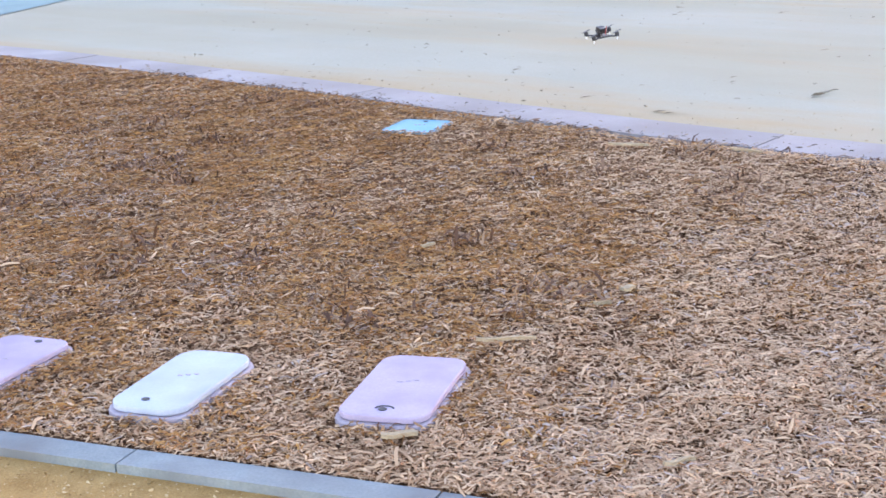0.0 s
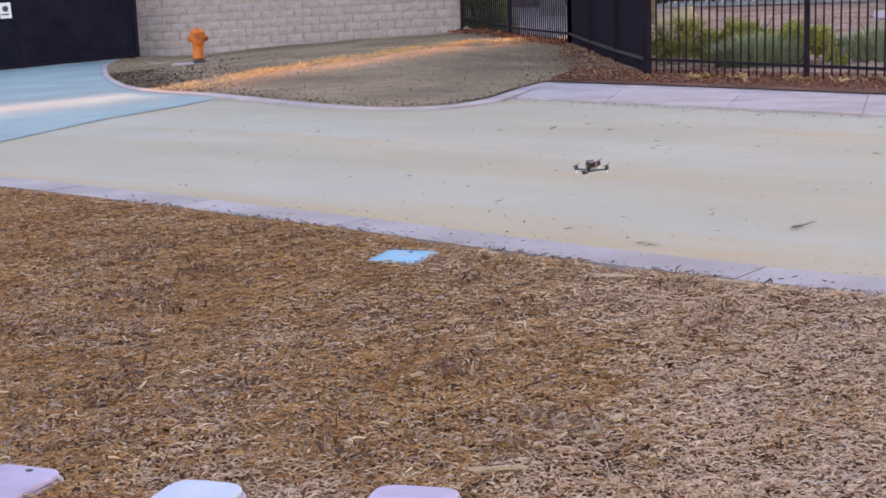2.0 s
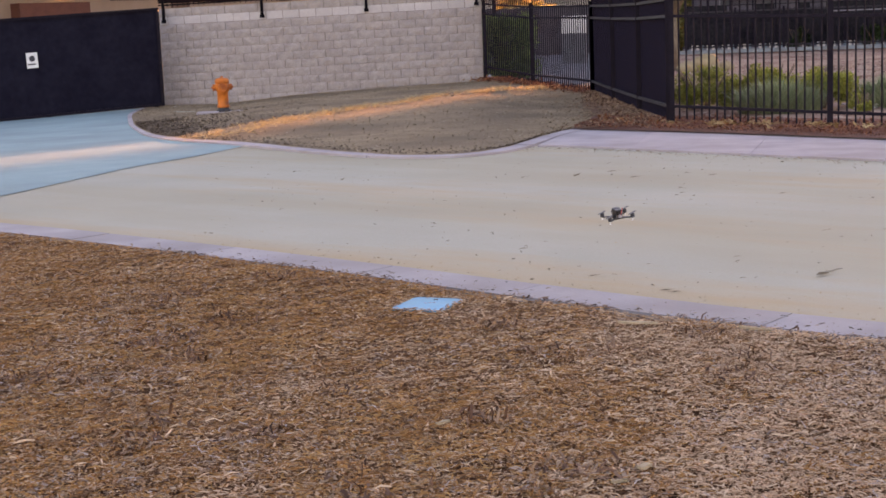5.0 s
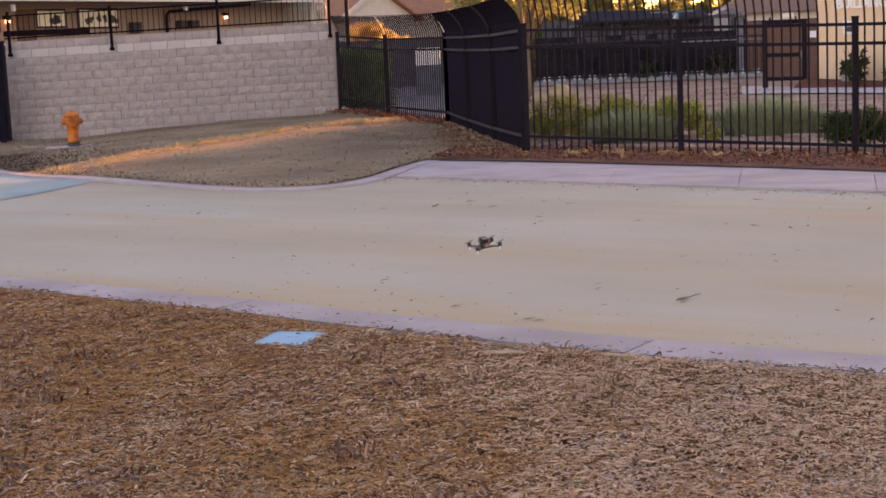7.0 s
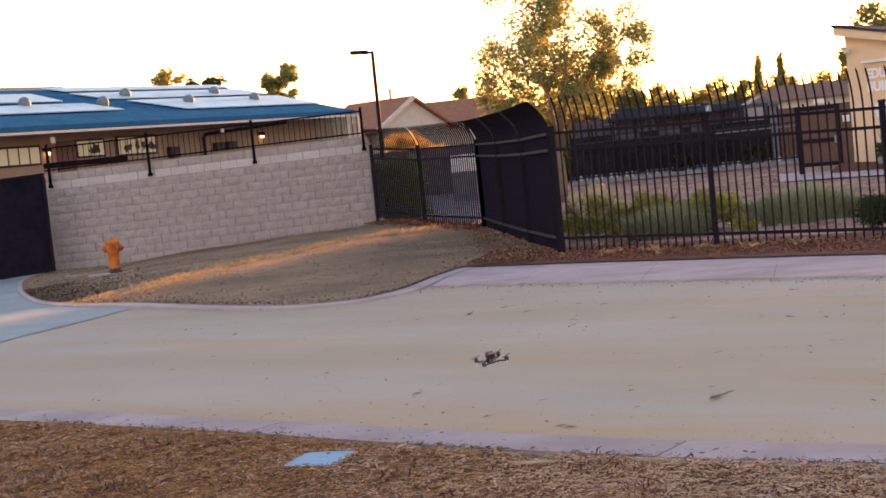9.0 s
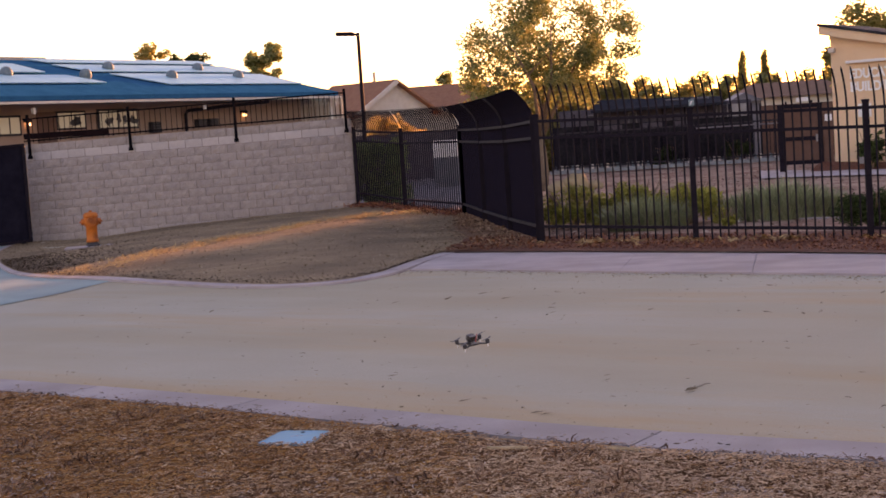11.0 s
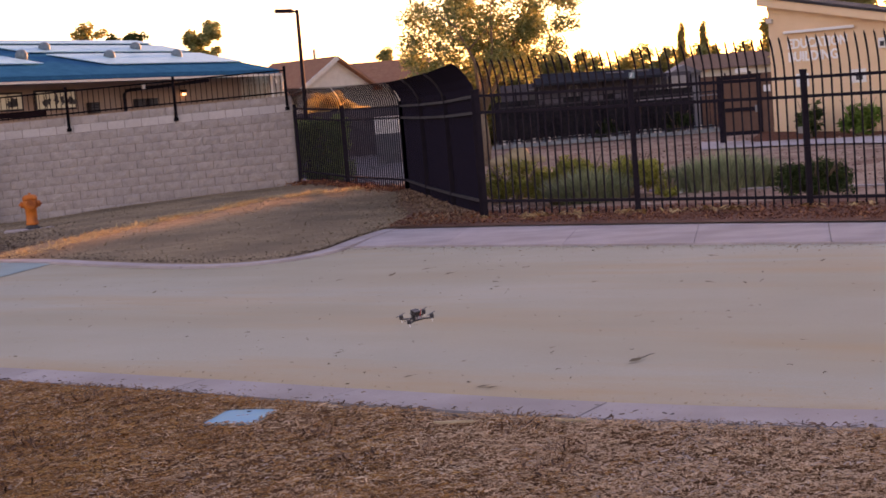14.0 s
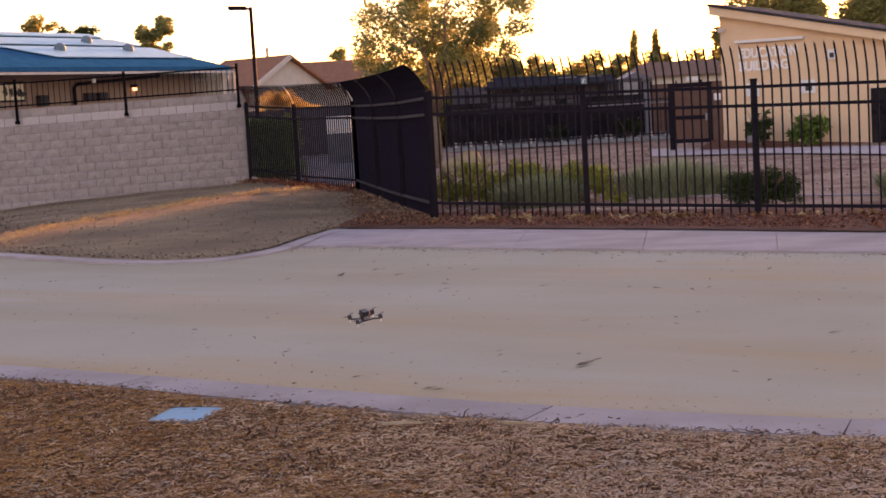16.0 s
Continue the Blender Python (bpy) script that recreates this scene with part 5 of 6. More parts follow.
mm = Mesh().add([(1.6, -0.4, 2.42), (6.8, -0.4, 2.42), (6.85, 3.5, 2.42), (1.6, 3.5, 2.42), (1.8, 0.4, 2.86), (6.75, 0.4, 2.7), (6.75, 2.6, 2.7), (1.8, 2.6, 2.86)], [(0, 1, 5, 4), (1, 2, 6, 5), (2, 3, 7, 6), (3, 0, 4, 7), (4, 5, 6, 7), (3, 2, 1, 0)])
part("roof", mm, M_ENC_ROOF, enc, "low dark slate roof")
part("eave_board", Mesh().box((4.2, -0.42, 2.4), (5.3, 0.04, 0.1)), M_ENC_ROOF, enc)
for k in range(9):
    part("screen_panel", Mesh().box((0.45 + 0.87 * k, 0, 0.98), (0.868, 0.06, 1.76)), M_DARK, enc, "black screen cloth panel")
for k in range(10):
    part("post", Mesh().box((0.02 + 0.87 * k, -0.06, 1.2), (0.06, 0.06, 2.3)), M_IRON, enc)
for x, w, z, h in ((1.6, 0.5, 2.05, 0.5), (3.2, 0.35, 2.0, 0.6), (4.9, 0.7, 2.6, 0.22), (5.9, 0.7, 2.6, 0.22), (6.6, 0.2, 2.0, 0.9)):
    fr = part("window", Mesh().box((x, 0.22, z), (w, 0.06, h)), M_FRAME, enc, "dull grey framed window")
    part("pane", Mesh().box((x, 0.18, z), (w - 0.1, 0.02, h - 0.1)), M_HOLE, fr)
part("end_panel", Mesh().box((7.3, 0.1, 1.95), (0.75, 0.06, 0.8)), M_GREY, enc, "pale weathered end panel")
part("base_kerb", Mesh().box((4.4, -0.1, 0.1), (8.9, 0.1, 0.22)), M_FRAME, enc)
for k in range(44):
    if k % 7 != 6:
        part("slat", Mesh().box((0.1 + 0.2 * k, -0.17, 0.2), (0.1, 0.03, 0.26)), M_TRIM if k % 3 else M_VENT, enc)
inner = thing("garden_fence", "dark iron fence on a pale kerb before the screened enclosure", "fence", at=Matrix.Translation((0.3, 58.4, -0.3)))
part("kerb", Mesh().box((4.5, 0, 0.12), (9.4, 0.16, 0.14)), M_STRIP, inner, "grey concrete kerb", bevel=0.01)
for k in range(6):
    part("post", Mesh().box((0.1 + 1.8 * k, 0, 0.98), (0.08, 0.08, 1.55)), M_IRON, inner)
for z in (0.3, 1.62):
    part("rail", Mesh().box((4.5, 0, z), (9.2, 0.05, 0.06)), M_IRON2, inner)
part("handrail", Mesh().box((7.2, -0.08, 1.5), (3.4, 0.05, 0.05)), M_FRAME, inner, "pale metal handrail")
me = Mesh().box((0, 0, 0.98), (0.022, 0.022, 1.4)).data("picket")
me.materials.append(M_IRON)
for k in range(60):
    ob = new("picket", me)
    ob.parent = inner
    ob.matrix_basis = Matrix.Translation((0.2 + 0.15 * k, 0, 0))
asign = thing("access_sign", "small blue and white sign on the dark enclosure", "sign", at=Matrix.Translation((5.78, 59.46, 2.2)))
part("plate", Mesh().box((0, 0, 0), (0.22, 0.02, 0.24)), M_DRIVE, asign)
part("mark", Mesh().box((-0.02, -0.014, 0.0), (0.06, 0.008, 0.16), Matrix.Rotation(0.4, 3, "Y")), M_SIGN, asign)
part("bracket", Mesh().box((0, 0.2, 0), (0.06, 0.4, 0.06)), M_IRON, asign)
for k, (bx, bw) in enumerate(((2.2, 1.1), (3.9, 0.9), (5.1, 0.6))):
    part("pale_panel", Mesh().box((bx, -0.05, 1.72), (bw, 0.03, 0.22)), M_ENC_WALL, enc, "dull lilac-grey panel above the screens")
shrub("bush before the screened enclosure with shade in its leaf colour", 7.35, 58.6, 0.6, 0.4, 0.9, 1600, 0.07, M_SHADEHEDGE, 670, base=-0.1, group="shaded bushes", n=14)
shrub("low bush before the screened enclosure with shade in its leaf colour", 4.6, 58.8, 0.5, 0.4, 1.0, 1200, 0.07, M_SHADEHEDGE, 671, base=-0.3, group="shaded bushes", n=10)
solid("pale_shed", Mesh().box((9.3, 72, 0.9), (1.5, 3, 2.6)).add([(8.45, 70.3, 2.2), (10.15, 70.3, 2.2), (9.3, 70.3, 2.62), (8.45, 73.7, 2.2), (10.15, 73.7, 2.2), (9.3, 73.7, 2.62)], [(0, 1, 2), (3, 5, 4), (0, 2, 5, 3), (1, 4, 5, 2), (0, 3, 4, 1)]), M_FRAME, "dull grey shed between the enclosure and the gate", "shed")
lowb = thing("low_far_building", "low brown-roofed building on the far skyline", "building", at=Matrix.Translation((11.0, 84, -0.3)))
part("wall", Mesh().box((2.7, 2, 1.4), (6.0, 4, 2.8)), M_TRIM, lowb)
part("roof", Mesh().add([(-0.6, -0.6, 2.75), (6.1, -0.6, 2.75), (6.1, 4.6, 2.75), (-0.6, 4.6, 2.75), (0.8, 2, 3.6), (4.8, 2, 3.6)], [(0, 1, 5, 4), (1, 2, 5), (2, 3, 4, 5), (3, 0, 4), (0, 3, 2, 1)]), mat("brown_tile", (0.19, 0.105, 0.075), (0.27, 0.155, 0.11), 4, 0.9, 0.3, 25, spec=0.2), lowb)

# ---- houses beyond the wall ----
def gable_house(label, x, y, w, d, eave, ridge, turn, wall_m):
    """A house whose ridge runs along its width, with a gable at its right end."""
    root = thing("house", label, "house", "houses beyond", at=pose(x, y, -0.3, 0, 0, turn))
    mm = Mesh().box((0, 0, eave / 2), (w, d, eave))
    mm.add([(w / 2, -d / 2, eave), (w / 2, d / 2, eave), (w / 2, 0, ridge)], [(0, 1, 2)])
    mm.add([(-w / 2, -d / 2, eave), (-w / 2, d / 2, eave), (-w / 2, 0, ridge)], [(0, 2, 1)])
    part("wall", mm, wall_m, root)
    ov, th = 0.35, 0.12
    sl = (ridge - eave) / (d / 2)
    for s in (-1, 1):
        yy = s * (d / 2 + ov)
        zz = eave - sl * ov
        mm = Mesh().add([(-w / 2 - ov, 0, ridge), (w / 2 + ov, 0, ridge), (w / 2 + ov, yy, zz), (-w / 2 - ov, yy, zz), (-w / 2 - ov, 0, ridge + th), (w / 2 + ov, 0, ridge + th), (w / 2 + ov, yy, zz + th), (-w / 2 - ov, yy, zz + th)], [(0, 1, 2, 3), (7, 6, 5, 4), (0, 4, 5, 1), (1, 5, 6, 2), (2, 6, 7, 3), (3, 7, 4, 0)])
        rf = part("roof_slope", mm, M_SHINGLE, root)
    part("barge_board", Mesh().bar((w / 2 + ov + 0.02, 0, ridge + 0.02), (w / 2 + ov + 0.02, -d / 2 - ov, eave - sl * ov + 0.02), 0.06, 0.22), M_TRIM, root)
    part("fascia", Mesh().box((0, -d / 2 - ov - 0.02, eave - sl * ov + 0.04), (w + 2 * ov, 0.05, 0.2)), M_TRIM, root)
    return root


h1 = gable_house("brown-roofed bungalow with a pale gable beyond the wall", -9.15, 77.0, 4.4, 5.2, 3.2, 4.7, -42, M_TRIM)
part("porch_roof", Mesh().box((0.9, -3.4, 3.0), (3.6, 1.6, 0.16), Matrix.Rotation(0.12, 3, "X")), M_SHINGLE, h1)
part("porch_fascia", Mesh().box((0.9, -4.22, 2.86), (3.7, 0.06, 0.26)), M_WHITE, h1, "white porch fascia")
part("vent_pipe", Mesh().tube([(0.6, 0.2, 4.7), (0.6, 0.2, 5.3)], 0.07, 8), M_GREY, h1)
gable_house("second brown-roofed bungalow farther back", -5.6, 87.0, 4.6, 5.0, 3.4, 4.65, -10, M_TRIM)

M_BOARD = mat("weathered_dark_boards", (0.06, 0.06, 0.075), (0.11, 0.108, 0.125), 3, 0.85, 0.2, 40, rnd=0.15, spec=0.15)
yf = thing("yard_fence", "dark board fence across the back of the yard", "fence", at=Matrix.Translation((-11, 67, -0.35)))
for k in range(44):
    part("board", Mesh().box((0.12 + 0.24 * k, 0, 1.05 + 0.02 * (k % 3)), (0.238, 0.03, 2.1)), M_BOARD, yf)
for z in (0.4, 1.7):
    part("rail", Mesh().box((5.3, 0.05, z), (10.6, 0.05, 0.1)), M_BOARD, yf)

# ---- school building with the blue roof ----
B_R, B_DIR, B_IN = Vector((-7.9, 58, 0)), Vector((-0.4311, -0.9023, 0)), Vector((-0.9023, 0.4311, 0))
to_b = Matrix((B_DIR, B_IN, Vector((0, 0, 1)))).transposed().to_4x4()
school = thing("school_building", "long low school building with a blue metal roof", "building", at=Matrix.Translation(B_R) @ to_b)
EAVE, RS = 3.52, 0.3


def rz(d, up=0.0):
    return EAVE + RS * d + up


A_END = 26.0
mm = Mesh().box(((A_END + 0.3) / 2, 5.4, 1.4), (A_END - 0.3, 7.6, 3.9))
part("wall", mm, M_BEIGE, school)
pts = [(0, 0, rz(0)), (A_END, 0, rz(0)), (A_END, 5, rz(5)), (2.1, 5, rz(5)), (0, 10, rz(0)), (A_END, 10, rz(0))]
low = [(x, y, z - 0.14) for x, y, z in pts]
mm = Mesh().add(pts + low, [(0, 3, 2, 1), (0, 4, 3), (3, 4, 5, 2), (6, 7, 8, 9), (6, 9, 10), (9, 8, 11, 10), (0, 1, 7, 6), (0, 6, 10, 4), (4, 10, 11, 5)])
rf = part("roof", mm, M_BLUEROOF, school, "blue standing-seam metal roof")
part("fascia", Mesh().box((A_END / 2, -0.03, EAVE - 0.2), (A_END + 0.2, 0.08, 0.08)), M_TRIM, rf, "pale gutter and fascia")


def panel_row(a0, a1, b0, b1, d0, d1):
    """A row of solar panels between two slanting ends on the roof."""
    n = max(2, int(abs(a0 - a1) / 1.65))
    for k in range(n):
        f0, f1 = k / n + 0.0015, (k + 1) / n - 0.0015
        q = [(a0 + (a1 - a0) * f0, d0), (a0 + (a1 - a0) * f1, d0), (b0 + (b1 - b0) * f1, d1), (b0 + (b1 - b0) * f0, d1)]
        mm = Mesh().add([(a, d, rz(d, 0.08)) for a, d in q] + [(a, d, rz(d, 0.05)) for a, d in q], [(0, 1, 2, 3), (7, 6, 5, 4), (0, 4, 5, 1), (1, 5, 6, 2), (2, 6, 7, 3), (3, 7, 4, 0)])
        part("solar_panel", mm, M_SOLAR, rf, "solar panel with pale sky reflection painted in")


panel_row(8.6, 0.75, 9.9, 1.3, 1.15, 2.7)
panel_row(10.4, 1.45, 11.2, 1.9, 3.05, 4.05)
panel_row(11.0, 2.0, 11.6, 2.2, 4.4, 4.93)
panel_row(18.0, 11.5, 17.6, 12.2, 1.4, 2.45)
panel_row(17.0, 12.7, 16.6, 12.9, 2.9, 4.1)
for a, d in ((14.8, 2.5), (11.5, 2.3), (9.1, 3.45), (7.3, 2.15), (4.2, 3.45), (3.4, 2.2)):
    v = part("roof_vent", Mesh().lathe([(0.12, -0.15), (0.13, -0.04), (0.18, 0.02), (0.21, 0.11), (0.19, 0.22), (0.12, 0.31), (0.03, 0.34)], 14, (a, d, rz(d, -0.02))), M_VENT, rf, "round pale turbine vent", smooth=True)
part("rooftop_screen", Mesh().box((10.2, 12, 5.42), (12.4, 1.5, 0.6)), M_GREY, school, "grey rooftop equipment screen")
for a0, a1, z0, z1, n in ((15.35, 17.1, 2.46, 2.98, 4), (12.5, 13.75, 2.57, 3.07, 2), (10.0, 11.85, 2.53, 3.1, 4)):
    wn_ = part("window", Mesh().box(((a0 + a1) / 2, 1.59, (z0 + z1) / 2), (a1 - a0 + 0.1, 0.08, z1 - z0 + 0.1)), M_SHADE, school)
    for k in range(n):
        w = (a1 - a0) / n
        part("pane", Mesh().box((a0 + w * (k + 0.5), 1.54, (z0 + z1) / 2), (w - 0.07, 0.02, z1 - z0 - 0.03)), M_GLOWPANE, wn_)
rng = random.Random(14)
for a0, a1 in ((12.65, 13.65), (9.95, 11.8)):
    for k in range(6):
        a, h = rng.uniform(a0 + 0.1, a1 - 0.1), rng.uniform(0.12, 0.34)
        cz = 2.6 + h / 2 + rng.uniform(0, 0.1)
        shape = Mesh().prism([(0.12 * math.cos(t) * rng.uniform(0.4, 1.5), 0.55 * h * math.sin(t) * rng.uniform(0.5, 1.3)) for t in [2 * math.pi * q / 11 for q in range(11)]], 0.0, 0.008)
        ob = part("paper_cutout", shape, M_HOLE, school, "dark paper cut-out on the pane")
        ob.matrix_basis = Matrix.Translation((a, 1.525, cz)) @ Matrix.Rotation(math.pi / 2, 4, "X")
part("door_canopy", Mesh().box((19.6, 1.4, 1.85), (2.6, 0.4, 1.05)), M_MAROON, school, "dull maroon panel under the eaves", bevel=0.02)
part("doorway", Mesh().box((14.2, 1.58, 2.4), (0.8, 0.06, 1.4)), M_BROWN, school, "brown door")
for a, z in ((15.05, 2.74), (4.1, 2.8), (19.05, 2.58)):
    lm_ = part("wall_lamp", Mesh().box((a, 1.52, z + 0.12), (0.22, 0.16, 0.1)), M_IRON, school)
    part("glowing_lens", Mesh().box((a, 1.5, z), (0.1, 0.1, 0.09)), M_WARM, lm_, "lit warm lens")
for a0, a1, z0, z1 in ((8.95, 9.4, 2.31, 2.67), (6.5, 6.95, 2.44, 2.71), (5.8, 6.25, 2.46, 2.71)):
    ac = part("wall_vent", Mesh().box(((a0 + a1) / 2, 1.5, (z0 + z1) / 2), (a1 - a0, 0.2, z1 - z0)), M_SHADE, school, "dark louvred wall vent", bevel=0.01)
    for k in range(4):
        part("louvre", Mesh().box(((a0 + a1) / 2, 1.39, z0 + (z1 - z0) * (k + 0.5) / 4), (a1 - a0 - 0.06, 0.02, 0.04)), M_HOLE, ac)
part("downpipe", Mesh().tube([(4.6, 0.0, 3.2), (7.4, 1.45, 3.02), (7.5, 1.5, 2.9), (7.5, 1.5, 0.0)], 0.06, 8), M_IRON, school, "dark downpipe")
for a in (0.15, 8.2, 16.2, 24):
    part("eave_bracket", Mesh().box((a, 0.1, 3.08), (0.1, 0.1, 0.18)), M_TRIM, school)
for k, a in enumerate((0.2,)):
    part("porch_post", Mesh().box((a, 0.3, 1.5), (0.14, 0.14, 3.6)), M_TRIM, school)

# long dark trough behind the railing, and the white slatted screen at the end of the school
solid("cable_trough", Mesh().box((-11.95, 36.95, 2.23), (2.1, 0.16, 0.14), Matrix.Rotation(0.12, 3, "Z")), M_RAIL, "long black trough lying behind the railing", "trough", bevel=0.01)
ws = thing("slatted_screen", "white slatted screen at the end of the school", "screen", at=Matrix.Translation((-9.9, 58.6, -0.3)))
for k in range(13):
    part("slat", Mesh().box((0.08 + 0.16 * k, 0, 1.8), (0.12, 0.03, 3.6)), M_TRIM, ws)
for z in (0.6, 2.2, 3.4):
    part("rail", Mesh().box((1.04, 0.04, z), (2.1, 0.05, 0.1)), M_TRIM, ws)
part("back_board", Mesh().box((1.04, 0.1, 1.85), (2.1, 0.06, 3.7)), M_BEIGE, ws)

# ---- street lamp ----
lamp = thing("street_lamp", "black pole lamp with a flat angled head", "street lamp", at=Matrix.Translation((-4.98, 41.5, -0.3)))
part("pole", Mesh().lathe([(0.08, 0), (0.062, 0.6), (0.048, 4.85)], 12), M_IRON, lamp)
part("arm", Mesh().bar((0, 0, 4.8), (-0.3, 0, 4.83), 0.06), M_IRON, lamp)
part("head", Mesh().box((-0.36, 0, 4.84), (0.5, 0.3, 0.1), Matrix.Rotation(0.06, 3, "Y")), M_IRON, lamp, bevel=0.02)
part("base_cover", Mesh().lathe([(0.17, 0), (0.17, 0.12), (0.09, 0.16)], 12), M_IRON, lamp)

# ---- white trailer seen through the picket fence ----
trl = thing("white_cabinet", "white equipment cabinet in the yard behind the fence", "cabinet", at=Matrix.Translation((-3.68, 55, -0.32)))
part("body", Mesh().box((0, 0, 1.4), (0.9, 0.7, 0.62)), M_WHITE, trl, bevel=0.02)
part("plinth", Mesh().box((0, 0, 0.54), (0.86, 0.66, 1.08)), M_YARD, trl)
part("door_line", Mesh().box((0, -0.36, 1.4), (0.02, 0.02, 0.56)), M_GREY, trl)


# ---- small racing drone hovering over the bed ----
dr = thing("quadcopter_drone", "small black carbon quadcopter hovering above the ground", "drone", at=pose(-0.22, 4.59, 0.955, 6, -7, 24) @ Matrix.Scale(0.9, 4))
part("body_plate", Mesh().box((0, 0, 0), (0.034, 0.05, 0.004)), M_CARBON, dr)
part("top_plate", Mesh().box((0, 0, 0.016), (0.026, 0.05, 0.003)), M_CARBON, dr)
for sx in (-1, 1):
    for sy in (-1, 1):
        part("standoff", Mesh().tube([(sx * 0.01, sy * 0.02, 0.0), (sx * 0.01, sy * 0.02, 0.016)], 0.002, 6), M_GREY, dr)
        arm = part("arm", Mesh().bar((sx * 0.008, sy * 0.012, 0), (sx * 0.042, sy * 0.036, 0), 0.008, 0.004), M_CARBON, dr)
        part("motor", Mesh().lathe([(0.007, 0.0), (0.007, 0.012), (0.003, 0.014)], 12, (sx * 0.042, sy * 0.036, 0.0)), M_HOLE, arm)
        part("propeller", Mesh().bar((sx * 0.042 - 0.018, sy * 0.036 - 0.012, 0.015), (sx * 0.042 + 0.018, sy * 0.036 + 0.012, 0.016), 0.006, 0.001), M_CARBON, arm)
        part("foot", Mesh().tube([(sx * 0.042, sy * 0.036, -0.012), (sx * 0.042, sy * 0.036, 0.0)], 0.002, 6), M_WHITE, arm)
part("battery", Mesh().box((0, 0, 0.0235), (0.022, 0.044, 0.012)), M_CARBON, dr, "black strapped battery", bevel=0.002)
part("battery_strap", Mesh().box((0, 0.004, 0.0235), (0.0235, 0.01, 0.0135)), M_HOLE, dr)
part("camera_pod", Mesh().box((0, 0.026, 0.01), (0.016, 0.012, 0.016)), M_HOLE, dr)
part("antenna", Mesh().tube([(0.004, -0.024, 0.01), (0.008, -0.034, 0.04)], 0.0012, 6), M_RED, dr)


# ---- wood chips on the bed ----
def scatter_chips(name, label, place, count, lmin, lmax, wmin, wmax, material, seed, tilt=0.24, rise=0.012, sway=0.16):
    """Bent slivers lying about: place(rng, n) gives points on the ground."""
    rng = np.random.default_rng(seed)
    p = place(rng, count)
    n = len(p)
    yaw = rng.uniform(0, 2 * math.pi, n)
    pit = rng.normal(0, tilt, n)
    L = lmin + (lmax - lmin) * rng.random(n) ** 2.2
    W = rng.uniform(wmin, wmax, n)
    d = np.stack([np.cos(yaw) * np.cos(pit), np.sin(yaw) * np.cos(pit), np.sin(pit)], 1)
    s = np.stack([-np.sin(yaw), np.cos(yaw), rng.normal(0, 0.4, n)], 1)
    s /= np.linalg.norm(s, axis=1)[:, None]
    bend = rng.normal(0, sway, (n, 1)) * L[:, None] * s + np.array([0, 0, 1]) * rng.uniform(0, 0.12, (n, 1)) * L[:, None]
    a, b = p - d * L[:, None] / 2, p + d * L[:, None] / 2
    w = s * W[:, None] / 2
    t1, t2 = rng.uniform(0.3, 1, (n, 1)), rng.uniform(0.2, 0.9, (n, 1))
    v = np.stack([a - w * t1, a + w * t1, p + bend + w, p + bend - w, b + w * t2, b - w * t2], 1)
    low = v[:, :, 2].min(1) - (p[:, 2] - 0.004)
    v[:, :, 2] += np.maximum(0, -low)[:, None] + rng.uniform(0, rise, n)[:, None]
    i = np.arange(n)[:, None] * 6
    f = np.concatenate([i + [0, 1, 2, 3], i + [3, 2, 4, 5]], 1).reshape(-1, 4)
    me = bpy.data.meshes.new(name)
    me.from_pydata(v.reshape(-1, 3).tolist(), [], f.tolist())
    me.materials.append(material)
    ob = new(name, me)
    tagged(ob, label, kind="stuff")
    return ob


KX, KY = [p[0] for p in KERB_NEAR], [p[1] for p in KERB_NEAR]
EX, EY = [p[0] for p in EDGE_NEAR], [p[1] for p in EDGE_NEAR]
LIDS = [(-0.765, 3.965, -7, 0.275, 0.5), (-1.435, 3.975, -11, 0.255, 0.495), (-2.1, 4.1, -14, 0.27, 0.51), (-1.42, 7.995, -14, 0.305, 0.355)]


def on_bed(rng, n):
    """Points on the bed in front of the walk, thicker towards the near side, clear of the covers."""
    m = int(n * 1.9)
    y = 3.2 + 8.6 * rng.random(m) ** 1.25
    x = rng.uniform(-1, 1, m) * (0.9 + 0.33 * y) - 0.07 * y - 0.25
    ok = (y < np.interp(x, KX, KY) - 0.015) & (y > np.interp(x, EX, EY) + 0.015)
    for lx, ly, turn, w, l in LIDS:
        c, s = math.cos(radians(turn)), math.sin(radians(turn))
        u, v = (x - lx) * c + (y - ly) * s, -(x - lx) * s + (y - ly) * c
        ok &= ~((abs(u) < w / 2 + 0.004) & (abs(v) < l / 2 + 0.004))
    x, y = x[ok][:n], y[ok][:n]
    return np.stack([x, y, bed_z(x, y) + 0.006], 1)


def beside_bed(rng, n):
    """Points on the far ends of the bed."""
    x = np.where(rng.random(n) < 0.6, rng.uniform(-11, -2.5, n), rng.uniform(0.4, 6, n))
    lo, hi = np.interp(x, EX, EY), np.interp(x, KX, KY)
    y = lo + (hi - lo) * rng.random(n)
    ok = np.abs(x + 0.07 * y + 0.25) > (0.9 + 0.33 * y) * np.where(y < 3.25, 0.0, 1.0) - rng.exponential(0.12, len(x))
    x, y = x[ok], y[ok]
    return np.stack([x, y, bed_z(x, y) + 0.006], 1)


scatter_chips("outer_wood_chips", "brown shredded wood chips on the ends of the bed", beside_bed, 60000, 0.016, 0.07, 0.005, 0.012, M_CHIPS, 39, tilt=0.15, rise=0.012)
scatter_chips("outer_pale_chips", "dry pale wood chips on the ends of the bed", beside_bed, 40000, 0.014, 0.06, 0.004, 0.01, M_CHIPS_PALE, 50, tilt=0.12, rise=0.016)
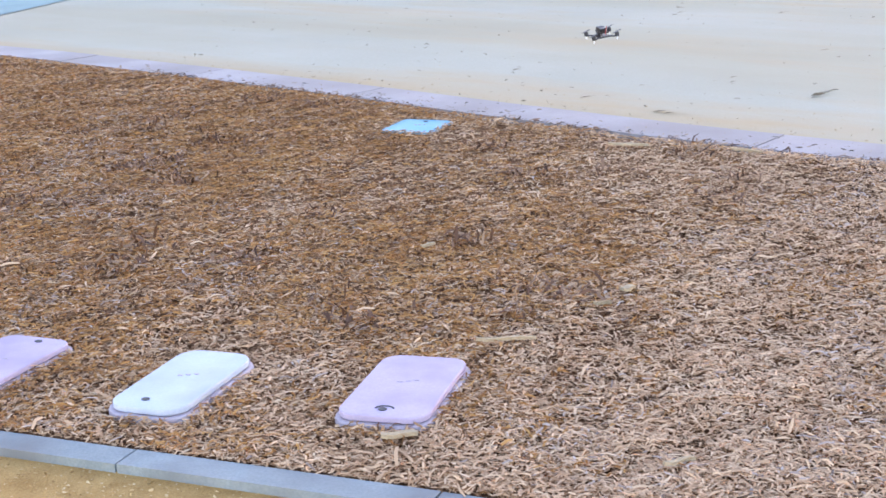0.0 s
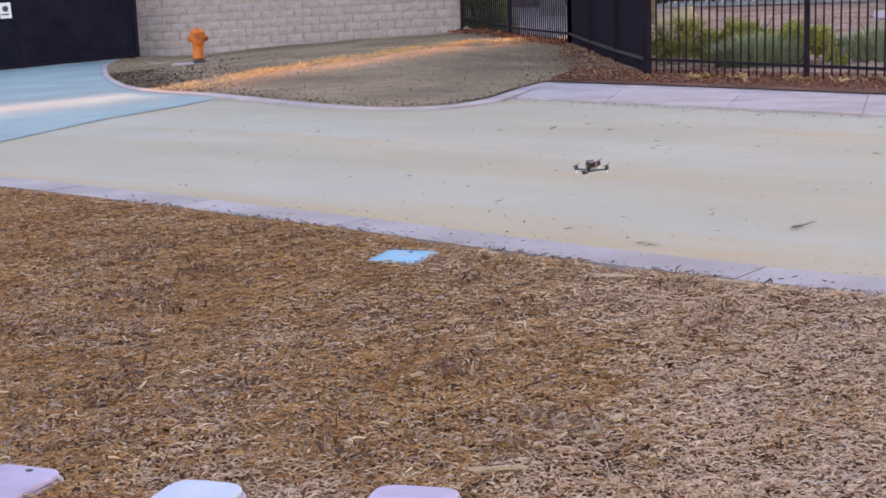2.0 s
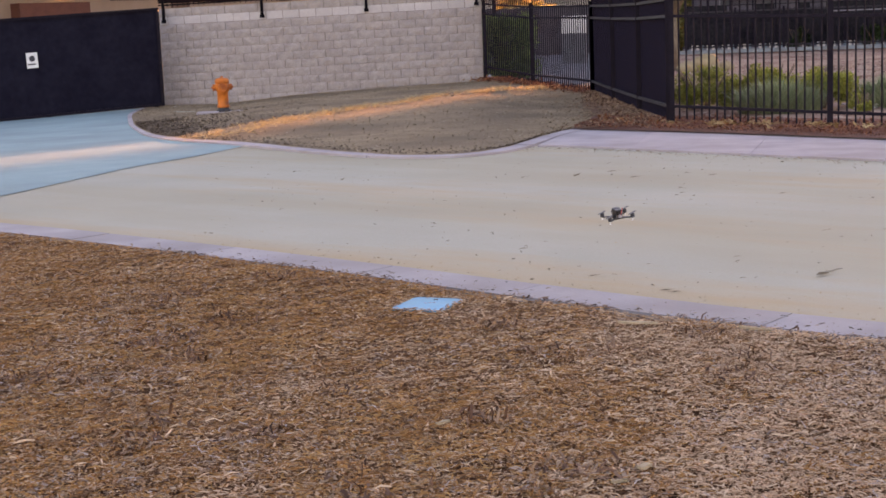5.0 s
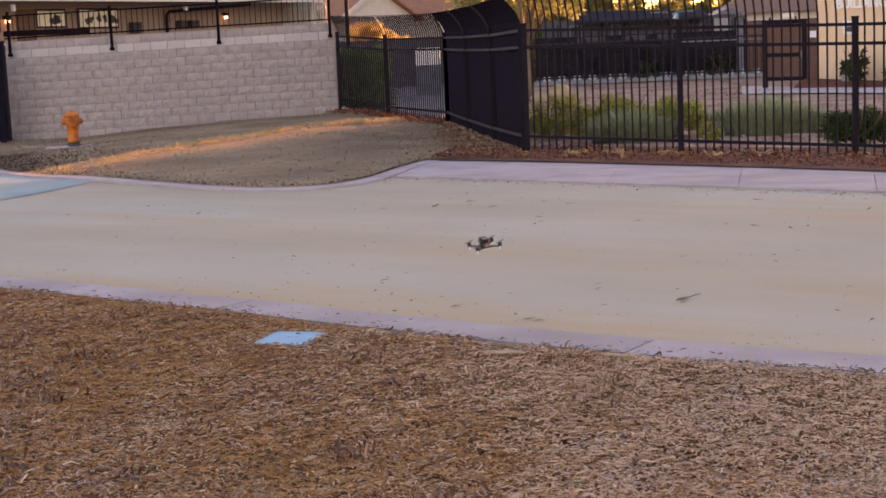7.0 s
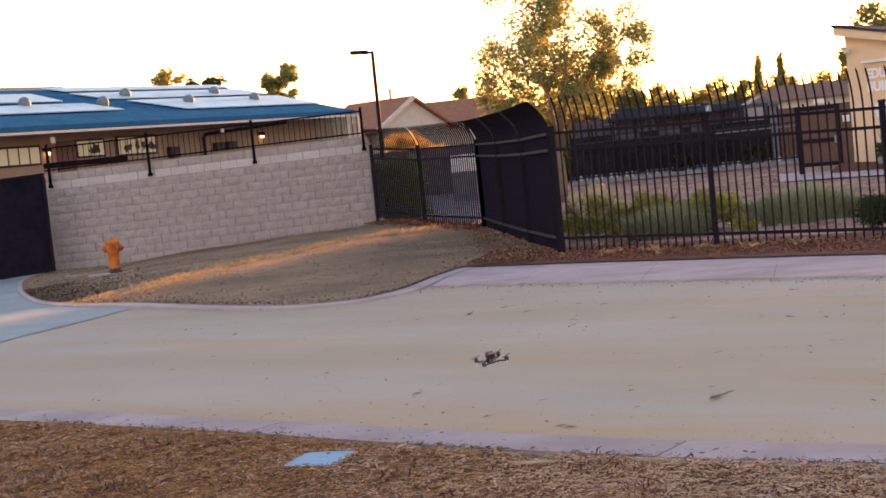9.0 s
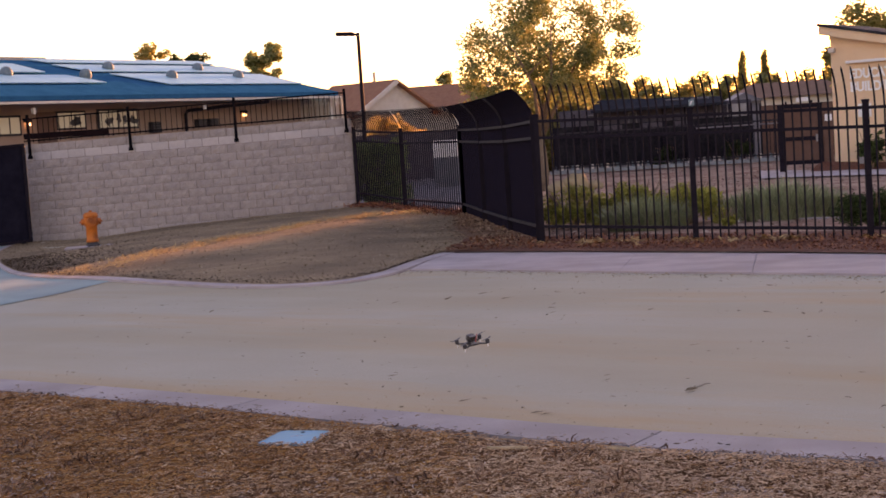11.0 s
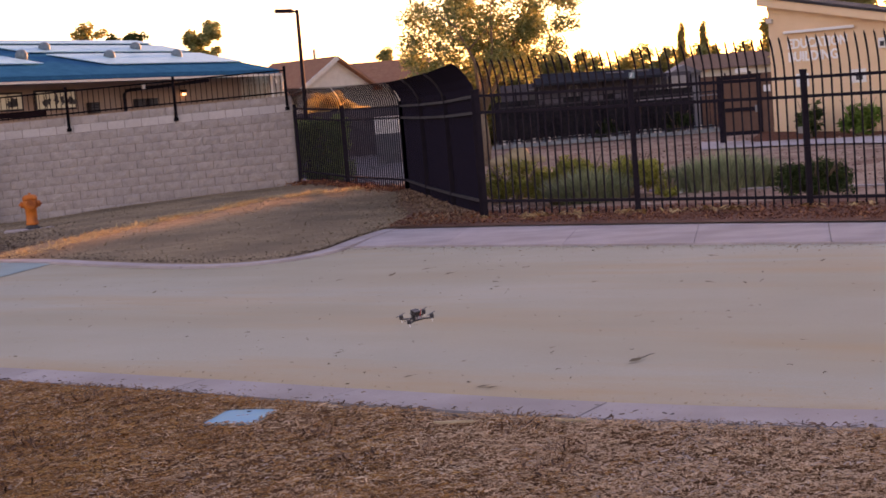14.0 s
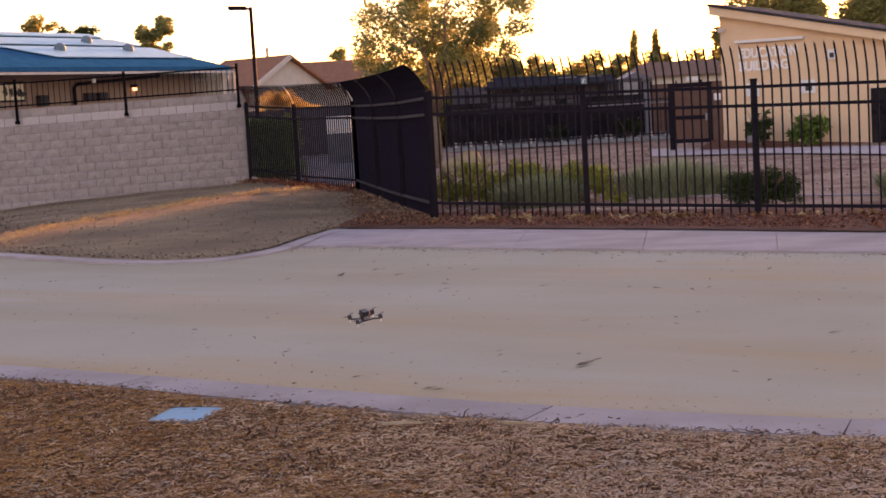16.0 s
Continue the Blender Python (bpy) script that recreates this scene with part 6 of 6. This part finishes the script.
scatter_chips("wood_chips", "brown shredded wood chip mulch", on_bed, 170000, 0.013, 0.052, 0.0035, 0.0085, M_CHIPS, 21, tilt=0.1, rise=0.008, sway=0.08)
scatter_chips("coarse_wood_chips", "coarse pale wood slivers in the mulch", on_bed, 3200, 0.035, 0.085, 0.005, 0.011, M_CHIPS_PALE, 22, tilt=0.13, rise=0.018, sway=0.08)


def on_patch(weight, lift, seed=4.0):
    """Points on the bed kept by a weight that varies over the plan."""
    def place(rng, n):
        p = on_bed(rng, n * 3)
        wob = np.array([noise.noise(Vector((x * 2.1, y * 1.7, seed))) + 0.7 * noise.noise(Vector((x * 6, y * 5, seed))) for x, y, _ in p])
        q = p[rng.random(len(p)) < np.clip(weight(p[:, 0], p[:, 1]) + 0.5 * wob, 0.0, 1.0)][:n]
        q[:, 2] += lift
        return q
    return place


def dry_side(x, y):
    # the y term pales near chips in place of a changing picture brightness
    return np.clip(0.42 + 0.75 * (x - 0.02 * y + 0.5), 0.06, 0.85) + 0.1 * np.clip((6.0 - y) / 1.4, 0, 1)


def rusty_middle(x, y):
    # the y > 6.2 term darkens far chips, also in place of picture brightness
    return 0.95 * np.exp(-(((x + 0.75) / 0.75) ** 2 + ((y - 5.5) / 1.1) ** 2)) + 0.85 * np.exp(-(((x + 2.9) / 1.2) ** 2 + ((y - 8.9) / 1.7) ** 2)) + 0.6 * np.clip((-1.2 - x) / 0.9, 0, 1) + 0.35 * np.clip((y - 6.2) / 1.2, 0, 1) * np.clip(0.4 - x, 0, 1) - 0.05


def grey_left(x, y):
    return 0.6 * np.exp(-(((x + 0.25 * y + 1.15) / 0.5) ** 2 + ((y - 7.4) / 2.0) ** 2)) + 0.3 * np.clip(x + 0.2, 0, 1)


scatter_chips("rusty_chips", "rust-brown fresher wood chips in patches", on_patch(rusty_middle, 0.01, 4.0), 66000, 0.014, 0.058, 0.0035, 0.008, M_CHIPS_RUST, 33, tilt=0.1, rise=0.008, sway=0.08)
scatter_chips("dry_pale_chips", "dry pale wood chips on top of the mulch", on_patch(dry_side, 0.01, 9.0), 56000, 0.013, 0.052, 0.0035, 0.0075, M_CHIPS_PALE, 29, tilt=0.1, rise=0.008, sway=0.08)
scatter_chips("weathered_chips", "weathered grey wood chips in patches", on_patch(grey_left, 0.012, 14.0), 17000, 0.013, 0.052, 0.0035, 0.008, M_CHIPS_GREY, 34, tilt=0.1, rise=0.008, sway=0.08)
def round_covers(rng, n):
    """Chips that have spilled over the rims of the valve boxes, most over the sunken blue one."""
    out = []
    for lx, ly, turn, w, l in LIDS:
        blue = ly > 6
        for _ in range(n // 2 if blue else n // 6):
            a = rng.uniform(0, 2 * math.pi)
            r = 1.0 / max(abs(math.cos(a)) / (w / 2), abs(math.sin(a)) / (l / 2)) + (rng.uniform(-0.014, 0.06) if blue else rng.uniform(-0.002, 0.05))
            q = Matrix.Rotation(radians(turn), 2) @ Vector((r * math.cos(a), r * math.sin(a)))
            out.append((lx + q.x, ly + q.y, 0.013 if blue else 0.02))
    return np.array(out)


scatter_chips("spilled_chips", "wood chips spilled round the valve box covers", round_covers, 420, 0.012, 0.045, 0.004, 0.009, M_CHIPS, 45, tilt=0.3, rise=0.012)
M_TUFT = chip_mat("curled_leaves", [(0.07, 0.035, 0.024), (0.14, 0.07, 0.047), (0.22, 0.12, 0.08), (0.38, 0.25, 0.17)])


def in_tufts(rng, n):
    """Curled dry leaves gathered in a few loose tufts."""
    spots = np.concatenate([np.array([(-0.45, 4.95), (-0.8, 5.55), (-0.68, 6.7), (-2.1, 5.2), (-1.62, 5.3), (-1.15, 4.75), (-0.3, 6.75), (-2.3, 6.6)]), rng.uniform([-3.2, 4.5], [0.3, 9.5], (30, 2))])
    spots = spots[spots[:, 1] < np.interp(spots[:, 0], KX, KY) - 0.25]
    p = spots[rng.integers(0, len(spots), n)] + rng.normal(0, 1, (n, 2)) * [0.075, 0.06]
    return np.stack([p[:, 0], p[:, 1], bed_z(p[:, 0], p[:, 1]) + 0.018], 1)


scatter_chips("leaf_tufts", "tufts of curled dark dry leaves on the mulch", in_tufts, 1100, 0.02, 0.07, 0.007, 0.017, M_TUFT, 28, tilt=0.6, rise=0.035)


def on_path(rng, n):
    x = rng.uniform(-3.5, 1.5, n)
    y = np.interp(x, EX, EY) - 0.11 - rng.random(n) * 1.2
    return np.stack([x, y, np.full(n, -0.008)], 1)


scatter_chips("path_grit", "loose golden grit on the granite path", on_path, 14000, 0.004, 0.013, 0.003, 0.009, chip_mat("golden_grit", [(0.28, 0.15, 0.055), (0.4, 0.23, 0.09), (0.52, 0.33, 0.15), (0.62, 0.45, 0.26)]), 42, tilt=0.2, rise=0.003)


def on_road(rng, n):
    y = rng.uniform(7.5, 18, n)
    x = rng.uniform(-0.33, 0.33, n) * y
    ok = y > np.interp(x, KX, KY) + 0.1
    return np.stack([x, y, -0.12 * np.array([ease((q - 10) / 12) for q in y]) - 0.008], 1)[ok]


scatter_chips("road_grit", "sparse bits of bark and grit on the road", on_road, 560, 0.008, 0.042, 0.004, 0.013, M_LEAF_DRY, 23, tilt=0.1, rise=0.002)


M_LITTER_KERB = chip_mat("kerb_chips", [(0.07, 0.045, 0.03), (0.14, 0.085, 0.05), (0.26, 0.17, 0.1), (0.45, 0.33, 0.22)])


def kerb_litter(rng, n):
    x = rng.uniform(-4, 2.6, n)
    y = np.interp(x, KX, KY) + rng.exponential(0.11, n)
    return np.stack([x, y, np.full(n, 0.014)], 1)


scatter_chips("kerb_litter", "stray wood chips strewn over the mow strip", kerb_litter, 480, 0.01, 0.045, 0.003, 0.009, M_LITTER_KERB, 24, tilt=0.1, rise=0.002)


def bed_rim(rng, n):
    """Dark bits of bark that draw the shadow line along the mow strip."""
    x = rng.uniform(-4, 2.6, n)
    y = np.interp(x, KX, KY) - 0.02 + rng.normal(0, 0.014, n)
    return np.stack([x, y, np.full(n, 0.016)], 1)[rng.random(n) < 0.55 + 0.45 * np.sin(5.1 * x + 2 * np.sin(1.7 * x))]


scatter_chips("shadow_line_bits", "dark bark bits that draw the shadow line at the mow strip", bed_rim, 900, 0.02, 0.08, 0.004, 0.012, M_TUFT, 49, tilt=0.2, rise=0.008)


def road_sand(rng, n):
    """Crumbs of sand along the far side of the mow strip."""
    x = rng.uniform(-4.2, 3.2, n)
    y = np.interp(x, KX, KY) + 0.36 / 0.84 + rng.exponential(0.3, n) * (0.6 + 0.5 * np.sin(2.3 * x) ** 2)
    return np.stack([x, y, np.array([ground_z(a, b) for a, b in zip(x, y)]) - 0.0095], 1)


scatter_chips("road_sand", "tan crumbs of sand along the edge of the road", road_sand, 700, 0.006, 0.022, 0.005, 0.014, chip_mat("tan_sand", [(0.4, 0.29, 0.17), (0.46, 0.35, 0.22), (0.5, 0.4, 0.28)], spec=0.05), 48, tilt=0.02, rise=0.001)


def walk_dirt(rng, n):
    """Dirt swept against the edge of the sidewalk and the mound's kerb."""
    f = rng.random(n)
    x = -2.2 + 7.4 * f
    y = np.interp(x, [p[0] for p in WALK_FRONT], [p[1] for p in WALK_FRONT]) - 0.03 - rng.exponential(0.22, n)
    return np.stack([x, y, np.array([ground_z(a, b) for a, b in zip(x, y)]) - 0.008], 1)


scatter_chips("swept_dirt", "fine brown dirt swept along the edge of the sidewalk", walk_dirt, 1000, 0.01, 0.045, 0.006, 0.02, M_STONES, 41, tilt=0.05, rise=0.002)


def on_bark(rng, n):
    f = rng.random(n)
    a = np.array([frac(back_line, q)[:] for q in f])
    k = rng.random(n)
    px, py = a[:, 0] + 0.35 * k * 1.0, a[:, 1] + k * (2.0 + 1.6 * f)
    return np.stack([px, py, np.array([ground_z(u, w) for u, w in zip(px, py)]) + 0.045], 1)


scatter_chips("bark_litter", "reddish bark pieces and dry leaves under the fence", on_bark, 20000, 0.015, 0.07, 0.008, 0.028, M_LITTER, 25, tilt=0.4, rise=0.03)

def under_fence(rng, n):
    """Dry leaves blown into clumps against the foot of the picket fence."""
    c = rng.random(26)
    f = np.clip(c[rng.integers(0, 26, n)] + rng.normal(0, 0.008, n), 0, 1)
    x = -0.1 + 10.4 * f + rng.normal(0, 0.03, n)
    y = 21.9 - 6.4 * f - 0.05 - rng.exponential(0.16, n)
    return np.stack([x, y, np.array([ground_z(u, w) for u, w in zip(x, y)]) + 0.05], 1)


scatter_chips("fallen_leaves", "pale dry leaves lying under the iron fence", under_fence, 800, 0.04, 0.12, 0.025, 0.055, chip_mat("tan_leaves", [(0.2, 0.1, 0.045), (0.38, 0.22, 0.1), (0.55, 0.37, 0.18)]), 37, tilt=0.3, rise=0.03)


def on_garden(rng, n):
    y = rng.uniform(22, 56, n)
    x = rng.uniform(-0.03, 0.36, n) * y
    return np.stack([x, y, np.array([ground_z(u, w) for u, w in zip(x, y)]) + 0.012], 1)


scatter_chips("garden_litter", "scattered bark, leaves and stones on the garden ground", on_garden, 7000, 0.03, 0.12, 0.02, 0.06, chip_mat("garden_litter_bits", [(0.15, 0.08, 0.055), (0.25, 0.15, 0.11), (0.37, 0.25, 0.19), (0.5, 0.38, 0.3)]), 38, tilt=0.12, rise=0.006)


def on_mound(rng, n):
    f, k = rng.random(n), rng.random(n) * 0.95 + 0.02
    out = []
    for q, r in zip(f, k):
        a, b = at_frac(MOUND_EDGE, q), at_frac(MOUND_BACK, q)
        p = a.lerp(b, r)
        out.append((p.x, p.y, mound_z(p.x, p.y) + 0.004))
    return np.array(out)


scatter_chips("mound_stones", "small stones and clods on the soil mound", on_mound, 14000, 0.01, 0.045, 0.008, 0.026, M_STONES, 26, tilt=0.4, rise=0.008)



def on_side_bark(rng, n):
    f, k = rng.random(n), np.where(rng.random(n) < 0.1, -rng.exponential(0.14, n), rng.random(n) ** 0.7)
    a = np.stack([np.interp(f, [0, 0.25, 0.5, 0.75, 1], [-1.55, -1.2, -1.7, -1.75, -1.9]), np.interp(f, [0, 0.25, 0.5, 0.75, 1], [21.6, 23.3, 26.8, 29.0, 31.2])], 1)
    b = np.stack([-0.1 - 1.6 * f, 21.8 + 9.2 * f], 1)
    q = a + (b - a) * k[:, None]
    return np.stack([q[:, 0], q[:, 1], np.array([mound_z(u, w) + 0.006 if e < 0 else ground_z(u, w) + 0.055 for (u, w), e in zip(q, k)])], 1)


scatter_chips("side_bark_litter", "reddish bark and dry leaves along the screened fence", on_side_bark, 5200, 0.015, 0.075, 0.008, 0.03, chip_mat("faded_bark", [(0.12, 0.055, 0.035), (0.24, 0.125, 0.08), (0.36, 0.21, 0.135), (0.54, 0.36, 0.22)]), 27, tilt=0.3, rise=0.01)


def back_litter(rng, n):
    """Bark and leaves blown along the foot of the fence beside the wall."""
    f = rng.random(n)
    x, y = B_W[0] + (B_E[0] - B_W[0]) * f, B_W[1] + (B_E[1] - B_W[1]) * f
    k = rng.normal(0.02, 0.22, n)
    x, y = x + 0.9 * k, y + 0.44 * k
    return np.stack([x, y, np.array([mound_z(u, w) for u, w in zip(x, y)]) + 0.01], 1)


scatter_chips("fence_litter", "dark bark and dry leaves along the foot of the fence", back_litter, 3600, 0.03, 0.11, 0.015, 0.04, M_LITTER, 47, tilt=0.5, rise=0.06)


def mound_rim(rng, n):
    f, k = rng.uniform(0.3, 1.0, n), rng.exponential(0.02, n)
    out = []
    for q, r in zip(f, k):
        p = at_frac(MOUND_EDGE, q).lerp(at_frac(MOUND_BACK, q), 0.005 + min(r, 0.3))
        out.append((p.x, p.y, mound_z(p.x, p.y) + 0.01))
    return np.array(out)


M_CLOD = chip_mat("moist_clods", [(0.07, 0.045, 0.03), (0.12, 0.08, 0.055), (0.18, 0.13, 0.09)])
def moist_corner(rng, n):
    """Damp dark soil thrown up beside the driveway."""
    f, k = rng.uniform(0.3, 0.54, n), rng.exponential(0.07, n)
    out = []
    for q, r in zip(f, k):
        p = at_frac(MOUND_EDGE, q).lerp(at_frac(MOUND_BACK, q), 0.005 + min(r, 0.4))
        out.append((p.x, p.y, mound_z(p.x, p.y) + 0.008))
    return np.array(out)


scatter_chips("damp_soil", "damp dark crumbly soil and bark beside the driveway", moist_corner, 4200, 0.02, 0.08, 0.012, 0.04, M_CLOD, 46, tilt=0.25, rise=0.012)
scatter_chips("moist_clods", "dark moist clods and bark along the mound kerb", mound_rim, 2200, 0.015, 0.055, 0.01, 0.03, M_CLOD, 35, tilt=0.3, rise=0.01)


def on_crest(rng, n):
    """Dry straw in patches along the crest, added to brighten the streak of last sun."""
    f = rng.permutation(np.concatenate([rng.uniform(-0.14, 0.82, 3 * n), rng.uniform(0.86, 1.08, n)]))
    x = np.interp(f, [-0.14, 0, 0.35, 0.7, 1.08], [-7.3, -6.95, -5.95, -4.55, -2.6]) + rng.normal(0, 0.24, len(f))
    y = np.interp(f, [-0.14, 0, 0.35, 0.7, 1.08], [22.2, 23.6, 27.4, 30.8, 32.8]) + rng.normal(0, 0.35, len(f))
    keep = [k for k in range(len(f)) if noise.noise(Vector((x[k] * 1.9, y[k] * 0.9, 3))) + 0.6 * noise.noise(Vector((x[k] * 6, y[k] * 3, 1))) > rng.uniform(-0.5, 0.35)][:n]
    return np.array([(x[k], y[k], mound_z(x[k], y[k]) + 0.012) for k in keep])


# light golden colour carries part of the streak's sunlight
M_STRAW = chip_mat("streak_straw", [(0.42, 0.28, 0.13), (0.58, 0.41, 0.2), (0.72, 0.54, 0.28)], through_light=0.35)
scatter_chips("streak_straw", "short pale straw added to brighten the sun streak on the mound", on_crest, 9000, 0.02, 0.1, 0.004, 0.013, M_STRAW, 36, tilt=0.4, rise=0.03)

# leaves and twigs lying on the road
LEAF = Mesh().add([(-0.06, 0, 0), (-0.02, 0.016, 0.006), (0.03, 0.018, 0.004), (0.065, 0.004, 0.012), (0.02, -0.014, 0.008), (-0.03, -0.013, 0.003)], [(0, 5, 1), (1, 5, 4, 2), (2, 4, 3)]).data("dry_leaf")
LEAF.materials.append(M_LEAF_DRY)
rng = random.Random(77)
leaf_spots = [(-0.43, 14.7, 0.3), (-1.04, 15.0, 1.2), (-0.68, 15.35, 0.1), (-0.09, 8.45, 0.1), (-0.54, 8.95, 0.4), (1.6, 10.3, 2), (-0.04, 8.4, 0.1), (0.02, 13.2, 0.4), (1.0, 10.7, 0.2), (0.35, 9.6, 0.1), (-1.9, 11.2, 0.5), (2.9, 13.3, 1)]
for k in range(22):
    y = rng.uniform(8.6, 16.5)
    leaf_spots.append((rng.uniform(-0.3, 0.3) * y, y, rng.uniform(0, 3)))
for k, (x, y, a) in enumerate(leaf_spots):
    if y < curve_y(KERB_NEAR, x) + 0.45:
        continue
    ob = new("dry_leaf", LEAF)
    ob.matrix_basis = pose(x, y, ground_z(x, y) - 0.008, 0, 0, a * 57) @ Matrix.Scale(rng.uniform(0.4, 1.0) if k > 2 else 1.4, 4)
    tagged(ob, "dark dry leaf lying on the sandy road", "leaf", "leaves on the road")
# long pale slivers that stand out in the mulch
for x, y, a, L, w in ((-0.52, 4.4, 12, 0.19, 0.016), (0.02, 3.5, 24, 0.09, 0.02), (-0.24, 7.34, -4, 0.2, 0.03), (-0.16, 4.95, 40, 0.06, 0.04), (-0.72, 3.63, 12, 0.1, 0.03), (-0.24, 4.8, 5, 0.06, 0.02), (0.33, 7.2, -25, 0.16, 0.02), (-0.95, 5.5, 40, 0.07, 0.02)):
    mm = Mesh()
    n = 6
    vv = []
    for k in range(n + 1):
        t = k / n - 0.5
        ww = w * (0.55 + 0.45 * math.cos(t * 2.6)) / 2
        vv += [(t * L, -ww + 0.01 * math.sin(5 * t), 0.0), (t * L, ww + 0.01 * math.sin(5 * t), 0.0), (t * L, ww * 0.8 + 0.01 * math.sin(5 * t), 0.01), (t * L, -ww * 0.8 + 0.01 * math.sin(5 * t), 0.01)]
    mm.add(vv, [(4 * k + j, 4 * k + 4 + j, 4 * k + 4 + (j + 1) % 4, 4 * k + (j + 1) % 4) for k in range(n) for j in range(4)] + [(0, 1, 2, 3), (4 * n + 3, 4 * n + 2, 4 * n + 1, 4 * n)])
    ob = part("wood_sliver", mm, mat("pale_sliver", (0.34, 0.24, 0.14), (0.46, 0.35, 0.23), 20, 0.85, 0.3, 120))
    ob.matrix_basis = pose(x, y, bed_z(x, y) + 0.024, 0, 3, a)
    tagged(ob, "long pale wood sliver lying on the mulch", "wood chip", "large wood slivers")
twig = thing("twig", "grey curved dry twig with a withered leaf on the road", "twig", at=pose(0.86, 8.93, ground_z(0.86, 8.93) - 0.004, 0, 0, 38))
part("stem", Mesh().tube([(-0.11, 0.0, 0.004), (-0.05, 0.012, 0.008), (0.02, 0.008, 0.01), (0.08, 0.03, 0.012), (0.12, 0.026, 0.01)], [0.003, 0.005, 0.006, 0.004, 0.002], 6), mat("grey_twig", (0.17, 0.15, 0.12), (0.27, 0.24, 0.2), 30, 0.9, 0.3, 150), twig)
part("leaf", Mesh().add([(-0.13, -0.012, 0.006), (-0.08, 0.012, 0.014), (-0.03, 0.01, 0.012), (-0.02, -0.012, 0.005), (-0.08, -0.026, 0.004)], [(0, 4, 1), (1, 4, 3, 2)]), M_LEAF_DRY, twig)
